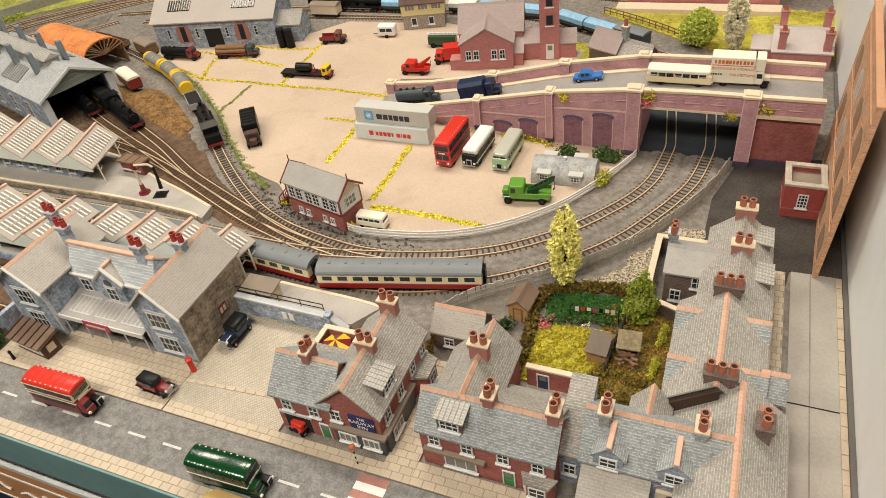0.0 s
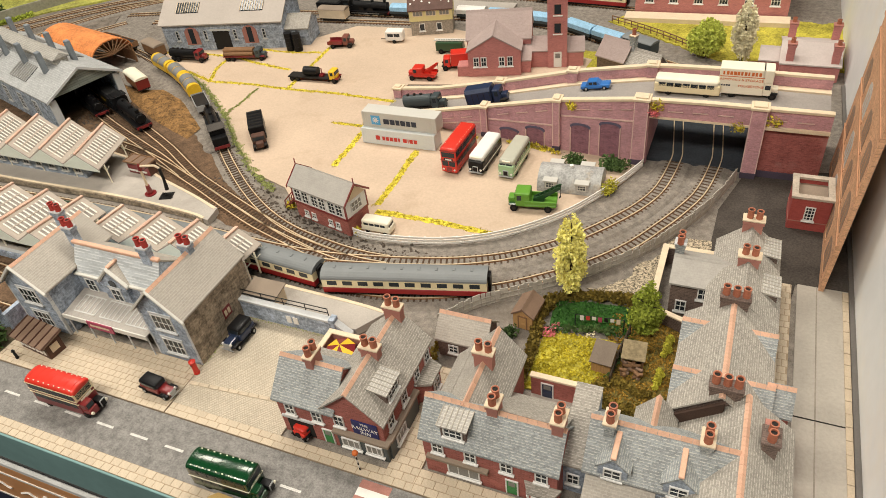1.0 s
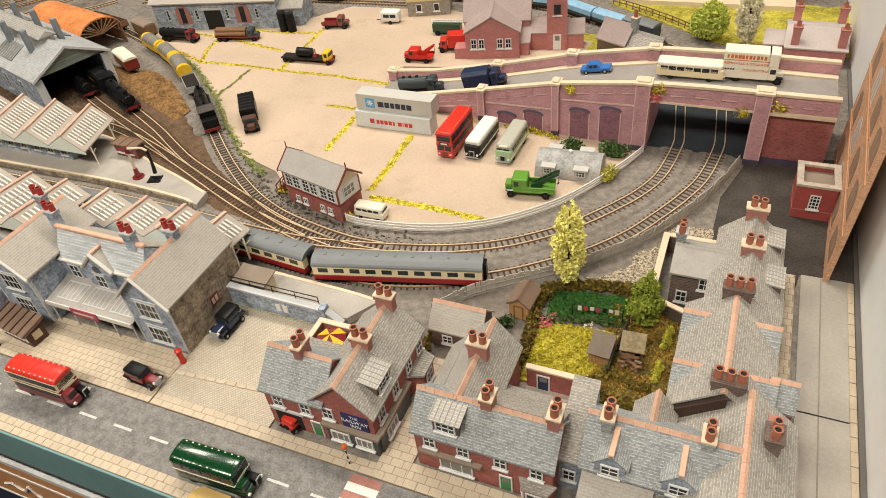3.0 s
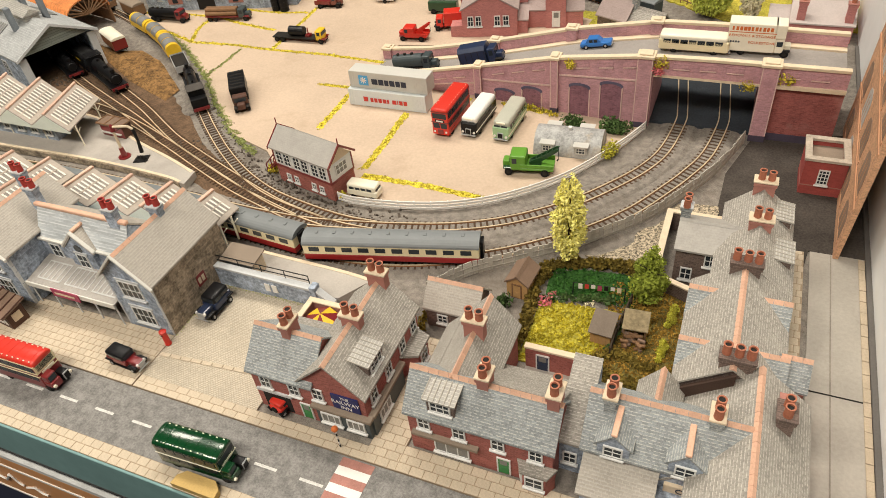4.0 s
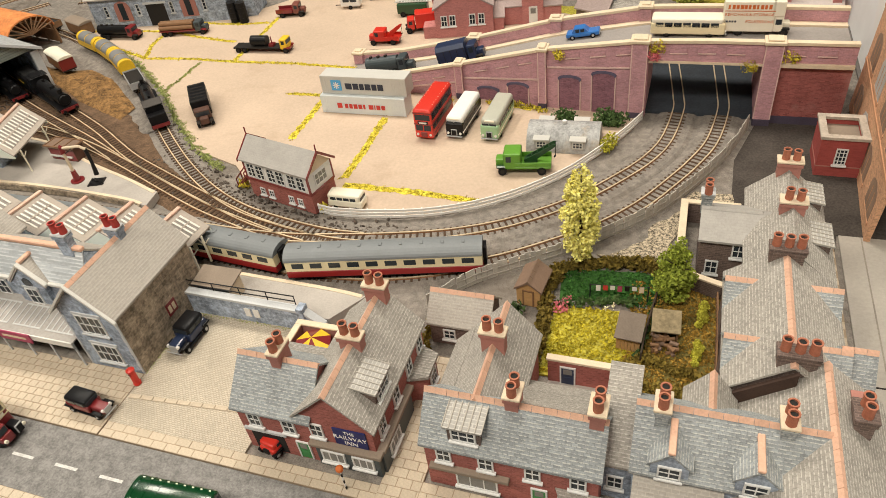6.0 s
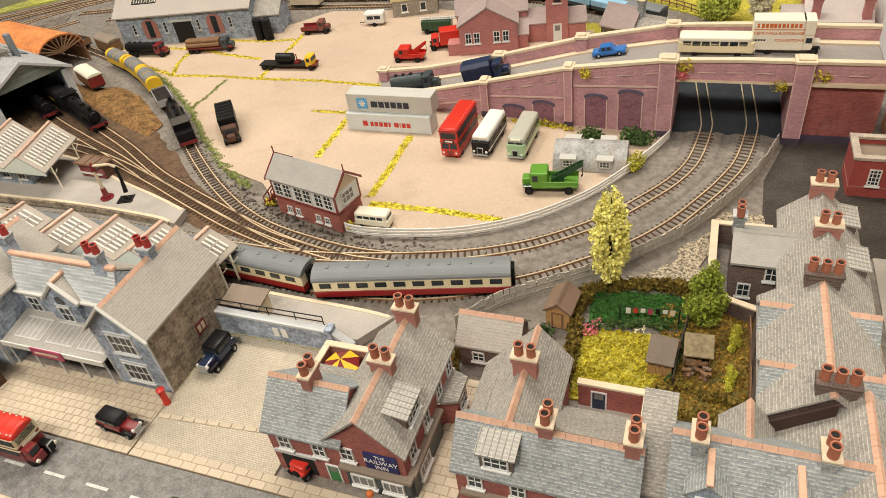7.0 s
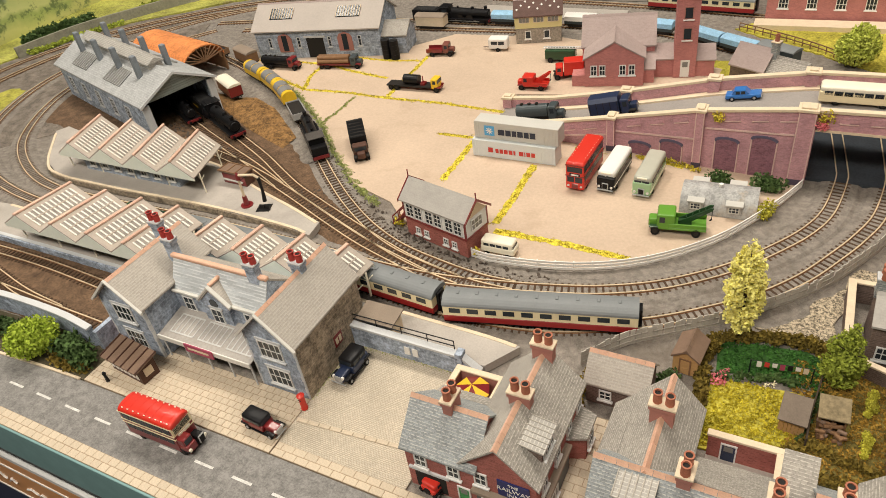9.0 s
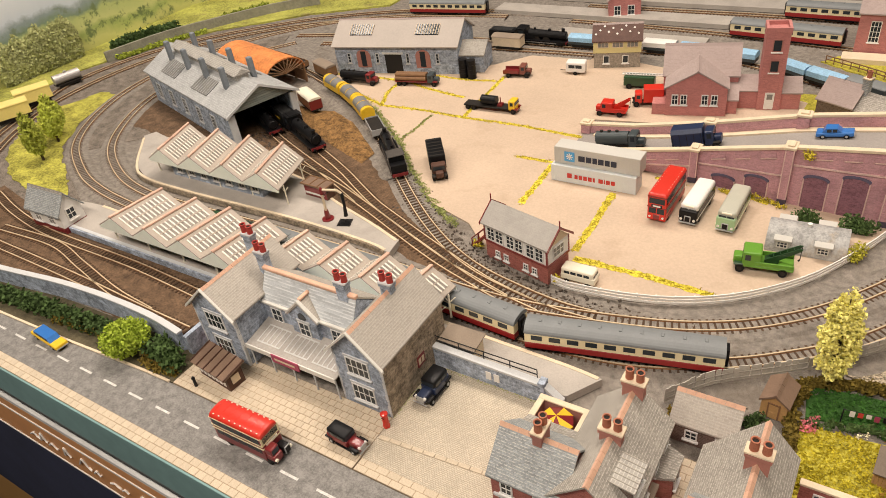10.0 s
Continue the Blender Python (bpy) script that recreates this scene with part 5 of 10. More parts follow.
# ---- grey cottages on the corner ----
h4 = thing("cottage_row", "grey stone corner cottages with blue slate roof and gabled dormers", "building", 9.4, 47.9)
gable(h4, 0.0, 10.8, 0.0, 5.8, 5.0, 8.0, "x", STONE, SLATE_BLUE, 0.3)
bm = B()
solid(bm, [(0.6, 0), (6.4, 0), (6.4, 6.9), (0.6, 4.1)], "x", -2.1, -0.02)
part("lane_wall", bm, STONE, h4)
bm = B()
solid(bm, [(6.6, 7.02), (0.3, 3.98), (0.3, 4.22), (6.6, 7.26)], "x", -2.25, -0.02)
part("lane_roof", bm, SLATE, h4)
bm = B()
box(bm, 0.4, 7.4, -2.3, 0, 0, 2.6)
part("shop_wall", bm, STONE, h4)
bm = B()
solid(bm, [(-2.6, 2.5), (0.2, 4.2), (0.2, 4.42), (-2.6, 2.72)], "x", 0.1, 5.6)
part("shop_roof", bm, SLATE_LIGHT, h4)
for xx in (2.2, 7.2):
    dormer(h4, xx, -0.15, 4.6, 2.3, 1.55, 3.2, "S", SLATE_BLUE, STONE, True)
window(h4, -1.05, 0.59, 1.3, 1.1, 1.4, "S", 2, 2)
bm = B()
box(bm, 6.0, 9.4, -0.35, -0.02, 2.6, 3.5, 0.04)
cs = part("shop_sign", bm, CREAM, h4, "cream cafe sign board")
lettering("CAFE", 0.75, INK_DARK, cs, at(7.7, -0.37, 3.05, 0, 90))
chimneys(h4, ((1.4, 2.6, 6.8, 8.9, 0.8, 1.5, 2, "y"), (8.6, 3.0, 6.8, 8.9, 0.8, 1.5, 2, "y")), SLATE_BLUE, CREAM)
gable(h4, 3.0, 6.0, 3.4, 7.4, 4.6, 6.5, "y", BRICK_DARK, SLATE, 0.3)

# ---- the terrace along the side road ----
t1 = thing("terrace", "long slate-roofed brick terrace with gabled cross roofs and terracotta ridges", "building", 18.6, 56.3)
gable(t1, -3.8, 3.8, -0.55, 11.2, 5.0, 8.0, "y", BRICK_DARK, SLATE, 0.35)
gable(t1, -1.6, 5.6, -19.0, -0.1, 5.0, 8.0, "y", BRICK, SLATE, 0.35)
bm = B()
solid(bm, [(2.0, 8.0), (-4.6, 2.5), (-4.6, 2.72), (2.0, 8.22)], "y", -8.5, -0.12)
part("roof", bm, SLATE, t1)
bm = B()
solid(bm, [(-4.4, 0), (-1.6, 0), (-1.6, 4.9), (-4.4, 2.6)], "y", -8.3, -0.3)
part("wall", bm, BRICK_DARK, t1)
for yy in (2.8, 8.9):
    for w0, w1 in ((-4.0, -1.2), (1.2, 3.9)):
        gable(t1, w0, w1, yy - 1.6, yy + 1.6, 4.9, 6.5, "x", BRICK_DARK, SLATE_BLUE, 0.25)
gable(t1, 3.6, 5.5, 1.6, 4.8, 4.8, 6.4, "x", BRICK, SLATE_BLUE, 0.25)
for yy in (-13, -9, -5):
    for zz in (0.8, 3.0):
        window(t1, 5.61, yy, zz, 1.1, 1.5, "E", 2, 2)
for yy in (5.8, 10.2):
    for zz in (0.8, 3.0):
        window(t1, 3.81, yy, zz, 1.0, 1.4, "E", 2, 2)
# added slab, its dark brown stands for shade in the gap below the roof
bm = B()
solid(bm, [(-4.05, 3.2), (-4.05, 4.55), (0.3, 7.95), (0.3, 6.4)], "y", -1.15, -0.86)
part("gable_shade", bm, mat("dark_brown_shade", (0.05, 0.028, 0.02), 0.85, var=0.3, bump=0.2), t1, "dark brown slab coloured as the shaded gap under the gable")
chimneys(t1, ((0, 10.9, 6.8, 8.8, 2.4, 1.0, 3, "x"), (0.2, 0.2, 7.0, 8.8, 2.4, 1.0, 3, "x"), (3.8, -3.3, 5.0, 8.2, 1.1, 1.6, 2, "y")), BRICK_DARK, BRICK_DARK)
bm = B()
box(bm, 3.4, 4.4, -2.4, -1.0, 5.2, 7.2)
part("dormer_cheek", bm, RENDER_PINK, t1)
t2 = thing("cottage", "grey slate cottage with pale boarded dormers at the terrace end", "building", 19.4, 67.7)
gable(t2, -3.2, 3.2, 0, 6.2, 4.8, 7.5, "y", BRICK_DARK, SLATE, 0.25, ridge_mat=SLATE)
gable(t2, -3.0, 3.0, 6.4, 12.4, 4.6, 7.2, "y", BRICK_DARK, SLATE, 0.25, ridge_mat=SLATE)
gable(t2, -6.8, -1.4, 4.4, 9.4, 4.6, 6.0, "x", BRICK_DARK, BOX_ROOF, 0.3, ridge_mat=BOX_ROOF)
window(t2, -3.6, 4.39, 2.9, 1.1, 1.5, "S", 2, 2)
window(t2, -5.6, 4.39, 0.8, 1.1, 1.5, "S", 2, 2)
dormer(t2, 3.0, 4.6, 4.7, 2.6, 1.3, 2.4, "E", ZINC)
dormer(t2, 2.8, 10.6, 4.5, 2.6, 1.3, 2.4, "E", ZINC)
chimneys(t2, ((0, 6.2, 6.4, 8.4, 1.9, 1.0, 2, "x"), (0, 12.2, 6.4, 8.4, 1.9, 1.0, 2, "x")), RENDER_PINK)
chimney(t2, -6.6, 8.0, 5.0, 7.2, 0.9, 0.9, 2, SLATE_BLUE, STONE_TRIM, "y")
yw = thing("yard_walls", "low cream-coped yard walls beside the cottage", "wall", 10.8, 71.8)
bm = B()
box(bm, 0, 0.45, 0.4, 8.8, 0, 2.3), box(bm, 0.45, 5.4, 8.4, 8.8, 0, 2.3)
part("wall", bm, BRICK_DARK, yw)
bm = B()
box(bm, -0.1, 0.6, 0.3, 8.9, 2.3, 2.5, 0.03), box(bm, 0.6, 5.4, 8.3, 8.9, 2.3, 2.5, 0.03)
part("coping", bm, CREAM, yw)

# red brick hut beyond the terrace
rh = thing("lineside_hut", "small flat-topped red brick hut with grey-beige parapet", "hut", 23.5, 90.3)
bm = B()
box(bm, 0, 4.2, 0, 4.6, 0, 3.6), box(bm, 0, 4.2, 0, 0.4, 3.6, 4.4), box(bm, 0, 4.2, 4.2, 4.6, 3.6, 4.4), box(bm, 0, 0.4, 0.4, 4.2, 3.6, 4.4), box(bm, 3.8, 4.2, 0.4, 4.2, 3.6, 4.4)
part("wall", bm, mat("crimson_brick", (0.36, 0.075, 0.065), 0.75, var=0.15, s1=0.5, bump=0.2, pat=(0.46, 0.16, 0.015), col2=(1.1, 1.15, 1.15), pc=0.08), rh)
bm = B()
box(bm, -0.15, 4.35, -0.15, 0.55, 4.4, 4.7), box(bm, -0.15, 4.35, 4.05, 4.75, 4.4, 4.7), box(bm, -0.15, 0.55, 0.55, 4.05, 4.4, 4.7), box(bm, 3.65, 4.35, 0.55, 4.05, 4.4, 4.7)
part("coping", bm, mat("weathered_beige_stone", (0.46, 0.40, 0.33), 0.85, var=0.3, s1=0.6, s2=3, bump=0.3), rh)
bm = B()
box(bm, 0.4, 3.8, 0.4, 4.2, 3.6, 3.8)
part("flat_roof", bm, WOOD_GREY, rh)
bm = B()
box(bm, -0.03, 4.23, -0.03, 4.63, 1.15, 1.27)
part("string_course", bm, RENDER_PINK, rh)
window(rh, 2.1, -0.01, 1.5, 1.1, 1.9, "S", 3, 4)

# ---- low-relief factory front and sky boards ----
FACTORY_DARK = mat("dull_brown_window", (0.27, 0.18, 0.125), 0.6, var=0.3, bump=0.1)
FACTORY_PALE = mat("grey_sky_pane", (0.46, 0.45, 0.42), 0.4, var=0.2, s1=0.4, bump=0.0)
FACTORY_TRIM = mat("orange_brick_trim", (0.55, 0.30, 0.17), 0.8, var=0.15, bump=0.1)
ff = thing("factory_front", "tall low-relief tan brick factory front with arched openings", "facade", 27.1, 79.9, 0, -2.8)
bm = B()
solid(bm, [(0, 0), (0.5, 0), (1.6, 20.5), (1.1, 20.5)], "y", 0, 25.5)
part("wall", bm, BRICK_BROWN, ff)
for k in range(4):
    for zz, hh in ((1.4, 3.2), (7.0, 3.6), (13.2, 3.4)):
        x, y = 1.1 * zz / 20.5, 1.3 + k * 6.2
        bm = B()
        solid(bm, [(y, 0), (y + 3.6, 0), (y + 3.6, hh * 0.72), (y + 3.1, hh * 0.9), (y + 1.8, hh), (y + 0.5, hh * 0.9), (y, hh * 0.72)], "x", -0.03, 0.04)
        ob = part("arched_window", bm, FACTORY_DARK if (k + int(zz)) % 3 else FACTORY_PALE, ff)
        ob.matrix_basis = at(x, 0, zz, 0, 0, 3)
        for q in range(1, 3):
            bm = B()
            box(bm, -0.05, -0.03, y + q * 1.2 - 0.06, y + q * 1.2 + 0.06, 0.05, hh * 0.76)
            part("glazing_bar", bm, FACTORY_TRIM, ob)
        bm = B()
        box(bm, -0.07, 0.0, y - 0.3, y + 3.9, -0.35, -0.02)
        part("sill", bm, FACTORY_TRIM, ob)
for zz in (6.0, 12.2, 18.6):
    bm = B()
    box(bm, 1.1 * zz / 20.5 - 0.08, 1.1 * zz / 20.5 + 0.1, 0.02, 25.48, zz, zz + 0.35)
    part("string_course", bm, FACTORY_TRIM, ff)
bm = B()
box(bm, 0.95, 1.7, -0.05, 25.55, 20.4, 20.8, 0.04)
part("parapet", bm, FACTORY_TRIM, ff)
bm = B()
box(bm, 30.5, 31.2, 34, 190, -3, 40)
structure("backdrop_east", bm, SKY_BOARD, "pale painted sky board beside the layout", "backdrop")


# ---- bridge and ramp ----
RAMP = [(-38, 0.05), (-30, 0.8), (-18.8, 3.0), (-7, 6.15), (4.5, 7.9), (12, 8.1), (26.7, 8.1)]
EAST_END = 26.7
SOUTH = [(-31, 103.4), (-25.7, 103.1), (-18.6, 102.8), (-7.1, 101.25), (4.5, 100.3), (18.6, 100.35), (26.7, 100.4)]
NORTH = [(-38, 111.6), (-29, 111.5), (-18.4, 111.1), (-7.3, 110.4), (4.4, 110.6), (18, 110.4), (26.7, 110.2)]


def along(table, x):
    xs, vs = zip(*table)
    return float(np.interp(x, xs, vs))


ARCH_RING = mat("blue_arch_brick", (0.115, 0.10, 0.155), 0.75, var=0.25, s1=1.0, bump=0.2)
ARCH_FILL = mat("mauve_arch_brick", (0.25, 0.115, 0.145), 0.8, var=0.3, s1=0.4, s2=4, bump=0.3, pat=(0.46, 0.16, 0.02), col2=(1.2, 1.3, 1.3))
BRICK_WING = mat("wing_wall_brick", (0.30, 0.095, 0.085), 0.8, var=0.25, s1=0.35, s2=5.0, bump=0.25, pat=(0.46, 0.16, 0.02), col2=(1.1, 1.25, 1.25), stain=((0.45, 0.24, 0.22), 0.25, 0.56, 0.5))
br = tagged(new("road_bridge"), "plum brick road bridge and ramp with cream copings over the tracks", "bridge", kind="structure")
xs = [-38 + (EAST_END + 38) * i / 60 for i in range(61)]
bm = B()
rows = [[bm.verts.new((x, along(SOUTH, x) + 0.4 if x > -31 else 103.8, along(RAMP, x))), bm.verts.new((x, along(NORTH, x) - 0.1, along(RAMP, x)))] for x in xs]
for a, b in zip(rows, rows[1:]):
    bm.faces.new((a[0], b[0], b[1], a[1]))
r = bmesh.ops.extrude_face_region(bm, geom=list(bm.faces))
bmesh.ops.translate(bm, vec=(0, 0, -0.5), verts=[v for v in r["geom"] if isinstance(v, bmesh.types.BMVert)])
bmesh.ops.recalc_face_normals(bm, faces=bm.faces)
part("roadway", bm, mat("grey_roadway", (0.30, 0.275, 0.255), 0.85, var=0.15, s1=0.25, s2=4, bump=0.25), br)


def wall_run(nm, table, x0, x1, top, bottom, th0, th1, material, n=18, parent=br):
    """A wall that follows a plan line from x0 to x1, from bottom(x) to top(x), with faces th0 and th1 off the line."""
    bm = B()
    ring = []
    for i in range(n + 1):
        x = x0 + (x1 - x0) * i / n
        y = along(table, x)
        ring.append([bm.verts.new((x, y + th0, bottom(x))), bm.verts.new((x, y + th1, bottom(x))), bm.verts.new((x, y + th1, top(x))), bm.verts.new((x, y + th0, top(x)))])
    for a, b in zip(ring, ring[1:]):
        for i in range(4):
            bm.faces.new((a[i], b[i], b[(i + 1) % 4], a[(i + 1) % 4]))
    bm.faces.new(ring[0]), bm.faces.new(ring[-1][::-1])
    bmesh.ops.recalc_face_normals(bm, faces=bm.faces)
    return part(nm, bm, material, parent)


def top_s(x):
    return along(RAMP, x) + float(np.interp(x, (-38, -18), (1.3, 1.62)))


PORTAL0, PORTAL1, SOFFIT = 5.4, 17.7, 7.2
wall_run("south_wall", SOUTH, -31, PORTAL0, top_s, lambda x: 0, 0, 0.7, BRICK_BRIDGE)
wall_run("girder", SOUTH, PORTAL0, PORTAL1, top_s, lambda x: SOFFIT, 0, 0.7, BRICK_BRIDGE)
wall_run("wing_parapet", SOUTH, PORTAL1, EAST_END, top_s, lambda x: 7.2, 0, 0.7, BRICK_BRIDGE)
wall_run("wing_wall", SOUTH, PORTAL1, EAST_END, lambda x: 7.19, lambda x: 1.0, 0.15, 0.8, BRICK_WING)
wall_run("plinth", SOUTH, PORTAL1, EAST_END, lambda x: 0.995, lambda x: 0, 0.05, 0.8, BRICK_NAVY)
wall_run("ledge", SOUTH, PORTAL1 + 1.7, EAST_END, lambda x: 7.62, lambda x: 7.22, -0.4, 0.0, CREAM)
wall_run("ledge", SOUTH, PORTAL0, PORTAL1, lambda x: 7.45, lambda x: 7.22, -0.22, 0.0, CREAM)
wall_run("north_wall", NORTH, -38, PORTAL0, top_s, lambda x: 0, -0.3, 0.3, BRICK_BRIDGE, 18)
wall_run("north_girder", NORTH, PORTAL0, PORTAL1, top_s, lambda x: SOFFIT, -0.3, 0.3, BRICK_BRIDGE, 6)
wall_run("north_wall", NORTH, PORTAL1, EAST_END, top_s, lambda x: 0, -0.3, 0.3, BRICK_BRIDGE, 6)
wall_run("coping", SOUTH, -31.2, EAST_END, lambda x: top_s(x) + 0.32, top_s, -0.18, 0.62, CREAM, 40)
wall_run("coping", NORTH, -38.2, EAST_END, lambda x: top_s(x) + 0.32, top_s, -0.4, 0.42, CREAM, 40)
# pale pink for courses, jambs and ledges; edge highlights are put into this colour
HIGHLIGHT_EDGE = mat("highlight_pink_edge", (0.66, 0.47, 0.43), 0.8, var=0.25, s1=0.6, bump=0.1)
for x0, z0, x1, z1 in ((-28, 0.9, -19.4, 2.3), (-18.2, 3.05, -7.9, 3.95), (-6.7, 5.75, 3.4, 6.45)):
    wall_run("string_course", SOUTH, x0, x1, lambda x: z0 + (z1 - z0) * (x - x0) / (x1 - x0), lambda x: z0 - 0.2 + (z1 - z0) * (x - x0) / (x1 - x0), -0.16, 0.0, HIGHLIGHT_EDGE, 12)
wall_run("kerb", NORTH, -36, EAST_END, lambda x: along(RAMP, x) + 0.25, lambda x: along(RAMP, x) - 0.2, -1.4, -0.35, CREAM, 40)
for k, x in enumerate((-18.8, -7.3, 4.35, 18.5)):
    w = 1.0 if x < 0 else 1.8
    y, tz = along(SOUTH, x), top_s(x) + 0.2
    bm = B()
    box(bm, x - w / 2, x + w / 2, y - 0.65, y + 1.0, 0, tz)
    pr = part("pier", bm, BRICK_BRIDGE, br)
    # thin pale strips paint the highlight down both pier edges
    for s in (-1, 1):
        bm = B()
        box(bm, x + s * (w / 2 - 0.03) - 0.06, x + s * (w / 2 - 0.03) + 0.06, y - 0.68, y - 0.55, 0.9, tz - 0.02)
        part("edge_highlight", bm, HIGHLIGHT_EDGE, pr)
    bm = B()
    box(bm, x - w / 2 - 0.03, x + w / 2 + 0.03, y - 0.69, y + 0.9, 0, 0.85)
    part("plinth", bm, BRICK_NAVY, pr)
    bm = B()
    box(bm, x - w / 2 - 0.2, x + w / 2 + 0.2, y - 0.85, y + 1.2, tz, tz + 0.35, 0.05)
    box(bm, x - w / 2 + 0.1, x + w / 2 - 0.1, y - 0.5, y + 0.9, tz + 0.35, tz + 0.55, 0.05)
    part("pier_cap", bm, CREAM, pr)
for x in (-37.6, -19.0, -7.3, 4.0, 18.5):
    y, tz = along(NORTH, x), top_s(x) + 0.2
    bm = B()
    box(bm, x - 0.7, x + 0.7, y - 0.7, y + 0.7, 0, tz)
    pr = part("pier", bm, BRICK_BRIDGE, br)
    bm = B()
    box(bm, x - 0.9, x + 0.9, y - 0.9, y + 0.9, tz, tz + 0.35, 0.05), box(bm, x - 0.5, x + 0.5, y - 0.5, y + 0.5, tz + 0.35, tz + 0.55, 0.05)
    part("pier_cap", bm, CREAM, pr)
for x0, x1, hh in ((-16.25, -13.4, 1.8), (-12.05, -9.3, 2.85), (-5.2, -2.6, 4.5), (-1.05, 1.65, 5.4)):
    c, w, rise = (x0 + x1) / 2, (x1 - x0) / 2, 0.5
    head = [(w * math.cos(a), hh - rise + rise * math.sin(a)) for a in [math.pi * q / 12 for q in range(13)]]
    bm = B()
    solid(bm, [(-w, 0), (w, 0)] + head, "y", -0.04, 0.05)
    ob = part("blind_arch", bm, ARCH_FILL, br)
    ob.matrix_basis = at(c, along(SOUTH, c), 0, math.degrees(math.atan2(along(SOUTH, x1) - along(SOUTH, x0), x1 - x0)))
    bm = B()
    for (xa, za), (xb, zb) in zip(head, head[1:]):
        solid(bm, [(xa, za), (xb, zb), (xb * 1.14, zb + 0.3), (xa * 1.14, za + 0.3)], "y", -0.14, 0.02)
    part("arch_ring", bm, ARCH_RING, ob)
    for s in (-1, 1):
        bm = B()
        box(bm, s * (w + 0.09) - 0.07, s * (w + 0.09) + 0.07, -0.16, 0.02, 0, hh - rise + 0.1)
        part("jamb", bm, HIGHLIGHT_EDGE, ob)
for k in range(18):
    x = -28 + k * 3.05
    if min(abs(x - p) for p in (-18.8, -7.3, 4.35, 18.5)) < 1.75:
        continue
    bm = B()
    box(bm, -0.95, 0.95, -0.07, 0.03, -0.36, 0.36, 0.03)
    ob = part("parapet_panel", bm, BRICK_BRIDGE, br)
    bm = B()
    box(bm, -0.95, 0.95, -0.15, -0.02, -0.48, -0.37)
    part("panel_ledge", bm, HIGHLIGHT_EDGE, ob)
    sl = (top_s(x + 1) - top_s(x - 1)) / 2
    ob.matrix_basis = at(x, along(SOUTH, x), top_s(x) - 0.82, math.degrees(math.atan2(along(SOUTH, x + 1) - along(SOUTH, x - 1), 2)), 0, -math.degrees(math.atan(sl)))
bm = B()
box(bm, PORTAL0 - 0.7, PORTAL0, 100.9, 110.0, 0, SOFFIT), box(bm, PORTAL1, PORTAL1 + 0.7, 101.2, 110.0, 0, SOFFIT), box(bm, EAST_END - 0.7, EAST_END - 0.02, 101.2, 109.8, 0, 7.5)
part("abutment", bm, BRICK_BRIDGE, br)
bm = B()
box(bm, PORTAL0 - 0.6, PORTAL1 + 0.6, 101.1, 110, SOFFIT, SOFFIT + 0.3)
part("deck", bm, BRICK_NAVY, br)
# sheet over the ballast, its colour carrying the shade under the deck
sheet([(PORTAL0, 101.4), (PORTAL1, 101.2), (PORTAL1 + 1, 118), (PORTAL0 - 1, 118)], 0.29, 0.4, "tunnel_bed", TUNNEL_GLOOM_BED, "dark sheet over the track bed with the gloom under the bridge in its colour", "ground")


# ---- road vehicles (length along x, nose at +x, wheels on z = 0) ----
def wheel(th, x, y, r=0.48, w=0.3, hub=STEEL_DARK):
    bm = B()
    rod(bm, (x, y - w / 2, r), (x, y + w / 2, r), r, n=14)
    wl = part("wheel", bm, RUBBER, th)
    bm = B()
    rod(bm, (x, y - w / 2 - 0.03, r), (x, y + w / 2 + 0.03, r), r * 0.5, n=10)
    part("hub", bm, hub, wl)


def panes(th, x0, x1, n, y, z0, z1, d=0.02, gap=0.14, material=GLASS):
    """A row of side windows on both flanks."""
    w = (x1 - x0) / n
    bm = B()
    box(bm, gap / 2, w - gap / 2, -d, d, 0, z1 - z0)
    me = mesh_of("pane", bm, material)
    for s in (-1, 1):
        for k in range(n):
            ob = part("pane", me, material, th)
            ob.location = ((x0 + k * w) * U, s * y * U, z0 * U)


def end_pane(th, x, y0, y1, z0, z1, material=GLASS):
    bm = B()
    box(bm, x - 0.02, x + 0.02, y0, y1, z0, z1)
    part("windscreen", bm, material, th)


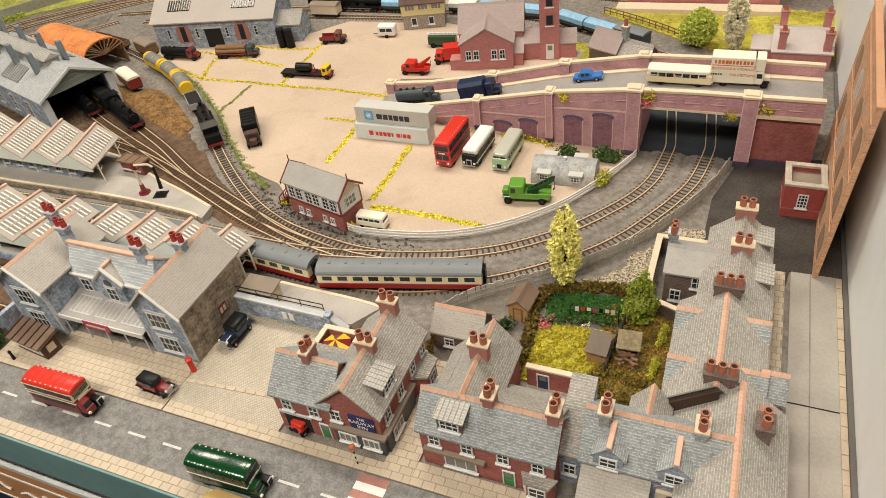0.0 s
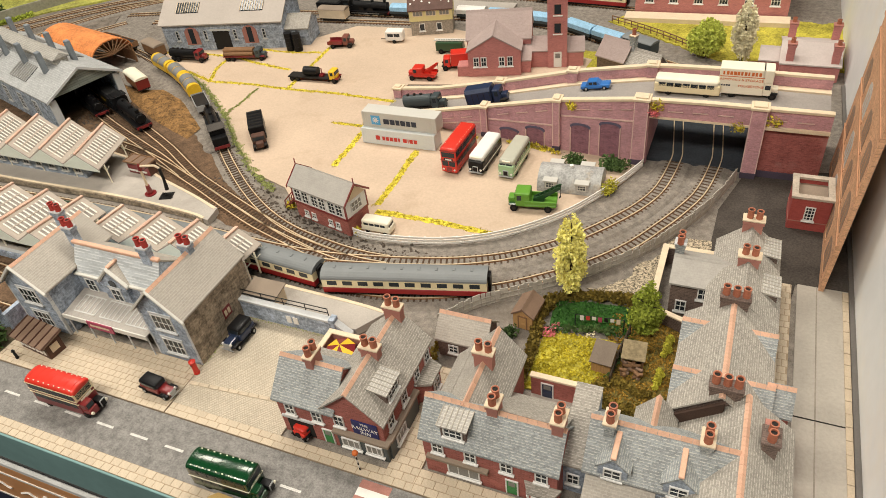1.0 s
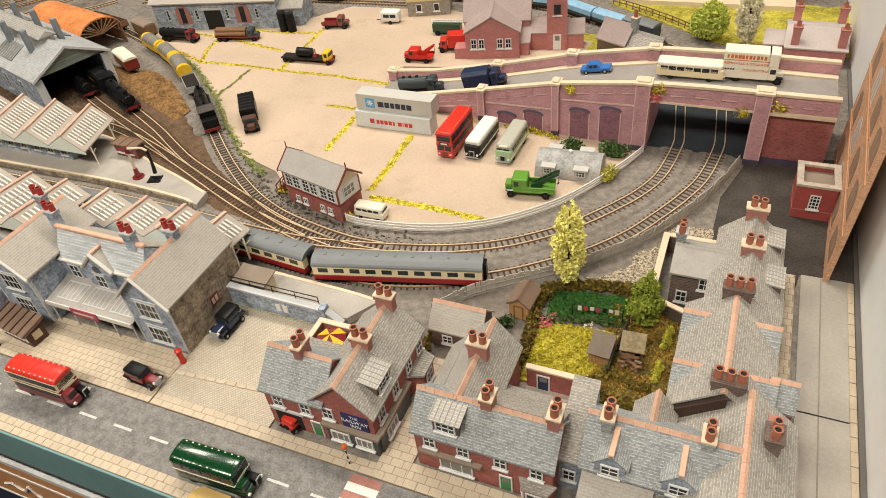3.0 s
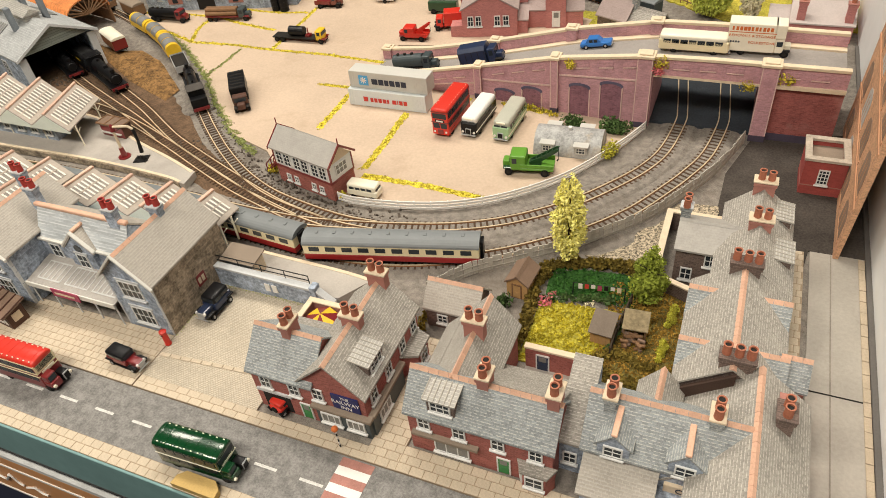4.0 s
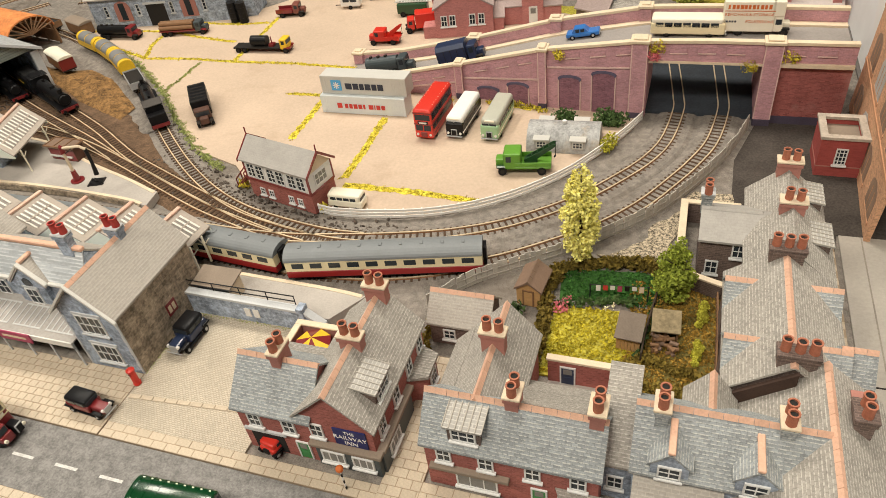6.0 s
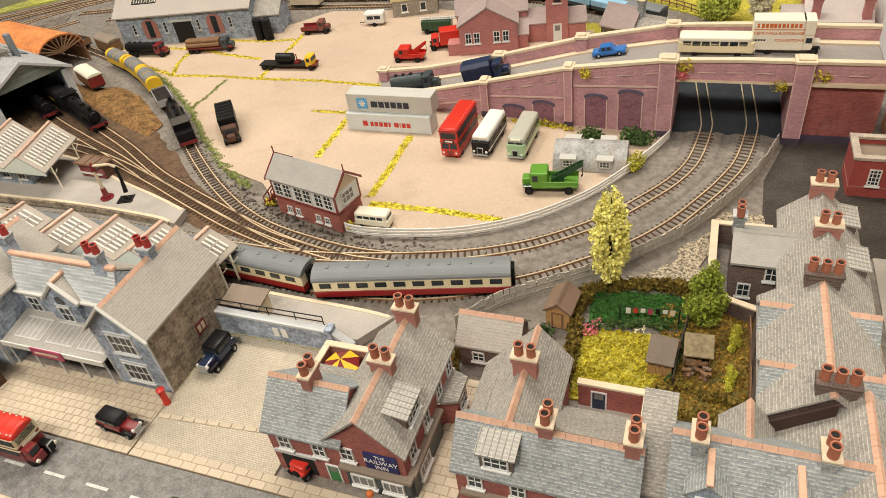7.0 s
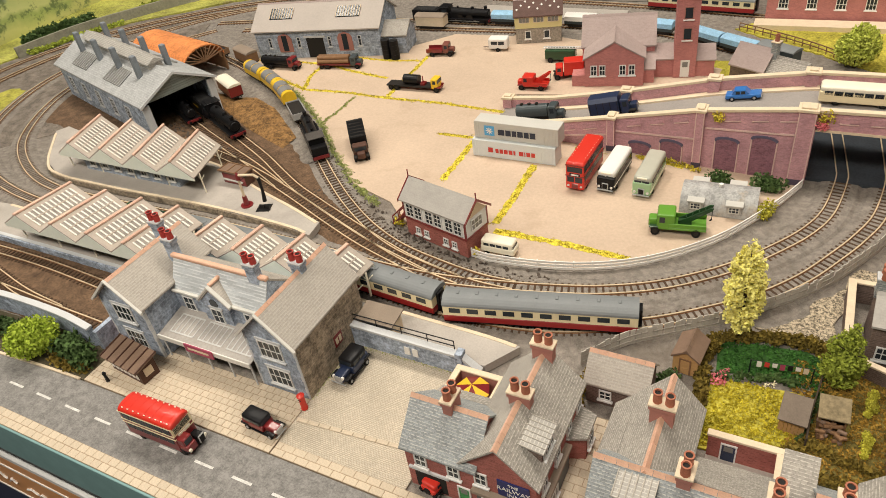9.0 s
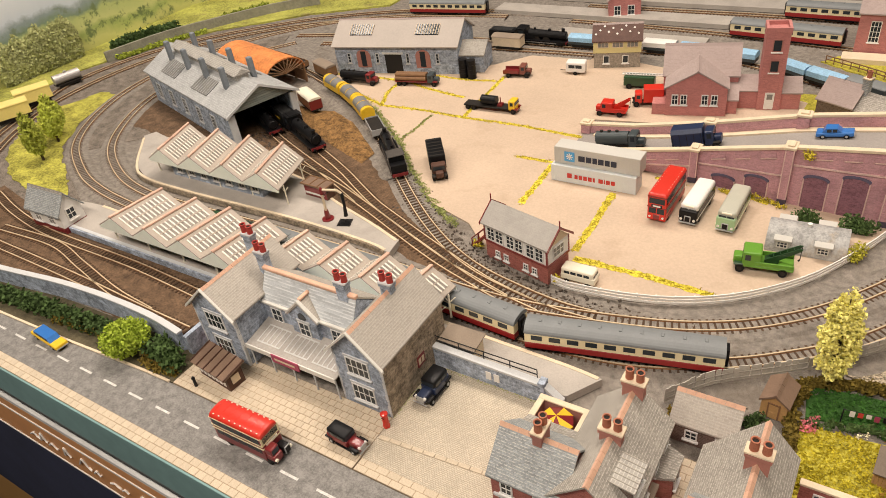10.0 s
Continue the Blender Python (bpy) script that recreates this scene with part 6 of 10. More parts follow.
def double_decker(label, x, y, z, rz, body, band, roof, group="buses", old=True):
    th = thing("double_decker_bus", label, "bus", x, y, z, rz, group)
    bm = B()
    box(bm, -4.0, 2.9 if old else 4.0, -1.2, 1.2, 0.45, 3.95 if old else 4.2, 0.1, 2)
    part("body", bm, body, th, smooth=False)
    if old:
        bm = B()
        box(bm, 2.85, 3.95, -1.15, 0.0, 0.5, 1.55, 0.14, 2), box(bm, 2.85, 3.75, -1.12, -0.04, 1.5, 2.5, 0.16, 3)
        part("cab", bm, body, th)
        bm = B()
        box(bm, 2.9, 4.0, 0.14, 0.98, 0.6, 1.6, 0.16, 3)
        part("bonnet", bm, BLACK, th, "black bonnet")
        bm = B()
        box(bm, 3.98, 4.1, 0.2, 0.92, 0.55, 1.62, 0.05)
        rad = part("radiator", bm, GREY_STEEL, th, "bright radiator shell")
        bm = B()
        box(bm, 4.1, 4.13, 0.29, 0.83, 0.62, 1.48)
        part("grille", bm, BLACK, rad)
        for s in (-1, 1):
            bm = B()
            box(bm, 2.7, 4.05, s * 1.02 - 0.2, s * 1.02 + 0.2, 0.72, 0.92, 0.09, 2)
            part("mudguard", bm, BLACK, th)
            bm = B()
            rod(bm, (3.95, s * 0.98, 1.08), (4.16, s * 0.98, 1.08), 0.17, n=12)
            part("headlight", bm, CREAM_PALE, th)
        bm = B()
        box(bm, 2.82, 2.86, 0.1, 1.1, 1.7, 2.3)
        part("bulkhead_pane", bm, GLASS, th)
        bm = B()
        box(bm, 2.92, 2.97, -0.75, 0.75, 2.42, 2.75, 0.02)
        part("destination_blind", bm, CREAM_PALE, th)
        end_pane(th, 3.75, -1.0, -0.16, 1.66, 2.34)
    else:
        end_pane(th, 4.0, -1.0, -0.06, 1.5, 2.3), end_pane(th, 4.0, 0.06, 1.0, 1.5, 2.3)
        bm = B()
        box(bm, 3.98, 4.06, -0.42, 0.42, 0.6, 1.3, 0.03)
        part("radiator", bm, RED_DARK, th)
        for s in (-1, 1):
            bm = B()
            rod(bm, (3.96, s * 0.85, 0.95), (4.08, s * 0.85, 0.95), 0.16, n=12)
            part("headlight", bm, WHITE, th)
            bm = B()
            box(bm, 1.9, 3.3, s * 1.2 - 0.04, s * 1.2 + 0.04, 0.9, 1.02, 0.03)
            part("wheel_arch", bm, RED_DARK, th)
        bm = B()
        box(bm, 3.99, 4.04, -0.7, 0.7, 2.42, 2.85, 0.02)
        part("destination_blind", bm, BLACK, th)
        bm = B()
        box(bm, 4.04, 4.06, -0.5, 0.5, 2.52, 2.75)
        part("blind_bar", bm, WHITE, th)
    bm = B()
    if old:
        arc = [1.23 * math.cos(math.pi * k / 14) for k in range(15)]
        domed = [(y, 3.86 + 0.7 * max(0.0, 1 - abs(y / 1.23) ** 2.4) ** (1 / 2.4)) for y in arc]
        solid(bm, domed, "x", -4.05, 2.95)
        ends = [e for e in bm.edges if abs(e.verts[0].co.x - e.verts[1].co.x) < 1e-4 and max(v.co.z for v in e.verts) > 4.0]
        bmesh.ops.bevel(bm, geom=ends, offset=0.22, segments=4, affect="EDGES", profile=0.5)
    else:
        box(bm, -4.05, 4.05, -1.22, 1.22, 3.95, 4.5, 0.32, 4)
    part("roof", bm, roof, th, smooth=True)
    xe = 2.9 if old else 4.0
    for zz in ((2.28, 2.78, 3.86) if band is CREAM_PAINT else (2.35,) if body is GREEN_BUS else (2.35, 3.9)):
        bm = B()
        box(bm, -4.02, xe + 0.02, -1.24, 1.24, zz, zz + 0.15)
        part("band", bm, band, th)
    if old:
        for k in range(7):
            bm = B()
            xr = -3.55 + k * 1.0
            solid(bm, [(y * 1.006, zz + 0.025) for y, zz in domed], "x", xr - 0.035, xr + 0.035)
            part("roof_rib", bm, roof, th)
    if band is CREAM_PAINT:
        bm = B()
        box(bm, xe - 0.05, xe + 0.03, -1.21, 1.21, 2.9, 3.92)
        part("window_band", bm, band, th, "cream front window surround")
    panes(th, -3.6, xe - 0.3, 6, 1.22, 1.6, 2.32)
    panes(th, -3.7, xe - 0.2, 6, 1.22, 3.0, 3.86)
    for x_ in (-4.03, xe + 0.01):
        end_pane(th, x_, -1.0, 1.0, 3.0, 3.8)
    end_pane(th, -4.03, -0.4, 0.9, 1.5, 2.3)
    # ivory studs along the roof edges, put in as the glints seen there
    vent = B()
    box(vent, -0.09, 0.09, -0.05, 0.05, 0, 0.09, 0.02)
    vent = mesh_of("roof_vent", vent, CREAM_PALE)
    for k in range(9):
        for s in (-1, 1):
            ob = part("roof_vent", vent, CREAM_PALE, th)
            ob.location = ((-3.4 + k * 0.73) * U, s * 0.92 * U, (4.39 if old else 4.41) * U)
    for wx in (-2.4, 3.0 if old else 2.6):
        for s in (-1, 1):
            wheel(th, wx, s * 1.0)
    return th


def single_decker(label, x, y, z, rz, body, roof, trim, length=8.2, group="buses"):
    th = thing("coach", label, "coach", x, y, z, rz, group)
    h = length / 2
    bm = B()
    box(bm, -h, h, -1.15, 1.15, 0.4, 2.2, 0.25, 3)
    part("body", bm, body, th)
    bm = B()
    box(bm, -h + 0.05, h - 0.25, -1.1, 1.1, 1.9, 2.95, 0.38, 4)
    part("roof", bm, roof, th, smooth=True)
    bm = B()
    box(bm, -h + 0.2, h - 0.1, -1.17, 1.17, 0.95, 1.15)
    part("waistband", bm, trim, th)
    panes(th, -h + 0.5, h - 0.7, 7, 1.13, 1.6, 2.25)
    end_pane(th, h - 0.14, -0.9, -0.05, 1.6, 2.4), end_pane(th, h - 0.14, 0.05, 0.9, 1.6, 2.4)
    end_pane(th, -h + 0.02, -0.7, 0.7, 1.7, 2.3)
    bm = B()
    box(bm, h - 0.05, h + 0.12, -0.4, 0.4, 0.6, 1.45, 0.05)
    part("grille", bm, GREY_STEEL, th)
    bm = B()
    box(bm, h + 0.12, h + 0.14, -0.3, 0.3, 0.68, 1.36)
    part("grille_mesh", bm, BLACK, th)
    bm = B()
    box(bm, h + 0.02, h + 0.2, -1.05, 1.05, 0.42, 0.56, 0.04)
    part("bumper", bm, GREY_STEEL, th)
    bm = B()
    box(bm, h - 0.45, h - 0.2, -0.6, 0.6, 2.55, 2.8, 0.05)
    part("destination_blind", bm, CREAM_PALE, th)
    for s in (-1, 1):
        bm = B()
        box(bm, h * 0.6 - 0.65, h * 0.6 + 0.65, s * 1.14 - 0.06, s * 1.14 + 0.06, 0.82, 0.95, 0.04)
        part("mudguard", bm, body, th)
    for s in (-1, 1):
        bm = B()
        rod(bm, (h - 0.02, s * 0.8, 0.9), (h + 0.1, s * 0.8, 0.9), 0.17, n=10)
        part("headlight", bm, WHITE, th)
    for wx in (-h * 0.55, h * 0.6):
        for s in (-1, 1):
            wheel(th, wx, s * 0.95, 0.42)
    return th


def lorry(label, x, y, z, rz, cab, chassis=STEEL_DARK, length=6.6, load="box", load_mat=BLACK, group="lorries", bonnet=True):
    th = thing("lorry", label, "lorry", x, y, z, rz, group)
    h = length / 2
    bm = B()
    box(bm, -h, h - 0.2, -0.55, 0.55, 0.5, 0.75)
    part("chassis", bm, chassis, th)
    cx = h - (1.9 if bonnet else 1.5)
    bm = B()
    box(bm, cx - (0.9 if load == "crane" else 0.2), cx + 1.0, -1.0, 1.0, 0.6, 2.3, 0.18, 2)
    if bonnet:
        box(bm, cx + 0.9, h, -0.55, 0.55, 0.6, 1.5, 0.16, 2)
    part("cab", bm, cab, th)
    end_pane(th, cx + 1.0, -0.85, 0.85, 1.5, 2.1)
    panes(th, cx + 0.1, cx + 0.8, 1, 1.0, 1.45, 2.05)
    for s in (-1, 1):
        bm = B()
        box(bm, h - 1.1, h - 0.1, s * 0.55 - 0.25 + (0.25 * s), s * 0.55 + 0.25 + (0.25 * s), 0.75, 1.0, 0.08)
        part("mudguard", bm, chassis, th)
    if load == "box":
        bm = B()
        box(bm, -h, cx - 0.35, -1.15, 1.15, 0.8, 3.1, 0.08)
        part("box_body", bm, load_mat, th)
        if load_mat is BLACK:
            for k in range(6):
                bm = B()
                xx = -h + 0.4 + k * (cx - 1.1 + h) / 5
                box(bm, xx, xx + 0.22, -1.0, 1.0, 3.1, 3.16, 0.02)
                part("roof_slat", bm, STEEL_DARK, th)
    elif load == "tank":
        bm = B()
        rod(bm, (-h, 0, 1.55), (cx - 0.3, 0, 1.55), 0.85, n=20)
        part("tank", bm, load_mat, th, smooth=False)
        for k in range(3):
            bm = B()
            rod(bm, (-h + 0.8 + k * 1.1, 0, 2.3), (-h + 0.8 + k * 1.1, 0, 2.55), 0.25, n=10)
            part("filler_cap", bm, chassis, th)
    elif load == "canvas":
        bm = B()
        solid(bm, [(-1.15, 0.8), (1.15, 0.8), (1.15, 2.3), (0.8, 2.75), (-0.8, 2.75), (-1.15, 2.3)], "x", -h, cx - 0.35)
        part("canvas_tilt", bm, load_mat, th)
        for k in range(5):
            bm = B()
            xx = -h + 0.15 + (cx - 0.5 + h) * k / 4.2
            box(bm, xx, xx + 0.06, -1.18, 1.18, 0.85, 2.3)
            part("hoop", bm, chassis, th)
    elif load == "pipes":
        bm = B()
        box(bm, -h, cx - 0.3, -1.1, 1.1, 0.85, 1.0)
        part("bed", bm, load_mat, th)
        for yy, zz in ((-0.7, 1.4), (0, 1.4), (0.7, 1.4), (-0.35, 2.0), (0.35, 2.0)):
            bm = B()
            rod(bm, (-h + 0.1, yy, zz), (cx - 0.5, yy, zz), 0.37, n=12)
            part("log", bm, WOOD, th)
    elif load == "drum":
        bm = B()
        box(bm, -h, cx - 0.3, -1.0, 1.0, 0.7, 0.9)
        part("bed", bm, load_mat, th)
        bm = B()
        rod(bm, (-1.9, 0, 1.75), (0.9, 0, 1.75), 0.8, n=18)
        part("boiler_load", bm, BLACK, th, "black boiler load")
        bm = B()
        rod(bm, (1.6, 0, 0.9), (1.6, 0, 2.4), 0.1), box(bm, 1.2, 2.0, -0.5, 0.5, 0.9, 1.3)
        part("winch", bm, chassis, th)
    elif load == "flat":
        bm = B()
        box(bm, -h, cx - 0.3, -1.05, 1.05, 0.8, 1.0), box(bm, -h, cx - 0.3, -1.05, -0.95, 1.0, 1.5), box(bm, -h, cx - 0.3, 0.95, 1.05, 1.0, 1.5)
        part("dropside_bed", bm, load_mat, th)
    elif load == "crane":
        bm = B()
        box(bm, -h, cx - 0.25, -1.05, 1.05, 0.7, 0.95, 0.04)
        part("bed", bm, load_mat, th)
        for s in (-1, 1):
            bm = B()
            box(bm, -h, cx - 0.25, s * 0.99 - 0.06, s * 0.99 + 0.06, 0.96, 1.4, 0.03)
            part("side_board", bm, load_mat, th)
        bm = B()
        box(bm, -1.5, -0.1, -0.3, 0.3, 0.95, 1.35, 0.05)
        for s in (-1, 1):
            solid(bm, [(-0.1, 1.3), (-1.3, 1.3), (-h - 0.45, 2.72), (-h - 0.55, 2.95), (-h - 0.2, 2.95)], "y", s * 0.3 - 0.06, s * 0.3 + 0.06)
        for q in range(4):
            rod(bm, (-0.9 - 0.62 * q, -0.3, 1.75 + 0.32 * q), (-0.9 - 0.62 * q, 0.3, 1.75 + 0.32 * q), 0.06, n=6)
        part("jib", bm, GREEN_LOCO if load_mat is GREEN_CRANE else load_mat, th, "recovery crane jib")
        bm = B()
        rod(bm, (-h - 0.45, -0.3, 2.85), (-h - 0.45, 0.3, 2.85), 0.05, n=6), rod(bm, (-h - 0.45, 0, 2.85), (-h - 0.45, 0, 1.6), 0.04, n=5), rod(bm, (-h - 0.45, 0, 1.6), (-h - 0.3, 0, 1.4), 0.09, n=6)
        part("cable", bm, BLACK_IRON, th)
    for wx in ((-h + 1.0, h - 0.75) if length < 8 else (-h + 0.8, -h + 1.9, h - 0.8)):
        for s in (-1, 1):
            wheel(th, wx, s * 0.9, 0.46)
    return th


def car(label, x, y, z, rz, body, roof, length=4.2, vintage=False, group="cars"):
    th = thing("car", label, "car", x, y, z, rz, group)
    h = length / 2
    if vintage:
        bm = B()
        box(bm, -h + 0.3, 0.7, -0.75, 0.75, 0.45, 1.2, 0.15, 2), box(bm, 0.5, h - 0.1, -0.45, 0.45, 0.45, 1.15, 0.15, 2)
        part("body", bm, body, th)
        bm = B()
        box(bm, -h + 0.4, 0.65, -0.72, 0.72, 1.15, 1.85, 0.22, 3)
        part("roof", bm, roof, th, smooth=True)
        bm = B()
        rod(bm, (-h + 0.22, 0, 0.9), (-h + 0.34, 0, 0.9), 0.36, n=14)
        part("spare_wheel", bm, RUBBER, th)
        bm = B()
        box(bm, h - 0.02, h + 0.06, -0.7, 0.7, 0.42, 0.52, 0.02)
        part("bumper", bm, GREY_STEEL, th)
        for s in (-1, 1):
            bm = B()
            box(bm, h - 1.2, h - 0.15, s * 0.68 - 0.17, s * 0.68 + 0.17, 0.68, 0.86, 0.08, 2), box(bm, -h + 0.15, -h + 1.1, s * 0.72 - 0.15, s * 0.72 + 0.15, 0.65, 0.85, 0.08, 2), box(bm, -0.8, h - 0.9, s * 0.75 - 0.12, s * 0.75 + 0.12, 0.38, 0.45)
            part("mudguard", bm, BLACK, th)
            bm = B()
            rod(bm, (h - 0.25, s * 0.42, 1.0), (h - 0.05, s * 0.42, 1.0), 0.14, n=10)
            part("headlight", bm, WHITE, th)
        bm = B()
        box(bm, h - 0.12, h - 0.04, -0.36, 0.36, 0.5, 1.12, 0.02)
        part("radiator", bm, GREY_STEEL, th)
        panes(th, -h + 0.7, 0.5, 2, 0.735, 1.25, 1.6)
        end_pane(th, 0.66, -0.6, 0.6, 1.25, 1.65)
    else:
        bm = B()
        box(bm, -h, h, -0.8, 0.8, 0.3, 0.85, 0.16, 2)
        part("body", bm, body, th)
        bm = B()
        solid(bm, [(-h + 0.7, 0.83), (h - 1.3, 0.83), (h - 1.8, 1.38), (-h + 1.1, 1.38)], "y", -0.68, 0.68)
        part("roof", bm, roof, th)
        panes(th, -h + 1.2, h - 1.75, 2, 0.69, 0.9, 1.28)
        bm = B()
        box(bm, h - 0.03, h + 0.05, -0.75, 0.75, 0.35, 0.48), box(bm, -h - 0.05, -h + 0.03, -0.75, 0.75, 0.35, 0.48)
        part("bumper", bm, GREY_STEEL, th)
    for wx in (-h * 0.62, h * 0.62):
        for s in (-1, 1):
            wheel(th, wx, s * 0.7, 0.33, 0.2, GREY_STEEL)
    return th


double_decker("red double-decker bus parked in the yard", -20.0, 95.0, 0.06, -92, RED, RED_DARK, RED, old=False).scale = (0.94, 0.98, 0.96)
STREET_BUS = double_decker("red double-decker bus with cream bands and red roof on the street", -43.0, 41.9, 0.05, 1, RED_DARK, CREAM_PAINT, RED)
GREEN_ONE = double_decker("dark green half-cab bus on the street", -20.5, 39.4, 0.05, 2, GREEN_BUS, CREAM_PALE, GREEN_BUS)
STREET_BUS.scale = (0.96, 0.97, 0.88)
GREEN_ONE.scale = (0.93, 0.95, 0.72)
single_decker("black and white coach parked in the yard", -16.3, 95.7, 0.06, -93, BLACK, WHITE, WHITE, 7.3)
single_decker("pale green coach parked in the yard", -11.9, 95.7, 0.06, -92, GREEN_PALE, COACH_BEIGE, CREAM_PALE, 7.3)
single_decker("cream coach on the road bridge", 9.2, 106.4, 8.1, 0.5, CREAM_PAINT, CREAM_PALE, CREAM_PAINT, 8.4).scale = (1, 1, 0.78)

def ramped(th, x, y, rz=0.0):
    """Stands a vehicle on the ramp's slope."""
    sl = (along(RAMP, x + 2) - along(RAMP, x - 2)) / 4
    th.matrix_basis = at(x, y, along(RAMP, x), 0) @ pose(0, 0, 0, 0, -math.degrees(math.atan(sl)), rz)
    return th


# pantechnicon on the bridge
pv = thing("removal_van", "cream removal van with orange lettering on the road bridge", "van", 16.6, 107.2, 8.1, 1, "lorries")
pv.scale = (1.0, 1, 0.87)
bm = B()
box(bm, -3.6, 1.9, -1.2, 1.2, 0.6, 4.7, 0.12, 2), box(bm, 1.5, 2.9, -1.2, 1.2, 2.7, 4.7, 0.12, 2)
part("box_body", bm, CREAM_PALE, pv)
bm = B()
box(bm, 1.9, 2.9, -1.1, 1.1, 0.6, 2.7, 0.1, 2), box(bm, 2.8, 3.7, -0.55, 0.55, 0.6, 1.6, 0.15, 2)
part("cab", bm, CREAM_PALE, pv)
panes(pv, 2.0, 2.8, 1, 1.11, 1.6, 2.3)
for s in (-1, 1):
    bm = B()
    box(bm, 2.7, 3.7, s * 0.85 - 0.25, s * 0.85 + 0.25, 0.8, 1.05, 0.08)
    part("mudguard", bm, BLACK, pv)
for wx in (-1.8, 3.1):
    for s in (-1, 1):
        wheel(pv, wx, s * 0.95)
for k, w in enumerate((0.3, 0.42, 0.42, 0.5, 0.42, 0.36, 0.42, 0.3, 0.42, 0.36, 0.42)):
    bm = B()
    box(bm, -3.2 + k * 0.43, -3.2 + k * 0.43 + w * 0.75, -1.225, -1.195, 3.7, 4.25)
    part("name_bar", bm, INK_ORANGE, pv)
lettering("REMOVALS & STORAGE", 0.5, INK_ORANGE, pv, at(-0.85, -1.215, 2.95, 0, 90))
for k in range(4):
    bm = B()
    box(bm, -3.25 + k * 0.3, -3.05 + k * 0.3, -1.225, -1.195, 1.9, 2.15)
    part("name_bar", bm, INK_DARK, pv)
lettering("FOLKESTONE", 0.5, INK_ORANGE, pv, at(0.35, -1.215, 2.0, 0, 90))
bm = B()
box(bm, -3.5, 1.85, -1.225, -1.195, 3.4, 3.5)
part("line_bar", bm, INK_ORANGE, pv)

lorry("black box lorry with maroon cab on the yard", -54.3, 93.6, 0.06, -52, KIOSK_BROWN, STEEL_DARK, 7.6, "box", BLACK).scale = (1.1, 1.08, 1.0)
lorry("yellow-cabbed lorry carrying a black boiler", -56.0, 114.4, 0.06, 3, YELLOW, RED_DARK, 10.2, "drum", STEEL_DARK, bonnet=False)
lorry("maroon lorry loaded with brown logs", -75.2, 120.0, 0.06, 12, GREY_LORRY, RED_DARK, 8.8, "pipes", RED_DARK)
lorry("dark tank lorry with maroon cab", -87.2, 117.4, 0.06, 4, RED_DARK, STEEL_DARK, 8.2, "tank", BLACK)
lorry("small brown dropside lorry", -58.2, 128.6, 0.06, 12, mat("brown_paint", (0.2, 0.07, 0.05), 0.5, var=0.15, bump=0.0), STEEL_DARK, 5.2, "flat", RED_DARK)
CLIMB = lorry("navy canvas-backed lorry climbing the ramp", 0, 0, 0, 0, BLUE_DARK, STEEL_DARK, 6.4, "canvas", BLUE_DARK)
FOOT = lorry("grey tank lorry at the foot of the ramp", 0, 0, 0, 0, GREY_LORRY, STEEL_DARK, 6.8, "tank", GREY_LORRY)
lorry("red breakdown truck by the ramp wall", -36.2, 118.6, 0.06, 186, RED, RED_DARK, 5.0, "crane", RED)
lorry("apple green breakdown crane lorry", -6.6, 86.8, 0.06, 189, GREEN_CRANE, GREEN_LOCO, 6.0, "crane", GREEN_CRANE).scale = (1.04, 1.15, 1.2)
lorry("red fire engine lorry beside the fire station", -32.0, 123.6, 0.06, 200, RED, STEEL_DARK, 5.0, "box", RED, bonnet=False)
SALOON = car("small blue saloon car on the ramp", 0, 0, 0, 0, BLUE, BLUE)
car("maroon vintage car with black roof on the forecourt", -34.8, 46.0, 0.2, -4, RED_DARK, BLACK, 4.4, True)
car("dark blue vintage car beside the station wall", -30.8, 54.9, 0.14, 268, BLUE_DARK, BLACK, 4.3, True).scale = (1.0, 1.2, 1.25)
car("yellow and blue saloon car on the street", -77.6, 42.0, 0.05, -4, YELLOW, BLUE, 6.0)
car("bright red vintage car half inside the inn archway", -17.0, 46.75, 0.2, 78, RED, RED, 3.0, True).scale = (1.1, 1.0, 0.8)
for vehicle, x, y, rz in ((SALOON, -3.3, 107.9, 2), (CLIMB, -19.3, 106.9, 4), (FOOT, -30.2, 106.8, 3)):
    ramped(vehicle, x, y, rz)
CLIMB.scale = (1.0, 1.1, 1.2)
FOOT.scale = (1.05, 1.05, 1.2)

vw = thing("camper_van", "cream camper van parked by the signal box", "van", -24.4, 77.0, 0.06, 0)
bm = B()
box(bm, -2.1, 2.1, -0.85, 0.85, 0.3, 1.25, 0.22, 3)
part("body", bm, CREAM_PALE, vw)
bm = B()
box(bm, -2.05, 1.95, -0.82, 0.82, 1.0, 1.95, 0.3, 4)
part("roof", bm, CREAM_PALE, vw, smooth=True)
panes(vw, -1.7, 1.5, 4, 0.825, 1.25, 1.6)
end_pane(vw, 1.94, -0.65, 0.65, 1.2, 1.6)
for wx in (-1.3, 1.3):
    for s in (-1, 1):
        wheel(vw, wx, s * 0.72, 0.33, 0.2)

cv = thing("caravan", "white caravan on the far side of the yard", "caravan", -48.2, 132.6, 0.06, 8)
bm = B()
box(bm, -1.8, 1.8, -1.0, 1.0, 0.4, 2.4, 0.3, 3)
part("body", bm, WHITE, cv)
bm = B()
rod(bm, (-1.8, 0, 0.5), (-3.0, 0, 0.5), 0.08)
part("tow_bar", bm, BLACK_IRON, cv)
panes(cv, -1.3, 1.3, 2, 1.0, 1.3, 1.9)
for s in (-1, 1):
    wheel(cv, 0, s * 0.95, 0.35)

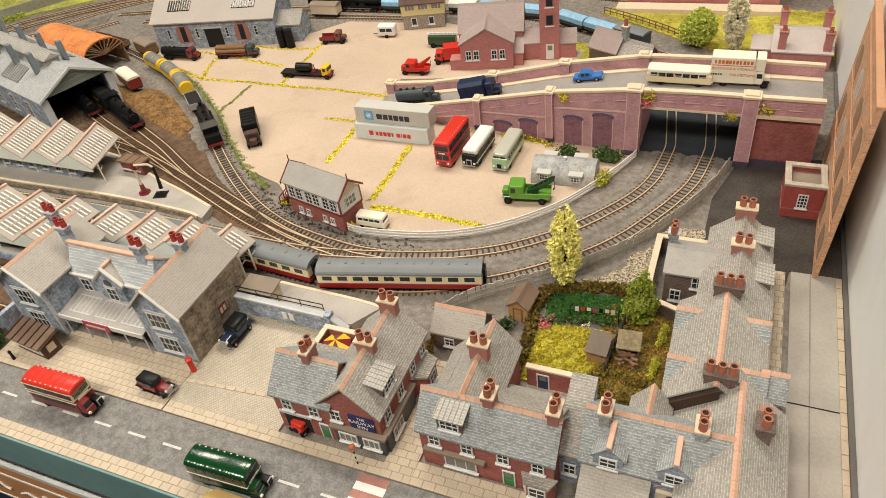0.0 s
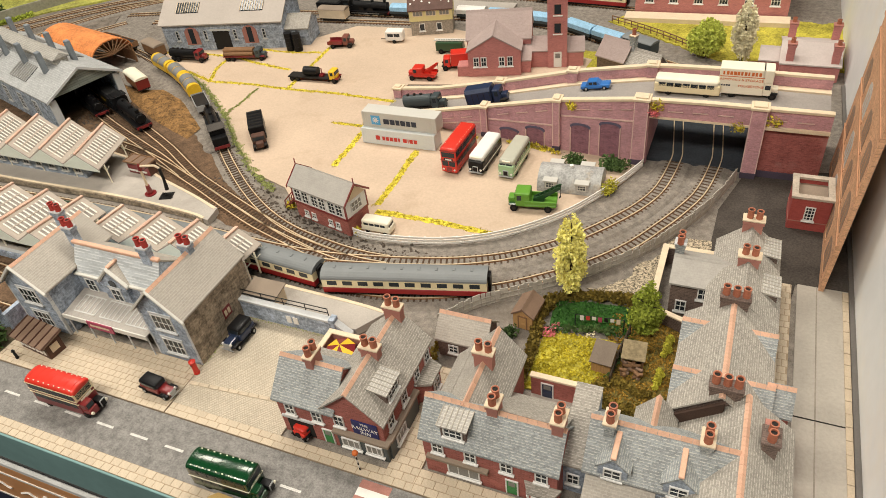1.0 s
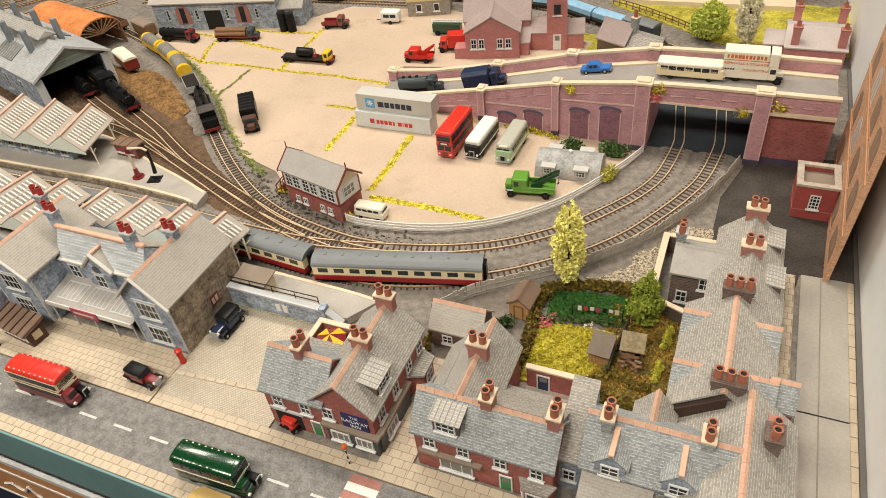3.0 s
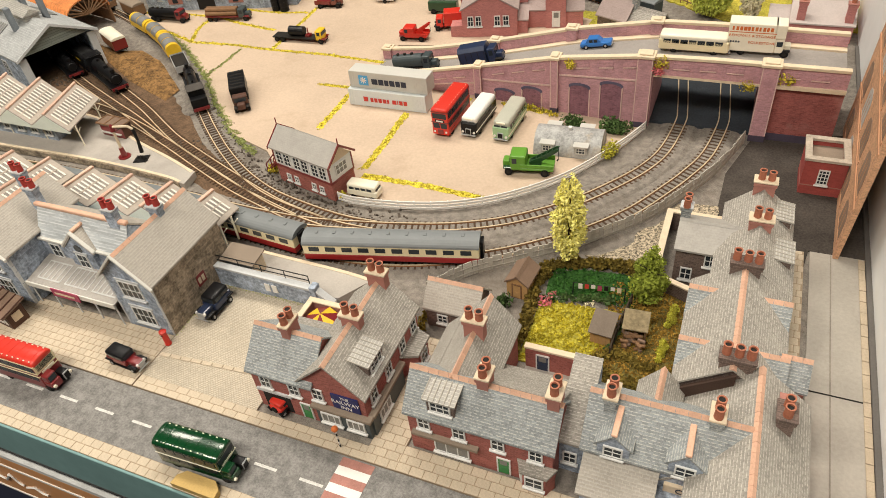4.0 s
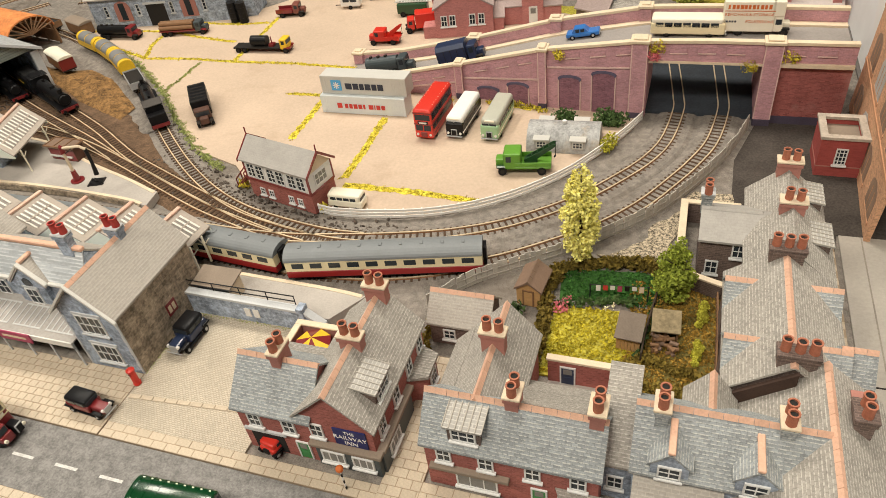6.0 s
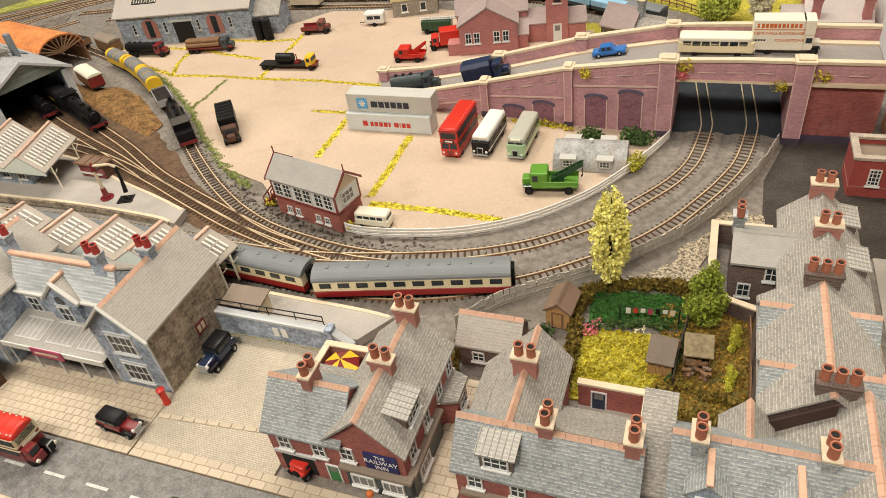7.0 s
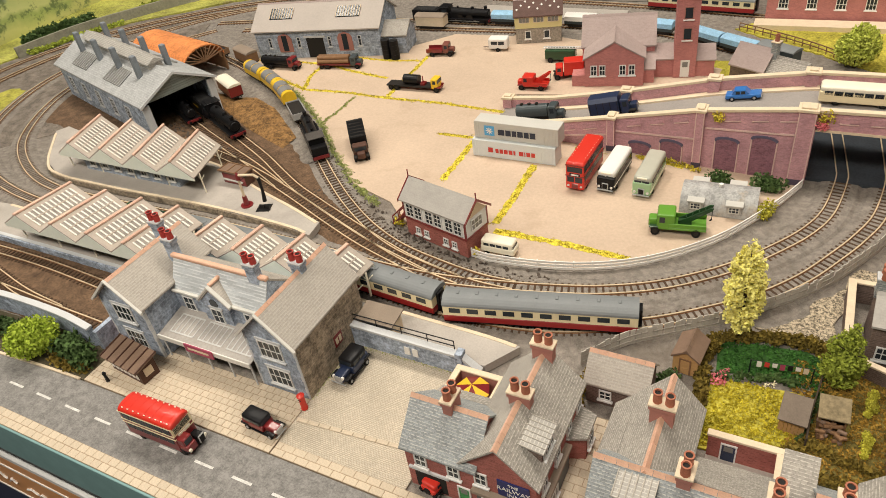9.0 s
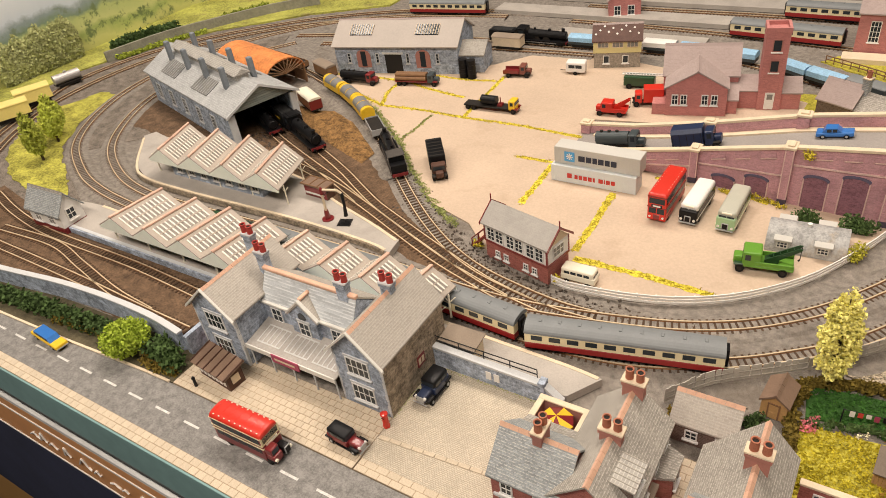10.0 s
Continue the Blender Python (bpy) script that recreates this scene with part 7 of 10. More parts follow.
tl = thing("ladder_trailer", "dark green trailer under a long white ladder", "trailer", -35.2, 129.8, 0.06, 8)
bm = B()
box(bm, -2.8, 2.4, -1.0, 1.0, 0.5, 2.2, 0.2, 2)
part("body", bm, GREEN_LOCO, tl)
bm = B()
for s in (-1, 1):
    box(bm, -3.2, 3.6, s * 0.35 - 0.07, s * 0.35 + 0.07, 2.3, 2.45)
for k in range(14):
    box(bm, -3.0 + k * 0.48, -2.9 + k * 0.48, -0.35, 0.35, 2.33, 2.42)
part("ladder", bm, WHITE, tl)
for wx in (-1.8, 1.6):
    for s in (-1, 1):
        wheel(tl, wx, s * 0.9)


# ---- shipping containers ----
def container(label, x, y, z, rz, material, marks):
    th = thing("shipping_container", label, "container", x, y, z, rz, "stacked containers")
    bm = B()
    box(bm, -6.1, 6.1, -1.22, 1.22, 0.0, 2.59, 0.05)
    part("body", bm, material, th)
    for s in (-1, 1):
        for k in range(30):
            if not (-5.0 < -5.7 + k * 0.39 < 4.0) or s > 0:
                bm = B()
                box(bm, -5.75 + k * 0.39, -5.6 + k * 0.39, s * 1.235 - 0.015, s * 1.235 + 0.015, 0.2, 2.4)
                part("rib", bm, material, th)
    for xx in (-6.1, 6.0):
        for yy in (-1.26, 1.16):
            bm = B()
            box(bm, xx, xx + 0.1, yy, yy + 0.1, 0.02, 2.57)
            part("corner_post", bm, material, th)
    marks(th)
    return th


def marks_top(th):
    bm = B()
    box(bm, -4.6, -3.1, -1.29, -1.26, 0.55, 2.05, 0.01)
    pl = part("badge", bm, INK_BLUE, th)
    bm = B()
    for k in range(4):
        box(bm, -0.5, 0.5, -0.01, 0.0, -0.07, 0.07, m=Matrix.Translation((-3.85, -1.295, 1.3)) @ Matrix.Rotation(k * math.pi / 4, 4, "Y"))
    part("star", bm, WHITE, pl)
    x = -2.55
    for w in (1.1, 0.95, 0.8, 0.95, 0.85, 0.95):
        bm = B()
        box(bm, x, x + w - 0.16, -1.29, -1.26, 0.8, 1.65, 0.01)
        part("name_bar", bm, INK_DARK, th)
        x += w


def marks_low(th):
    x = -2.6
    for w in (0.62, 0.66, 0.7, 0.7, 0.45, 0.8, 0.3, 0.7, 0.7):
        bm = B()
        box(bm, x, x + w - 0.16, -1.29, -1.26, 0.85, 1.5, 0.01)
        part("name_bar", bm, INK_RED, th)
        x += w + (0.35 if x > 0 and x < 0.2 else 0)
    bm = B()
    box(bm, -3.7, -3.0, -1.29, -1.26, 0.85, 1.6, 0.01)
    part("badge", bm, INK_RED, th)


container("pale grey shipping container with red lettering", -30.7, 97.75, 0.06, 0.5, GREY_BOX2, marks_low)
container("grey shipping container stacked on another, dark lettering", -30.4, 98.3, 2.66, 0.3, GREY_BOX, marks_top)


# ---- rolling stock ----
def bogie(th, x):
    bm = B()
    box(bm, x - 1.5, x + 1.5, -0.85, -0.7, 0.5, 0.85), box(bm, x - 1.5, x + 1.5, 0.7, 0.85, 0.5, 0.85), box(bm, x - 0.3, x + 0.3, -0.7, 0.7, 0.55, 0.8)
    bg = part("bogie", bm, STEEL_DARK, th)
    for wx in (-1.05, 1.05):
        bm = B()
        for s in (-1, 1):
            rod(bm, (x + wx, s * 0.55, 0.86), (x + wx, s * 0.68, 0.86), 0.45, n=14)
        rod(bm, (x + wx, -0.55, 0.86), (x + wx, 0.55, 0.86), 0.08, n=6)
        part("wheelset", bm, STEEL_DARK, bg)


def place_on(line, dist, length):
    """Pose of a vehicle whose middle is dist along a track."""
    k = min(len(line) - 1, max(0, int(round((dist - length * 0.35) / 0.72))))
    j = min(len(line) - 1, max(0, int(round((dist + length * 0.35) / 0.72))))
    a, b = line[k], line[j]
    c = (a + b) / 2
    return at(c.x, c.y, c.z, math.degrees(math.atan2(b.y - a.y, b.x - a.x)))


def carriage(label="crimson and cream railway carriage with grey roof", group="express carriages"):
    th = thing("railway_carriage", label, "carriage", 0, 0, 0, 0, group)
    L = 9.6
    bm = B()
    box(bm, -L, L, -1.38, 1.38, 0.95, 1.7, 0.05)
    part("lower_panel", bm, CRIMSON, th)
    bm = B()
    box(bm, -L, L, -1.37, 1.37, 1.71, 3.0, 0.04)
    part("upper_panel", bm, CREAM_PAINT, th)
    bm = B()
    prof = [(1.42 * math.cos(a), 2.93 + 0.78 * math.sin(a)) for a in [math.pi * q / 12 for q in range(13)]]
    solid(bm, prof, "x", -L - 0.03, L + 0.03)
    part("roof", bm, GREY_ROOF, th)
    vent = B()
    box(vent, 0, 0.3, -0.25, 0.25, 3.68, 3.78, 0.03)
    vent = mesh_of("roof_vent", vent, GREY_ROOF)
    for k in range(9):
        ob = part("roof_vent", vent, GREY_ROOF, th)
        ob.location = ((-8 + k * 2) * U, 0, 0)
    n = 10
    bm = B()
    box(bm, 0, 1.15, -0.02, 0.02, 0, 0.6)
    me = mesh_of("pane", bm, GLASS)
    for s in (-1, 1):
        for k in range(n):
            ob = part("pane", me, GLASS, th)
            ob.location = ((-8.8 + k * 1.84) * U, s * 1.375 * U, 2.12 * U)
    for e in (-1, 1):
        bm = B()
        box(bm, e * L - 0.02, e * (L + 0.35), -0.55, 0.55, 1.1, 3.2)
        part("gangway", bm, BLACK, th)
    bm = B()
    box(bm, -L, L, -1.25, 1.25, 0.75, 0.95), box(bm, -2.5, 2.5, -1.0, 1.0, 0.5, 0.75)
    part("underframe", bm, BLACK, th)
    bogie(th, -6.9), bogie(th, 6.9)
    return th


CRIMSON = mat("crimson_panel", (0.30, 0.02, 0.02), 0.35, var=0.1, bump=0.0, coat=0.3)


def locomotive(label, boiler=BLACK, tender=True, group="locomotives"):
    th = thing("steam_locomotive", label, "locomotive", 0, 0, 0, 0, group)
    bm = B()
    box(bm, -5.0, 5.6, -1.25, 1.25, 1.25, 1.42), box(bm, 5.4, 5.6, -1.2, 1.2, 0.85, 1.3)
    part("running_plate", bm, BLACK, th)
    bm = B()
    rod(bm, (-2.6, 0, 2.45), (4.4, 0, 2.35), 0.88, 0.78, n=20), box(bm, -3.2, -1.2, -0.85, 0.85, 1.4, 2.4)
    part("boiler", bm, boiler, th)
    bm = B()
    rod(bm, (4.3, 0, 2.35), (5.3, 0, 2.35), 0.84, n=20), rod(bm, (5.3, 0, 2.35), (5.42, 0, 2.35), 0.7, 0.6, n=18)
    part("smokebox", bm, BLACK, th)
    bm = B()
    rod(bm, (4.7, 0, 3.1), (4.7, 0, 3.75), 0.3, 0.36, n=14)
    part("funnel", bm, BLACK, th)
    bm = B()
    rod(bm, (1.8, 0, 3.1), (1.8, 0, 3.5), 0.4, 0.3, n=14)
    part("dome", bm, boiler, th)
    bm = B()
    rod(bm, (-1.4, 0, 3.2), (-1.4, 0, 3.6), 0.2, n=10)
    part("safety_valve", bm, boiler, th)
    bm = B()
    solid(bm, [(-1.2, 1.4), (1.2, 1.4), (1.2, 3.2), (0.8, 3.7), (-0.8, 3.7), (-1.2, 3.2)], "x", -5.0, -3.1)
    part("cab", bm, boiler, th)
    panes(th, -4.6, -3.5, 1, 1.2, 2.4, 3.1)
    bm = B()
    box(bm, -5.2, -3.0, -1.28, 1.28, 3.5, 3.62, 0.05)
    part("cab_roof", bm, BLACK, th)
    for s in (-1, 1):
        bm = B()
        box(bm, 3.6, 4.9, s * 1.0 - 0.25, s * 1.0 + 0.25, 0.75, 1.35, 0.1, 2)
        part("cylinder", bm, BLACK, th)
        bm = B()
        box(bm, -3.2, 3.7, s * 0.86 - 0.05, s * 0.86 + 0.05, 0.85, 1.0)
        part("coupling_rod", bm, GREY_STEEL, th)
        for wx, r in ((-2.9, 0.85), (-0.8, 0.85), (1.3, 0.85), (3.2, 0.5), (4.7, 0.5)):
            bm = B()
            rod(bm, (wx, s * 0.62, r + 0.42), (wx, s * 0.76, r + 0.42), r, n=18)
            part("driving_wheel", bm, STEEL_DARK, th)
    bm = B()
    box(bm, 5.6, 5.75, -1.2, 1.2, 0.95, 1.35)
    part("buffer_beam", bm, RED_DARK, th)
    for s in (-1, 1):
        bm = B()
        rod(bm, (5.75, s * 0.8, 1.15), (6.15, s * 0.8, 1.15), 0.1), rod(bm, (6.15, s * 0.8, 1.15), (6.22, s * 0.8, 1.15), 0.22, n=10)
        part("buffer", bm, BLACK, th)
    if tender:
        bm = B()
        box(bm, -11.4, -5.6, -1.25, 1.25, 1.2, 2.9, 0.1, 2)
        td = part("tender", bm, boiler, th)
        bm = B()
        box(bm, -10.8, -6.2, -0.95, 0.95, 2.8, 3.05, 0.1)
        part("coal", bm, COAL, td)
        for wx in (-10.4, -8.5, -6.6):
            for s in (-1, 1):
                bm = B()
                rod(bm, (wx, s * 0.62, 0.92), (wx, s * 0.76, 0.92), 0.5, n=14)
                part("wheel", bm, STEEL_DARK, td)
        bm = B()
        box(bm, -11.4, -5.6, -1.1, -0.9, 0.7, 1.2), box(bm, -11.4, -5.6, 0.9, 1.1, 0.7, 1.2)
        part("tender_frame", bm, BLACK, td)
        for s in (-1, 1):
            bm = B()
            box(bm, -9.5, -7.4, s * 1.26 - 0.015, s * 1.26 + 0.015, 1.95, 2.15)
            part("gold_bar", bm, YELLOW, td)
    return th


def wagon(label, kind, body, top, length=5.6, group="goods wagons"):
    th = thing("goods_wagon", label, "wagon", 0, 0, 0, 0, group)
    h = length / 2
    bm = B()
    box(bm, -h, h, -1.1, 1.1, 0.95, 1.15), box(bm, -h + 0.6, h - 0.6, -0.9, -0.75, 0.5, 0.95), box(bm, -h + 0.6, h - 0.6, 0.75, 0.9, 0.5, 0.95)
    part("underframe", bm, STEEL_DARK, th)
    if kind == "open":
        bm = B()
        box(bm, -h, h, -1.2, -1.1, 1.15, 2.2), box(bm, -h, h, 1.1, 1.2, 1.15, 2.2), box(bm, -h, -h + 0.1, -1.1, 1.1, 1.15, 2.2), box(bm, h - 0.1, h, -1.1, 1.1, 1.15, 2.2)
        part("sides", bm, body, th)
        bm = B()
        box(bm, -h + 0.1, h - 0.1, -1.1, 1.1, 1.16, 2.05, 0.1)
        part("load", bm, top, th)
    elif kind == "sheeted":
        bm = B()
        box(bm, -h, h, -1.2, 1.2, 1.15, 1.9)
        part("sides", bm, body, th)
        bm = B()
        solid(bm, [(-1.25, 1.7), (1.25, 1.7), (1.2, 2.5), (0.5, 2.85), (-0.5, 2.85), (-1.2, 2.5)], "x", -h - 0.05, h + 0.05)
        part("tarpaulin", bm, top, th)
    elif kind == "van":
        bm = B()
        box(bm, -h, h, -1.2, 1.2, 1.15, 3.0, 0.03)
        part("sides", bm, body, th)
        bm = B()
        solid(bm, [(1.3 * math.cos(a), 2.95 + 0.45 * math.sin(a)) for a in [math.pi * q / 10 for q in range(11)]], "x", -h - 0.1, h + 0.1)
        part("roof", bm, top, th)
    elif kind == "tank":
        bm = B()
        rod(bm, (-h + 0.1, 0, 2.2), (h - 0.1, 0, 2.2), 1.05, n=20), rod(bm, (0, 0, 3.1), (0, 0, 3.5), 0.35, n=12)
        part("tank", bm, body, th)
    elif kind == "hopper":
        bm = B()
        solid(bm, [(-0.5, 1.15), (0.5, 1.15), (1.25, 2.0), (1.25, 2.9), (-1.25, 2.9), (-1.25, 2.0)], "x", -h, h)
        part("sides", bm, body, th)
        bm = B()
        box(bm, -h + 0.2, h - 0.2, -1.05, 1.05, 2.85, 3.0, 0.1)
        part("load", bm, top, th)
    elif kind == "barrel":
        arc = [math.pi * q / 12 for q in range(13)]
        bm = B()
        solid(bm, [(1.22 * math.cos(a), 2.2 + 0.95 * math.sin(a)) for a in arc] + [(-1.22, 1.15), (1.22, 1.15)], "x", -h, h)
        part("sides", bm, body, th)
        for x0, x1 in ((-h + 0.9, -0.16), (0.16, h - 0.9)):
            bm = B()
            solid(bm, [(1.27 * math.cos(a), 2.22 + 1.0 * math.sin(a)) for a in arc], "x", x0, x1)
            part("roof_sheet", bm, top, th)
    for wx in (-h * 0.55, h * 0.55):
        bm = B()
        for s in (-1, 1):
            rod(bm, (wx, s * 0.55, 0.88), (wx, s * 0.68, 0.88), 0.46, n=14)
        part("wheelset", bm, STEEL_DARK, th)
    return th


TAIL = 62.0
first = carriage()
first.matrix_basis = place_on(LINE_A, TAIL + 9.8, 19.2)
for k in (1, 2):
    copy_thing(first, place_on(LINE_A, TAIL + 9.8 + 20.0 * k, 19.2))
express = locomotive("dark green express steam locomotive with tender", GREEN_LOCO)
express.matrix_basis = place_on(LINE_A, TAIL + 60.2 + 11.4, 16) 


def on(th, x, y, rz, z=0.0):
    th.matrix_basis = at(x, y, z, rz)
    return th


on(locomotive("black steam locomotive at the engine shed mouth", BLACK), -81.0, 93.6, -26.5).scale = (1.05, 1.1, 1.1)
on(locomotive("black steam locomotive inside the engine shed", BLACK), -92.6, 95.8, -26.5)
tank_engine = on(locomotive("small black tank locomotive standing bunker first on the goods siding", BLACK, False), -62.3, 93.0, 136)
bm = B()
box(bm, -6.3, -5.0, -1.2, 1.2, 1.3, 2.7, 0.08), box(bm, -6.4, -6.2, -1.25, 1.25, 0.85, 1.35)
part("bunker", bm, BLACK, tank_engine)
bm = B()
box(bm, -6.52, -6.4, -1.2, 1.2, 0.9, 1.4, 0.02)
part("buffer_beam", bm, RED_DARK, tank_engine)
bm = B()
box(bm, -5.3, -2.9, -1.3, 1.3, 3.63, 3.74, 0.05)
part("roof_sheet", bm, mat("dusty_black_roof", (0.07, 0.062, 0.055), 0.7, var=0.4, bump=0.1), tank_engine, "dusty black cab roof")
for s in (-1, 1):
    bm = B()
    box(bm, -3.0, 2.4, s * 1.0 - 0.22, s * 1.0 + 0.22, 1.42, 2.5, 0.06)
    part("side_tank", bm, BLACK, tank_engine)
on(locomotive("black steam locomotive on the back line", BLACK), -60.5, 144.0, 1)
SILVER = mat("silver_grey_roof", (0.25, 0.25, 0.25), 0.45, 0.2, var=0.15, bump=0.05)
TANK_GREY = mat("silver_tank", (0.45, 0.43, 0.42), 0.4, 0.4, var=0.2, bump=0.05)
on(wagon("grey open goods wagon with mixed load", "open", GREY_STEEL, STEEL_DARK, 5.6), -70.6, 100.0, -41)
on(wagon("yellow barrel-roofed wagon with a grey top", "barrel", YELLOW, SILVER, 6.6), -76.8, 104.9, -37)
on(wagon("yellow barrel-roofed wagon with a grey top", "barrel", YELLOW, SILVER, 6.6), -82.4, 108.7, -31)
on(wagon("yellow barrel-roofed wagon with a grey top", "barrel", YELLOW, SILVER, 6.6), -88.6, 111.9, -25)
on(wagon("dark brown brake van with cream roof beside the shed", "van", RED_DARK, CREAM_PALE, 6.4), -89.0, 104.5, -28)
on(wagon("brown open wagon with coal", "open", WOOD, COAL, 5.6), -105.5, 119.4, -14)
on(wagon("brown open wagon with coal", "open", WOOD, COAL, 5.6), -111.5, 120.9, -12)
on(wagon("brown goods van with pale roof", "van", WOOD, WOOD_GREY, 5.6), -96.0, 117.6, -22)
on(wagon("buff goods van behind the yard", "van", CREAM, WOOD_GREY, 6.2), -66.0, 140.0, 2)
for x, y, r in ((-51.2, 144.3, 1), (-29.6, 144.4, -2), (-22.4, 143.6, -8), (-13.2, 140.2, -30), (-7.4, 137.2, -28)):
    on(wagon("goods wagon under a pale blue sheet", "sheeted", GREY_LORRY, BLUE_SHEET, 6.2), x, y, r)
on(wagon("goods wagon under a white sheet", "sheeted", GREY_LORRY, WHITE, 5.8), -36.6, 144.8, 0)
on(wagon("grey brake van on the back line", "van", GREY_LORRY, GREY_ROOF, 6.0), -1.4, 134.0, -28)
on(wagon("pale yellow goods van on the far siding", "van", VAN_YELLOW, VAN_YELLOW, 7.0, "hill wagons"), -148.7, 80.2, 66).scale = (1.0, 1.25, 1.35)
on(wagon("pale yellow goods van on the far siding", "van", VAN_YELLOW, VAN_YELLOW, 7.0, "hill wagons"), -151.9, 87.2, 67).scale = (1.0, 1.25, 1.35)
on(wagon("silver tank wagon on the far siding", "tank", TANK_GREY, TANK_GREY, 6.0, "hill wagons"), -155.0, 97.2, 76)
for x, y, r in ((-17.0, 155.4, -6),):
    on(carriage("crimson and cream carriage at the rear station", "rear carriages"), x, y, r)
on(carriage("crimson and cream carriage on the far rear line", "rear carriages"), -9.5, 167.6, -3)
on(carriage("crimson and cream carriage on the rear curve", "rear carriages"), -90.5, 157.0, 8)



# ---- pavements of separate slabs ----
slabs("pavement_station", -57.5, -32.72, 43.9, 50.4, 0.2, 0.86, 0.72, "cream flagstone forecourt of the station")
slabs("pavement_inn", -32.6, -7.9, 43.9, 45.28, 0.2, 1.3, 0.69, "cream flagstone pavement along the street")
for k in range(11):
    bm = B()
    box(bm, 0.03, 1.16, 0.0, 0.42, 0.0, 0.2, 0.03)
    ob = part("kerb_stone", bm, SLAB, bpy.data.objects["forecourt"])
    ob.matrix_basis = at(-32.5 + 1.19 * k, 47.75 + 0.095 * k, 0.05, 4.6)
slabs("pavement_lane", -7.95, -4.9, 43.9, 58.0, 0.19, 1.15, 0.78, "flagstone lane between the inn and shop")
slabs("pavement_shops", -4.9, 22.9, 43.9, 46.3, 0.2, 1.2, 0.8, "cream flagstone pavement before the shops")
slabs("pavement_south", -112, 24.9, 36.46, 38.02, 0.17, 1.05, 0.78, "cream flagstone pavement along the layout's front edge", True)

slabs("pavement_side", 22.4, 24.5, 57.0, 80.0, 0.19, 0.78, 0.9, "cream slab pavement beside the terrace")

# ---- signal box ----
sg = thing("signal_box", "red brick signal box with glazed upper floor and grey slate roof", "signal box", -36.7, 77.1, 0, -13.5)
sg.scale = (0.95, 0.9, 1.0)
bm = B()
box(bm, 0, 10.0, 0, 4.4, 0, 2.6)
part("base", bm, BRICK, sg)
bm = B()
box(bm, -0.05, 10.05, -0.05, 4.45, 2.6, 5.0)
part("upper_floor", bm, WINDOW_WHITE, sg)
bm = B()
for x in (-0.1, 9.9):
    box(bm, x, x + 0.2, -0.12, 0.1, 2.6, 5.0), box(bm, x, x + 0.2, 4.3, 4.52, 2.6, 5.0)
box(bm, -0.1, 10.1, -0.14, -0.06, 2.5, 2.75), box(bm, 10.06, 10.14, -0.1, 4.5, 2.5, 2.75)
part("trim", bm, RED_DARK, sg)
for g0 in (0.9, 4.1, 7.3):
    for k in range(2):
        window(sg, g0 + k * 1.4 + 0.2, -0.06, 2.95, 1.3, 1.85, "S", 2, 3, WINDOW_WHITE, GLASS, False)
window(sg, 10.06, 2.2, 3.2, 2.2, 1.5, "E", 3, 2, WINDOW_WHITE, GLASS_PALE, False)
bm = B()
solid(bm, [(-0.05, 5.0), (4.45, 5.0), (2.2, 6.9)], "x", 9.95, 10.06)
part("gable_panel", bm, CREAM, sg)
bm = B()
for s, e in ((-1, -0.4), (1, 4.8)):
    solid(bm, [(2.2, 7.0), (e, 5.0), (e, 5.16), (2.2, 7.16)], "x", -0.4, 10.4)
part("roof", bm, BOX_ROOF, sg)
for x in (-0.5, 10.4):
    bm = B()
    for s, e in ((-1, -0.5), (1, 4.9)):
        solid(bm, [(2.2, 6.9), (e, 4.85), (e, 5.2), (2.2, 7.28)], "x", x, x + 0.12)
    rod(bm, (x, 2.2, 7.1), (x, 2.2, 8.0), 0.09, n=6)
    part("barge_board", bm, RED_DARK, sg)
for xx in (2.0, 3.4, 6.6, 8.0):
    window(sg, xx, -0.01, 0.7, 0.8, 0.95, "S", 2, 2)
door(sg, 3.4 + 0.0, 4.43, 0, 0.9, 2.0, "N")
bm = B()
for k in range(7):
    box(bm, -1.0 - k * 0.34, -0.6 - k * 0.34, 0.6, 1.9, 2.4 - k * 0.37, 2.5 - k * 0.37)
box(bm, -0.7, 0.0, 0.5, 2.0, 2.4, 2.55)
for yy in (0.55, 1.95):
    rod(bm, (-0.6, yy, 2.5), (-3.2, yy, 0.1), 0.14, n=6), rod(bm, (-0.1, yy, 3.6), (-0.7, yy, 3.6), 0.09, n=6), rod(bm, (-0.7, yy, 3.6), (-3.2, yy, 1.2), 0.09, n=6)
    for q in (0.0, 0.5, 1.0):
        rod(bm, (-0.7 - 2.5 * q, yy, 2.4 - 2.4 * q), (-0.7 - 2.5 * q, yy, 3.6 - 2.4 * q), 0.09, n=6)
part("staircase", bm, RED_DARK, sg, "dark maroon outside stair")

# ---- nissen hut ----
nh = thing("nissen_hut", "grey corrugated nissen hut with two dormer windows", "hut", -3.1, 93.2, 0.06, 3)
bm = B()
prof = []
for q in range(41):
    a = math.pi * q / 40
    r = 2.5
    prof.append((r * math.cos(a), 1.02 * r * math.sin(a) + 0.02))
n = 60
rows = []
for i in range(n + 1):
    rr = 1 + 0.004 * (i % 2)
    rows.append([bm.verts.new((-4.2 + 8.4 * i / n, y * rr, z * rr)) for y, z in prof])
for a, b in zip(rows, rows[1:]):
    for k in range(40):
        bm.faces.new((a[k], a[k + 1], b[k + 1], b[k]))
bm.faces.new(rows[0]), bm.faces.new(rows[-1][::-1])
bmesh.ops.recalc_face_normals(bm, faces=bm.faces)
NISSEN = mat("weathered_tin", (0.37, 0.37, 0.36), 0.6, 0.1, var=0.3, s1=0.5, s2=3, bump=0.15, con=0.2, stain=((0.42, 0.33, 0.22), 0.35, 0.54, 0.6))
part("shell", bm, NISSEN, nh)
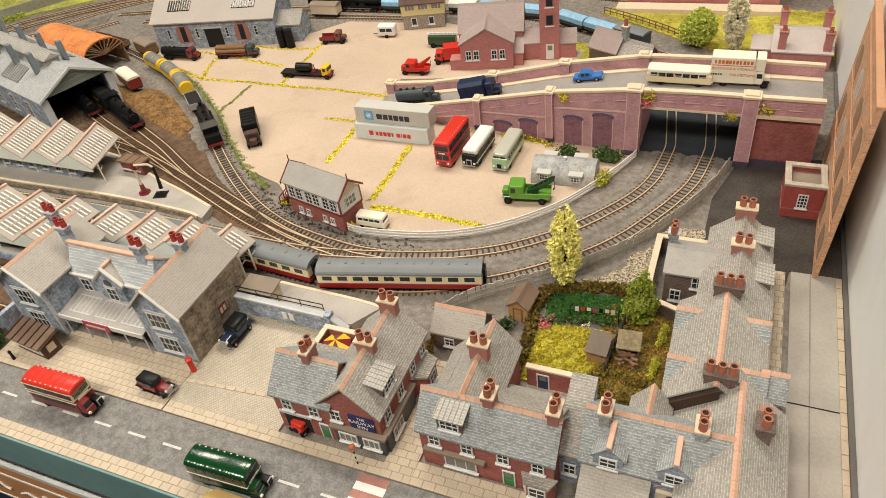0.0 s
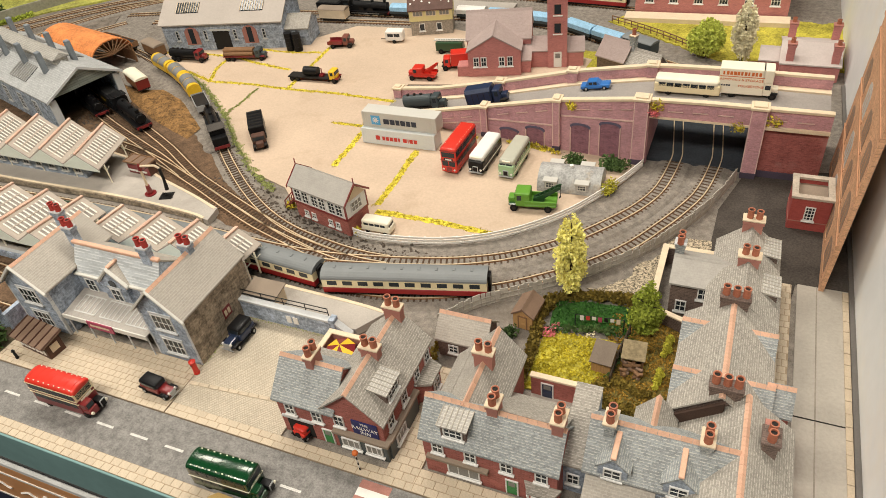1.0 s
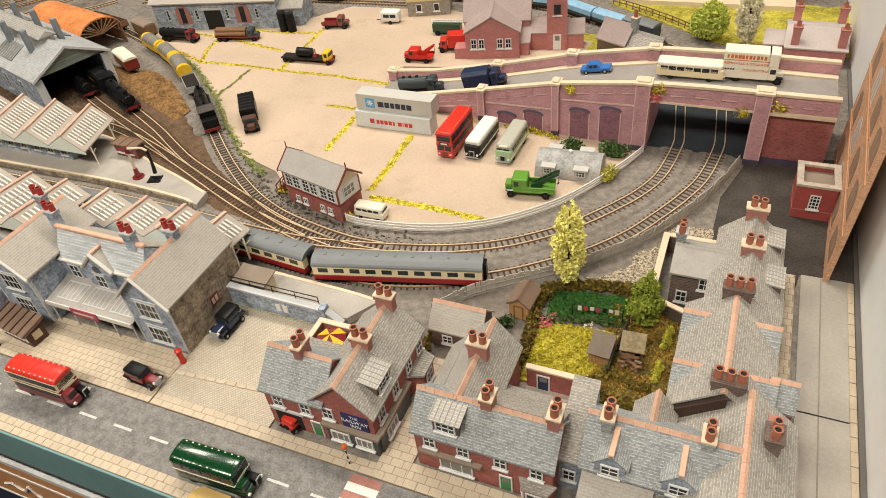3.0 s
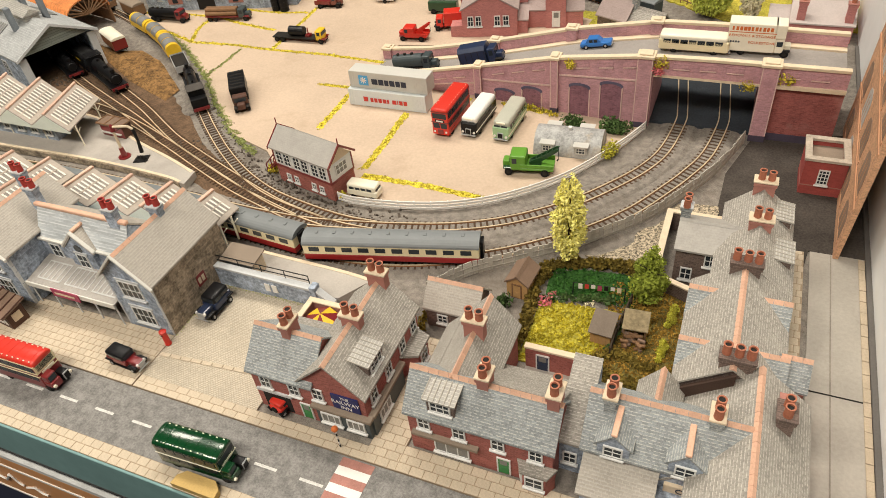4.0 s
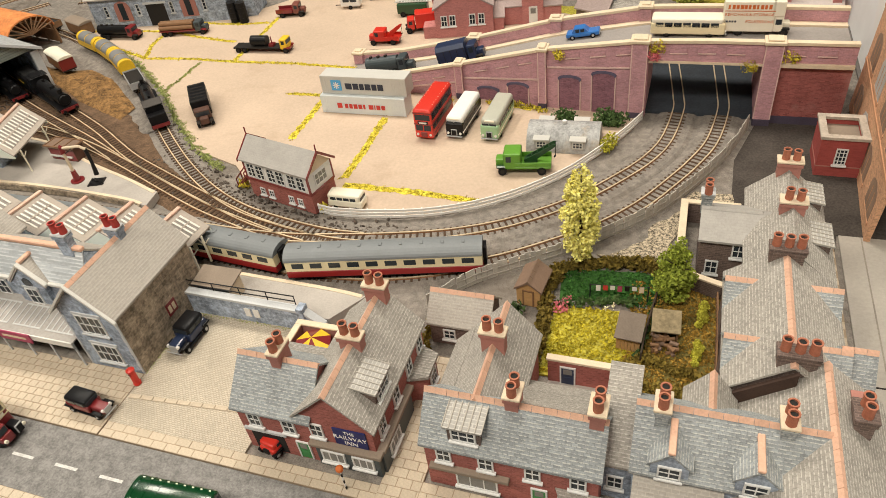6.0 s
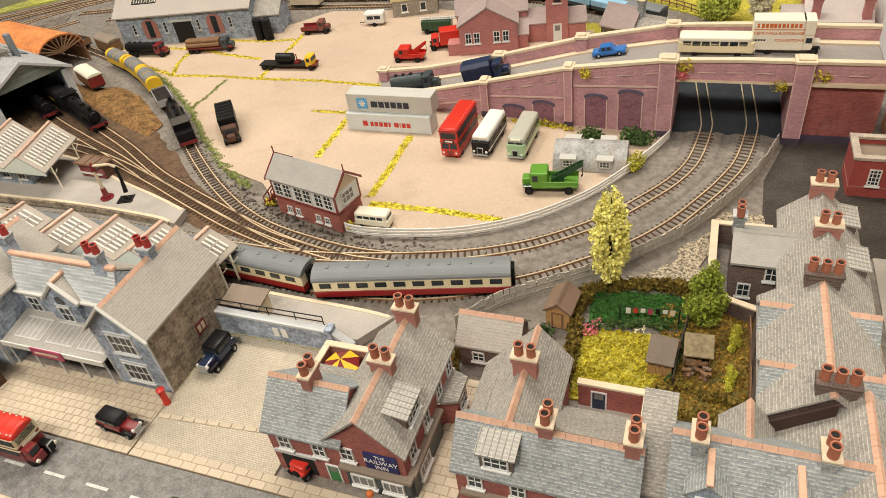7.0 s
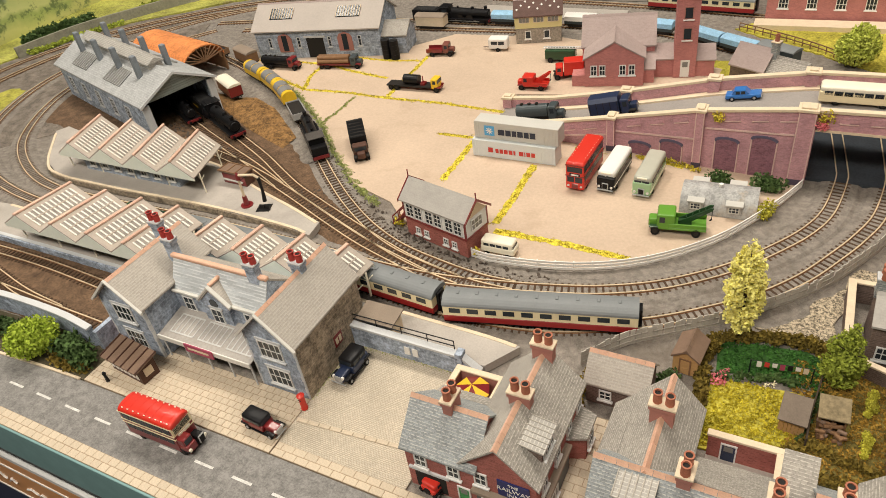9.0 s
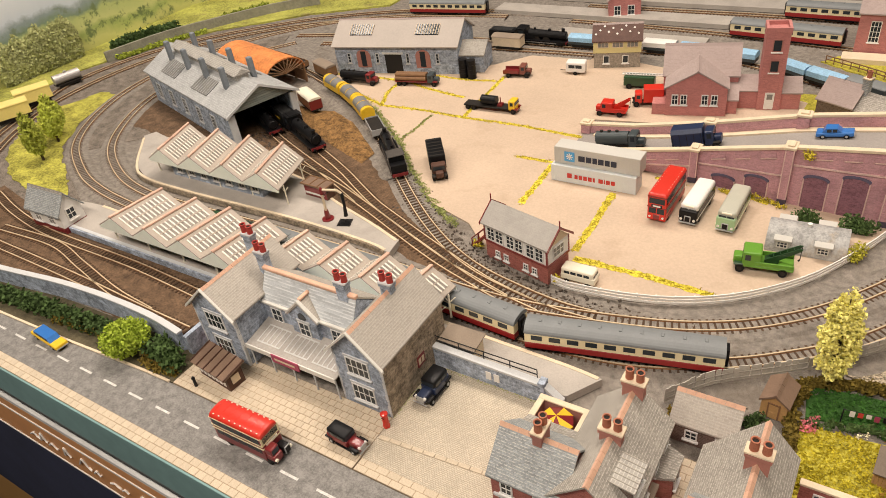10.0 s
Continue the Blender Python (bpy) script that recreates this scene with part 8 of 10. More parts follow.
for xx in (-2.4, 1.8):
    for s in (-1, 1):
        bm = B()
        box(bm, xx - 0.8, xx + 0.8, min(s * 1.2, s * 2.55), max(s * 1.2, s * 2.55), 0.6, 1.75)
        dm = part("dormer", bm, NISSEN, nh)
        bm = B()
        box(bm, xx - 0.95, xx + 0.95, min(s * 0.9, s * 2.8), max(s * 0.9, s * 2.8), 1.75, 1.9)
        part("dormer_roof", bm, GREY_BOX, dm)
        window(nh, xx, s * 2.56, 0.75, 1.2, 0.9, "S" if s < 0 else "N", 3, 2, GREY_BOX, GLASS, False)
bm = B()
rod(bm, (0, 0, 2.4), (0, 0, 2.95), 0.2, 0.26, n=12)
part("flue", bm, WHITE, nh)

# ---- engine shed ----
es = thing("engine_shed", "blue-grey engine shed with slate roof, smoke vents and open front", "engine shed", -106.3, 98.9, 0, -17.5)
ES_L, ES_W = 18.0, 6.3
bm = B()
for s in (-1, 1):
    box(bm, -ES_L, ES_L, s * ES_W - 0.25, s * ES_W + 0.25, 0, 6.4)
solid(bm, [(-ES_W, 0), (ES_W, 0), (ES_W, 6.4), (0, 9.6), (-ES_W, 6.4)], "x", -ES_L - 0.3, -ES_L)
part("wall", bm, STONE, es)
bm = B()
solid(bm, [(-ES_W, 6.2), (ES_W, 6.2), (ES_W, 6.4), (0, 9.6), (-ES_W, 6.4)], "x", ES_L - 0.7, ES_L - 0.4)
part("gable_boarding", bm, mat("green_grey_boards", (0.30, 0.34, 0.31), 0.7, var=0.15, bump=0.3, pat=(9.0, 0.4, 0.04), col2=(0.6, 0.6, 0.6)), es)
bm = B()
for s in (-1, 1):
    e = s * (ES_W + 0.8)
    solid(bm, [(0, 9.65), (e, 6.1), (e, 6.35), (0, 9.9)], "x", -ES_L - 0.9, ES_L + 0.5)
part("roof", bm, SHED_ROOF, es)
for s in (-1, 1):
    bm = B()
    e = s * (ES_W + 0.85)
    solid(bm, [(0, 9.5), (e, 5.95), (e, 6.4), (0, 9.95)], "x", ES_L + 0.5, ES_L + 0.7)
    part("barge_board", bm, STONE_TRIM, es)
for s in (-1, 1):
    for xx in (-9, 5):
        bm = B()
        sl = (9.9 - 6.35) / (ES_W + 0.8)
        y0, y1 = s * 2.6, s * 5.6
        solid(bm, [(y0, 9.92 - sl * 2.6), (y1, 9.92 - sl * 5.6), (y1, 10.05 - sl * 5.6), (y0, 10.05 - sl * 2.6)], "x", xx - 3.2, xx + 3.2)
        sk = part("skylight", bm, GLASS_PALE, es)
        for k in range(9):
            bm = B()
            x = xx - 3.2 + k * 0.8
            solid(bm, [(y0, 10.05 - sl * 2.6), (y1, 10.05 - sl * 5.6), (y1, 10.15 - sl * 5.6), (y0, 10.15 - sl * 2.6)], "x", x - 0.06, x + 0.06)
            part("glazing_bar", bm, GREY_STEEL, sk)
bm = B()
box(bm, -14, 13, -1.2, 1.2, 9.4, 10.5), solid(bm, [(-1.6, 10.4), (1.6, 10.4), (0, 11.3)], "x", -14.4, 13.4)
part("roof_vent", bm, ZINC, es)
for xx in (-12.5, -4.5, 3.5, 11.5):
    for s in (-1, 1):
        bm = B()
        box(bm, xx - 0.5, xx + 0.5, s * 2.7 - 0.45, s * 2.7 + 0.45, 8.0, 12.2, 0.12)
        part("smoke_vent", bm, VENT_SLATE, es)
for k in range(5):
    window(es, -14 + k * 6.2, -ES_W - 0.26, 1.6, 1.8, 3.0, "S", 3, 4, STONE_TRIM, GLASS)
bm = B()
box(bm, ES_L - 0.4, ES_L + 0.1, -ES_W - 0.3, -ES_W + 0.9, 0, 6.1)
part("door_pier", bm, STONE_TRIM, es)
bm = B()
box(bm, ES_L - 0.4, ES_L + 0.1, ES_W - 0.9, ES_W + 0.3, 0, 6.1)
part("door_pier", bm, STONE_TRIM, es)

# spoil heap, orange shelter
bm = B()
rows = []
for i in range(31):
    t = i / 30
    row = []
    for j in range(13):
        u = j / 12
        x = -99 + 32 * t
        y_top = float(np.interp(x, (-99, -89, -84, -77, -66), (107.0, 104.0, 105.2, 102.0, 93.6)))
        y_low = float(np.interp(x, (-99, -88, -77, -66), (105.0, 100.4, 94.6, 90.4)))
        y = y_top + (y_low - y_top) * u + 0.25 * noise.noise((x, u * 4, 2))
        z = 0.05 + 0.9 * math.sin(math.pi * u) * math.sin(math.pi * t) ** 0.5 * (0.8 + 0.7 * noise.noise((x * 0.4, y * 0.4, 7))) + 0.12 * noise.noise((x * 2, y * 2, 1))
        row.append(bm.verts.new((x, y, z)))
    rows.append(row)
for p, q in zip(rows, rows[1:]):
    for j in range(12):
        bm.faces.new((p[j], p[j + 1], q[j + 1], q[j]))
bmesh.ops.recalc_face_normals(bm, faces=bm.faces)
structure("spoil_bank", bm, RUST_HEAP, "ochre spoil bank beside the shed", "ground")
orh = thing("arched_shelter", "orange arched sheet roof over a timber shelter", "shelter", -109.6, 113.0, 0, -14)
bm = B()
prof = [(4.6 * math.cos(a), 3.4 + 3.0 * math.sin(a)) for a in [math.pi * q / 14 for q in range(15)]] + [(4.4 * math.cos(a), 3.4 + 2.75 * math.sin(a)) for a in [math.pi * q / 14 for q in range(14, -1, -1)]]
solid(bm, prof, "x", -10, 10)
part("roof", bm, ORANGE, orh)
bm = B()
for s in (-1, 1):
    for k in range(6):
        box(bm, -9.6 + k * 3.8, -9.2 + k * 3.8, s * 4.4 - 0.15, s * 4.4 + 0.15, 0, 3.6)
    box(bm, -10, 10, s * 4.4 - 0.1, s * 4.4 + 0.1, 0.2, 2.4)
part("timber_frame", bm, WOOD, orh)
bm = B()
for a in range(1, 12):
    t = math.pi * a / 12
    rod(bm, (10.02, 4.5 * math.cos(t), 3.4 + 2.85 * math.sin(t)), (10.02, 0, 3.4), 0.12, n=5)
part("end_ribs", bm, WOOD, orh)

# ---- goods shed ----
gs = thing("goods_shed", "long grey stone goods shed with pale roof and red loading doors", "goods shed", -82.4, 123.4, 0, 13)
gable(gs, -13.0, 13.0, 0, 10.6, 5.8, 9.0, "x", STONE, mat("pale_felt_roof", (0.44, 0.395, 0.355), 0.85, var=0.1, s1=0.2, s2=3, bump=0.15), 0.6, ridge_mat=PINK_SLATE)
for xx in (-6.8, 5.9):
    bm = B()
    solid(bm, [(-1.5, 0), (1.5, 0), (1.5, 2.6), (1.1, 3.3), (0, 3.7), (-1.1, 3.3), (-1.5, 2.6)], "y", -0.12, 0.05)
    dd = part("loading_door", bm, RENDER_PINK, gs, "red arched loading door")
    dd.location = (xx * U, 0, 1.3 * U)
    bm = B()
    box(bm, -0.55, 0.55, -0.16, -0.1, 0.2, 3.3)
    part("opening", bm, GLASS, dd)
    for dx in (-3.2, 3.0):
        window(gs, xx + dx, -0.01, 2.2, 0.7, 2.0, "S", 1, 3, STONE_TRIM, GLASS)
# flat black panel, the dark inside the doorway put into its colour
bm = B()
box(bm, -2.2, 1.4, -0.05, 0.1, 0.1, 4.0)
part("doorway", bm, SOOT_AND_HOLLOW, gs)
bm = B()
box(bm, -2.6, 1.8, -0.1, 0.06, 4.0, 4.4)
part("lintel", bm, STONE_TRIM, gs)
for xx in (-7.5, 6.5):
    bm = B()
    solid(bm, [(1.8, 7.15), (3.9, 8.42), (3.9, 8.6), (1.8, 7.33)], "x", xx - 2.4, xx + 2.4)
    sk = part("skylight", bm, GLASS, gs)
    for k in range(10):
        bm = B()
        x = xx - 2.4 + k * 0.53
        solid(bm, [(1.8, 7.33), (3.9, 8.6), (3.9, 8.7), (1.8, 7.43)], "x", x - 0.05, x + 0.05)
        part("glazing_bar", bm, CREAM, sk)
gable(gs, 12.6, 17.8, 1.0, 7.0, 3.6, 5.2, "x", STONE, SLATE, 0.4, ridge_mat=SLATE)
dr = thing("drum_stack", "pair of tall black drums beside the goods shed", "drums", -67.2, 125.4, 0.06)
for dx in (-0.9, 0.9):
    bm = B()
    rod(bm, (dx, 0, 0), (dx, 0, 3.6), 0.85, n=14)
    for zz in (0.9, 1.8, 2.7):
        rod(bm, (dx, 0, zz - 0.06), (dx, 0, zz + 0.06), 0.92, n=14)
    part("drum", bm, BLACK, dr)

# ---- far signal box in yellow and stone ----
s2 = thing("signal_box", "pale yellow signal box on a rubble stone base", "signal box", -46.0, 135.6, 0, 18)
bm = B()
box(bm, 0, 8.2, 0, 4.6, 0, 2.9)
part("base", bm, mat("rubble", (0.33, 0.29, 0.24), 0.85, var=0.4, s1=1.5, s2=3, bump=0.6), s2)
bm = B()
box(bm, -0.15, 8.35, -0.15, 4.75, 2.9, 5.3)
part("upper_floor", bm, mat("primrose_boards", (0.70, 0.62, 0.30), 0.6, var=0.08, bump=0.1), s2)
for k in range(3):
    window(s2, 1.6 + k * 2.6, -0.16, 3.9, 2.0, 1.1, "S", 3, 1, CREAM, GLASS_PALE, False)
for xx in (2.2, 5.6):
    window(s2, xx, -0.01, 0.9, 1.1, 1.5, "S", 1, 1, WHITE, GLASS)
gable(s2, -0.1, 8.3, -0.1, 4.7, 5.3, 7.3, "x", CREAM, mat("brown_tiles", (0.12, 0.07, 0.058), 0.8, var=0.3, s1=0.8, bump=0.3), 0.4, z0=5.25, ridge_mat=PINK_SLATE)
bm = B()
for k in range(11):
    box(bm, -0.16, 0.16, -0.16, 0.16, 0, 0.05, m=Matrix.Translation((0.3 + 0.75 * k, 0.6 + 1.5 * ((k * 7) % 5) / 5, 5.67 + 0.833 * (0.6 + 1.5 * ((k * 7) % 5) / 5))) @ Matrix.Rotation(0.7, 4, "X") @ Matrix.Rotation(0.78, 4, "Z"))
part("white_tiles", bm, WHITE, s2)

# ---- fire station with tower ----
fs = thing("fire_station", "red brick fire station with mauve slate roof and square hose tower", "fire station", -29.4, 120.4, 0, 14)
gable(fs, 1.2, 10.2, 0, 8.0, 4.6, 7.2, "y", BRICK_FIRE, PINK_SLATE, 0.3, ridge_mat=PINK_SLATE)
gable(fs, 0.6, 11.8, 4.4, 11.0, 5.0, 8.6, "x", BRICK_FIRE, PINK_SLATE, 0.3, ridge_mat=PINK_SLATE)
for xx in (2.6, 3.9, 7.0, 8.4):
    window(fs, xx, -0.01, 1.9, 1.0, 1.7, "S", 2, 2)
bm = B()
box(bm, -0.8, 1.2, 0.2, 3.4, 0, 1.9)
part("side_annexe", bm, BRICK_FIRE, fs)
bm = B()
box(bm, 10.2, 11.8, 1.0, 4.4, 0, 2.2)
part("porch", bm, BRICK_FIRE, fs)
bm = B()
solid(bm, [(0.8, 2.2), (4.4, 3.6), (4.4, 3.8), (0.8, 2.4)], "x", 10.2, 12.0)
part("porch_roof", bm, PINK_SLATE, fs)
bm = B()
box(bm, 14.7, 18.0, 2.6, 6.0, 0, 12.4)
part("tower", bm, BRICK_FIRE, fs)
bm = B()
for a in ((14.6, 18.1, 2.5, 2.9), (14.6, 18.1, 5.7, 6.1), (14.6, 15.0, 2.9, 5.7), (17.7, 18.1, 2.9, 5.7)):
    box(bm, *a, 12.2, 13.0)
part("tower_parapet", bm, BRICK_FIRE, fs)
for zz in (6.2, 9.4):
    window(fs, 16.4, 2.59, zz, 1.3, 1.9, "S", 1, 1, RENDER_PINK, GLASS, WHITE)
door(fs, 16.4, 2.58, 0.2, 1.1, 2.6, "S", WHITE, WHITE)
for a0, a1, hh in ((11.8, 14.7, 2.9), (18.0, 20.8, 2.6)):
    bm = B()
    box(bm, a0, a1, 3.0, 5.6, 0, hh)
    part("annexe", bm, BRICK_FIRE, fs)
    bm = B()
    solid(bm, [(2.8, hh), (5.8, hh + 1.5), (5.8, hh + 1.7), (2.8, hh + 0.2)], "x", a0, a1 + 0.2)
    part("annexe_roof", bm, PINK_SLATE, fs)

# ---- small cottage roofs behind the bridge, rear red buildings ----
bk = thing("lineside_cottage", "low slate-roofed cottage behind the bridge", "cottage", -7.6, 128.2, 0, -25)
gable(bk, 0, 5.4, 0, 4.4, 2.4, 4.8, "x", BRICK_DARK, PINK_SLATE, 0.3, ridge_mat=PINK_SLATE)
gable(bk, 5.4, 11.0, 0.4, 4.0, 2.0, 4.0, "x", BRICK_DARK, SLATE, 0.3, ridge_mat=SLATE)
chimney(bk, 5.6, 2.2, 2.0, 6.4, 0.9, 0.9, 1, SLATE_BLUE, CREAM)
rc = thing("railway_cottages", "flat pinkish slate cottages with paired chimneys in the corner", "building", 19.5, 128.5)
gable(rc, 1.4, 9.8, 0.6, 10.4, 2.6, 4.2, "x", BRICK_FIRE, PALE_PINK, 0.3, ridge_mat=PALE_PINK)
gable(rc, -1.6, 3.6, 2.8, 7.0, 2.0, 3.2, "x", BRICK_FIRE, PALE_PINK, 0.3, ridge_mat=PALE_PINK)
for cx, cy in ((2.6, 1.4), (9.0, 1.4), (2.6, 9.4), (9.0, 9.4)):
    chimney(rc, cx, cy, 2.6, 5.8, 1.1, 1.1, 1, BRICK_FIRE, RENDER_PINK, pot_h=0.7)
sc = thing("rear_station", "long red brick rear station building with white arched windows", "building", -5.5, 151.6, 0, 2)
gable(sc, 0, 27, 0, 9, 7.6, 11.5, "x", BRICK_FIRE, PINK_SLATE, 0.4, ridge_mat=PINK_SLATE)
for k in range(6):
    window(sc, 2.6 + k * 4.4, -0.01, 2.6, 1.6, 3.6, "S", 3, 4, WHITE, GLASS)
bm = B()
box(bm, -1.5, 27.5, -3.6, -0.4, 0, 0.9)
part("platform", bm, CREAM, sc)
rb = thing("rear_booth", "small red brick booth with white windows at the rear", "building", -52.6, 160.4, 0, 22)
gable(rb, 0, 6.6, 0, 6.0, 4.0, 6.6, "y", BRICK_FIRE, PINK_SLATE, 0.3, ridge_mat=PINK_SLATE)
for xx in (1.8, 4.6):
    window(rb, xx, -0.01, 1.0, 1.4, 2.0, "S", 2, 2)
rp = tagged(new("platform_rear"), "grey rear platforms and paved stands", "platform", kind="structure")
bm = B()
box(bm, -80, -28, 160, 165, 0, 0.9), box(bm, -60, -30, 148.5, 154, -0.2, 0.35), box(bm, -70, 31, 171, 178, 0, 0.9)
part("slab", bm, PLAT_TOP, rp)

# ---- platform furniture ----
hut = thing("platform_hut", "small white and red timber hut at the platform end", "hut", -105.3, 57.5, 0, 2)
hut.scale = (1.3, 0.9, 1.2)
gable(hut, 0, 6.0, 0, 4.2, 2.9, 5.0, "x", WHITE, SLATE_BLUE, 0.4, ridge_mat=SLATE)
bm = B()
box(bm, -0.05, 6.05, -0.05, 4.25, 0.0, 0.9)
part("plinth", bm, RED_DARK, hut)
window(hut, 6.02, 2.1, 1.6, 1.6, 1.5, "E", 2, 2, WHITE, GLASS)
for xx in (1.6, 4.2):
    window(hut, xx, -0.01, 1.2, 1.2, 1.5, "S", 2, 2, WHITE, GLASS_PALE)

cr = thing("water_crane", "platform water crane with red base, cream column and black hose", "water crane", -60.7, 75.0, 1.0, 14)
bm = B()
rod(bm, (0, 0, 0), (0, 0, 0.16), 0.85, n=12), rod(bm, (0, 0, 0.16), (0, 0, 1.5), 0.42, 0.3, n=12)
part("base", bm, RED_DARK, cr, "red cast base")
bm = B()
rod(bm, (0, 0, 1.5), (0, 0, 4.3), 0.2, 0.17, n=10)
part("column", bm, CREAM, cr)
bm = B()
rod(bm, (0, 0, 4.1), (0, 0, 4.9), 0.34, 0.26, n=12), rod(bm, (0, 0, 4.9), (0, 0, 5.2), 0.26, 0.05, n=12)
part("head", bm, RED_DARK, cr, "red head")
bm = B()
rod(bm, (0, 0, 4.75), (2.4, 0, 4.85), 0.17, n=10), rod(bm, (2.4, 0, 4.85), (3.0, 0, 4.4), 0.17, n=10)
part("arm", bm, CREAM, cr)
bm = B()
rod(bm, (3.0, 0, 4.4), (3.1, -0.1, 2.6), 0.24, 0.2, n=10), rod(bm, (3.1, -0.1, 2.6), (3.0, -0.2, 0.9), 0.2, 0.3, n=10)
part("hose", bm, BLACK_IRON, cr, "black leather hose")
bm = B()
rod(bm, (0, 0, 3.8), (1.5, 0, 4.75), 0.05, n=6)
part("stay", bm, BLACK_IRON, cr)
bm = B()
rod(bm, (2.6, -0.4, 0), (3.3, -1.2, 1.0), 0.07, n=6), rod(bm, (3.3, -1.2, 1.0), (3.9, -1.0, 0), 0.07, n=6)
part("hose_prop", bm, BLACK_IRON, cr)
gr = thing("drain_grating", "square black iron drain grating under the hose", "grating", -57.8, 75.1, 1.0, 20)
for k in range(6):
    bm = B()
    box(bm, -0.8, 0.8, -0.8 + k * 0.29, -0.66 + k * 0.29, 0, 0.12)
    part("bar", bm, BLACK_IRON, gr)
bm = B()
for s in (-1, 1):
    box(bm, s * 0.85 - 0.07, s * 0.85 + 0.07, -0.85, 0.85, 0, 0.14)
part("frame", bm, STEEL_DARK, gr)
bh = thing("platform_shelter", "maroon platform kiosk with white shelf under a panelled brown roof", "kiosk", -66.0, 79.7, 1.0, -3)
bm = B()
box(bm, -2.2, 2.2, -0.8, 0.9, 0, 1.9)
part("body", bm, KIOSK_BROWN, bh)
bm = B()
box(bm, -2.1, 2.2, -0.83, -0.8, 0.1, 1.6)
part("front", bm, RED_DARK, bh)
bm = B()
box(bm, -2.1, 1.7, -1.05, -0.8, 0.55, 0.75, 0.03)
part("counter", bm, TRIM_WHITE, bh, "white counter shelf")
bm = B()
box(bm, -2.5, 2.4, -1.2, 1.2, 1.95, 2.1, 0.03)
rf = part("roof", bm, KIOSK_ROOF, bh)
bm = B()
for k in range(4):
    box(bm, -2.4 + k * 1.55, -2.28 + k * 1.55, -1.15, 1.15, 2.1, 2.2)
box(bm, -2.45, 2.35, -1.15, -1.03, 2.1, 2.21), box(bm, -2.45, 2.35, 1.03, 1.15, 2.1, 2.21)
part("batten", bm, WOOD, rf)

rs = thing("ramp_shelter", "small cream and glass shelter with brown roof on the platform ramp", "shelter", -32.2, 59.4, 1.0)
bm = B()
box(bm, 0, 3.8, 0, 1.9, 0, 1.9)
part("body", bm, CREAM, rs)
bm = B()
solid(bm, [(-0.3, 1.95), (2.2, 2.3), (2.2, 2.45), (-0.3, 2.1)], "x", -0.25, 4.05)
part("roof", bm, WOOD_GREY, rs)
bm = B()
box(bm, 0.2, 1.8, -0.03, 0.0, 0.5, 1.7), box(bm, 2.0, 3.6, -0.03, 0.0, 0.5, 1.7)
part("pane", bm, GLASS_PALE, rs)


def railing(nm, pts, z, h, n_rails, material, label, step=1.6, post=0.05, kind_of="railing"):
    th = thing(nm, label, kind_of, 0, 0, 0)
    line = spline([(x, y, z) for x, y in pts], step)
    for k in range(n_rails):
        bm = B()
        zz = h * (k + 1) / n_rails
        o = post * 0.8
        sweep(bm, line, [(-o, zz - o), (-o, zz + o), (o, zz + o), (o, zz - o)])
        part("rail", bm, material, th)
    for p in line:
        bm = B()
        rod(bm, p, p + Vector((0, 0, h + 0.05)), post, n=6)
        part("post", bm, material, th)
    return th


railing("iron_railing", [(-32.8, 59.0), (-27, 59.0), (-21.0, 59.0)], 1.8, 1.9, 3, BLACK_IRON, "black iron railing along the platform ramp", 2.9)
railing("timber_fence", [(-9, 147.6), (-3, 144.4), (3, 140.6), (9, 135.8)], 0.1, 1.2, 2, WOOD, "brown post and rail fence by the back line", 1.5, 0.09, "fence")
railing("timber_fence", [(16, 131.8), (22, 132.2), (30, 132.6)], 0.1, 1.2, 2, WOOD, "brown post and rail fence at the cottages", 1.5, 0.09, "fence")


def board_fence(nm, pts, h, label, material, rails=3, gap=0.16, step=2.0):
    """A fence of long horizontal boards on posts."""
    th = thing(nm, label, "fence", 0, 0, 0)
    line = spline([(x, y, 0) for x, y in pts], step)
    for k in range(rails):
        z0 = 0.15 + k * (h / rails)
        bm = B()
        sweep(bm, line, [(-0.06, z0), (-0.06, z0 + h / rails - gap), (0.06, z0 + h / rails - gap), (0.06, z0)])
        part("board", bm, material, th)
    me = None
    for p in line:
        if me is None:
            b1 = B()
            box(b1, -0.07, 0.07, -0.07, 0.07, 0, h)
            me = mesh_of("post", b1, material)
        ob = part("post", me, material, th)
        ob.location = (p.x * U, (p.y + 0.12) * U, 0)
    return th


board_fence("white_fence", [(-27.2, 75.2), (-24.8, 74.9), (-18.6, 75.6), (-12.8, 77.3), (-7.3, 80.5), (-2.2, 85.5), (0.9, 90.3), (3.5, 95.2), (5.3, 99.5)], 1.25, "white three-board lineside fence round the yard", WHITE)
pf = thing("paling_fence", "weathered grey paling fence beside the outer track", "fence", 0, 0, 0)
line = spline([(-10.2, 63.6), (-7.1, 67.3), (-3.2, 70.2), (0.9, 73.2), (4.6, 76.6), (8.6, 80.9), (11.9, 86.1), (14.8, 91.9), (17.3, 99.2)], 0.55)
b1 = B()
box(b1, -0.035, 0.035, -0.255, 0.255, 0, 1.8)
paling = mesh_of("paling", b1, PALING)
for p, s in zip(line, sides(line)):
    ob = part("paling", paling, PALING, pf)
    ob.matrix_basis = at(p.x, p.y, 0, math.degrees(math.atan2(s.y, s.x)) + random.uniform(-4, 4), random.uniform(-3, 3), random.uniform(-4, 4))
for zz in (0.4, 1.1):
    bm = B()
    sweep(bm, line[::3], [(-0.1, zz), (-0.1, zz + 0.12), (-0.05, zz + 0.12), (-0.05, zz)])
    part("rail", bm, FENCE_GREY, pf)

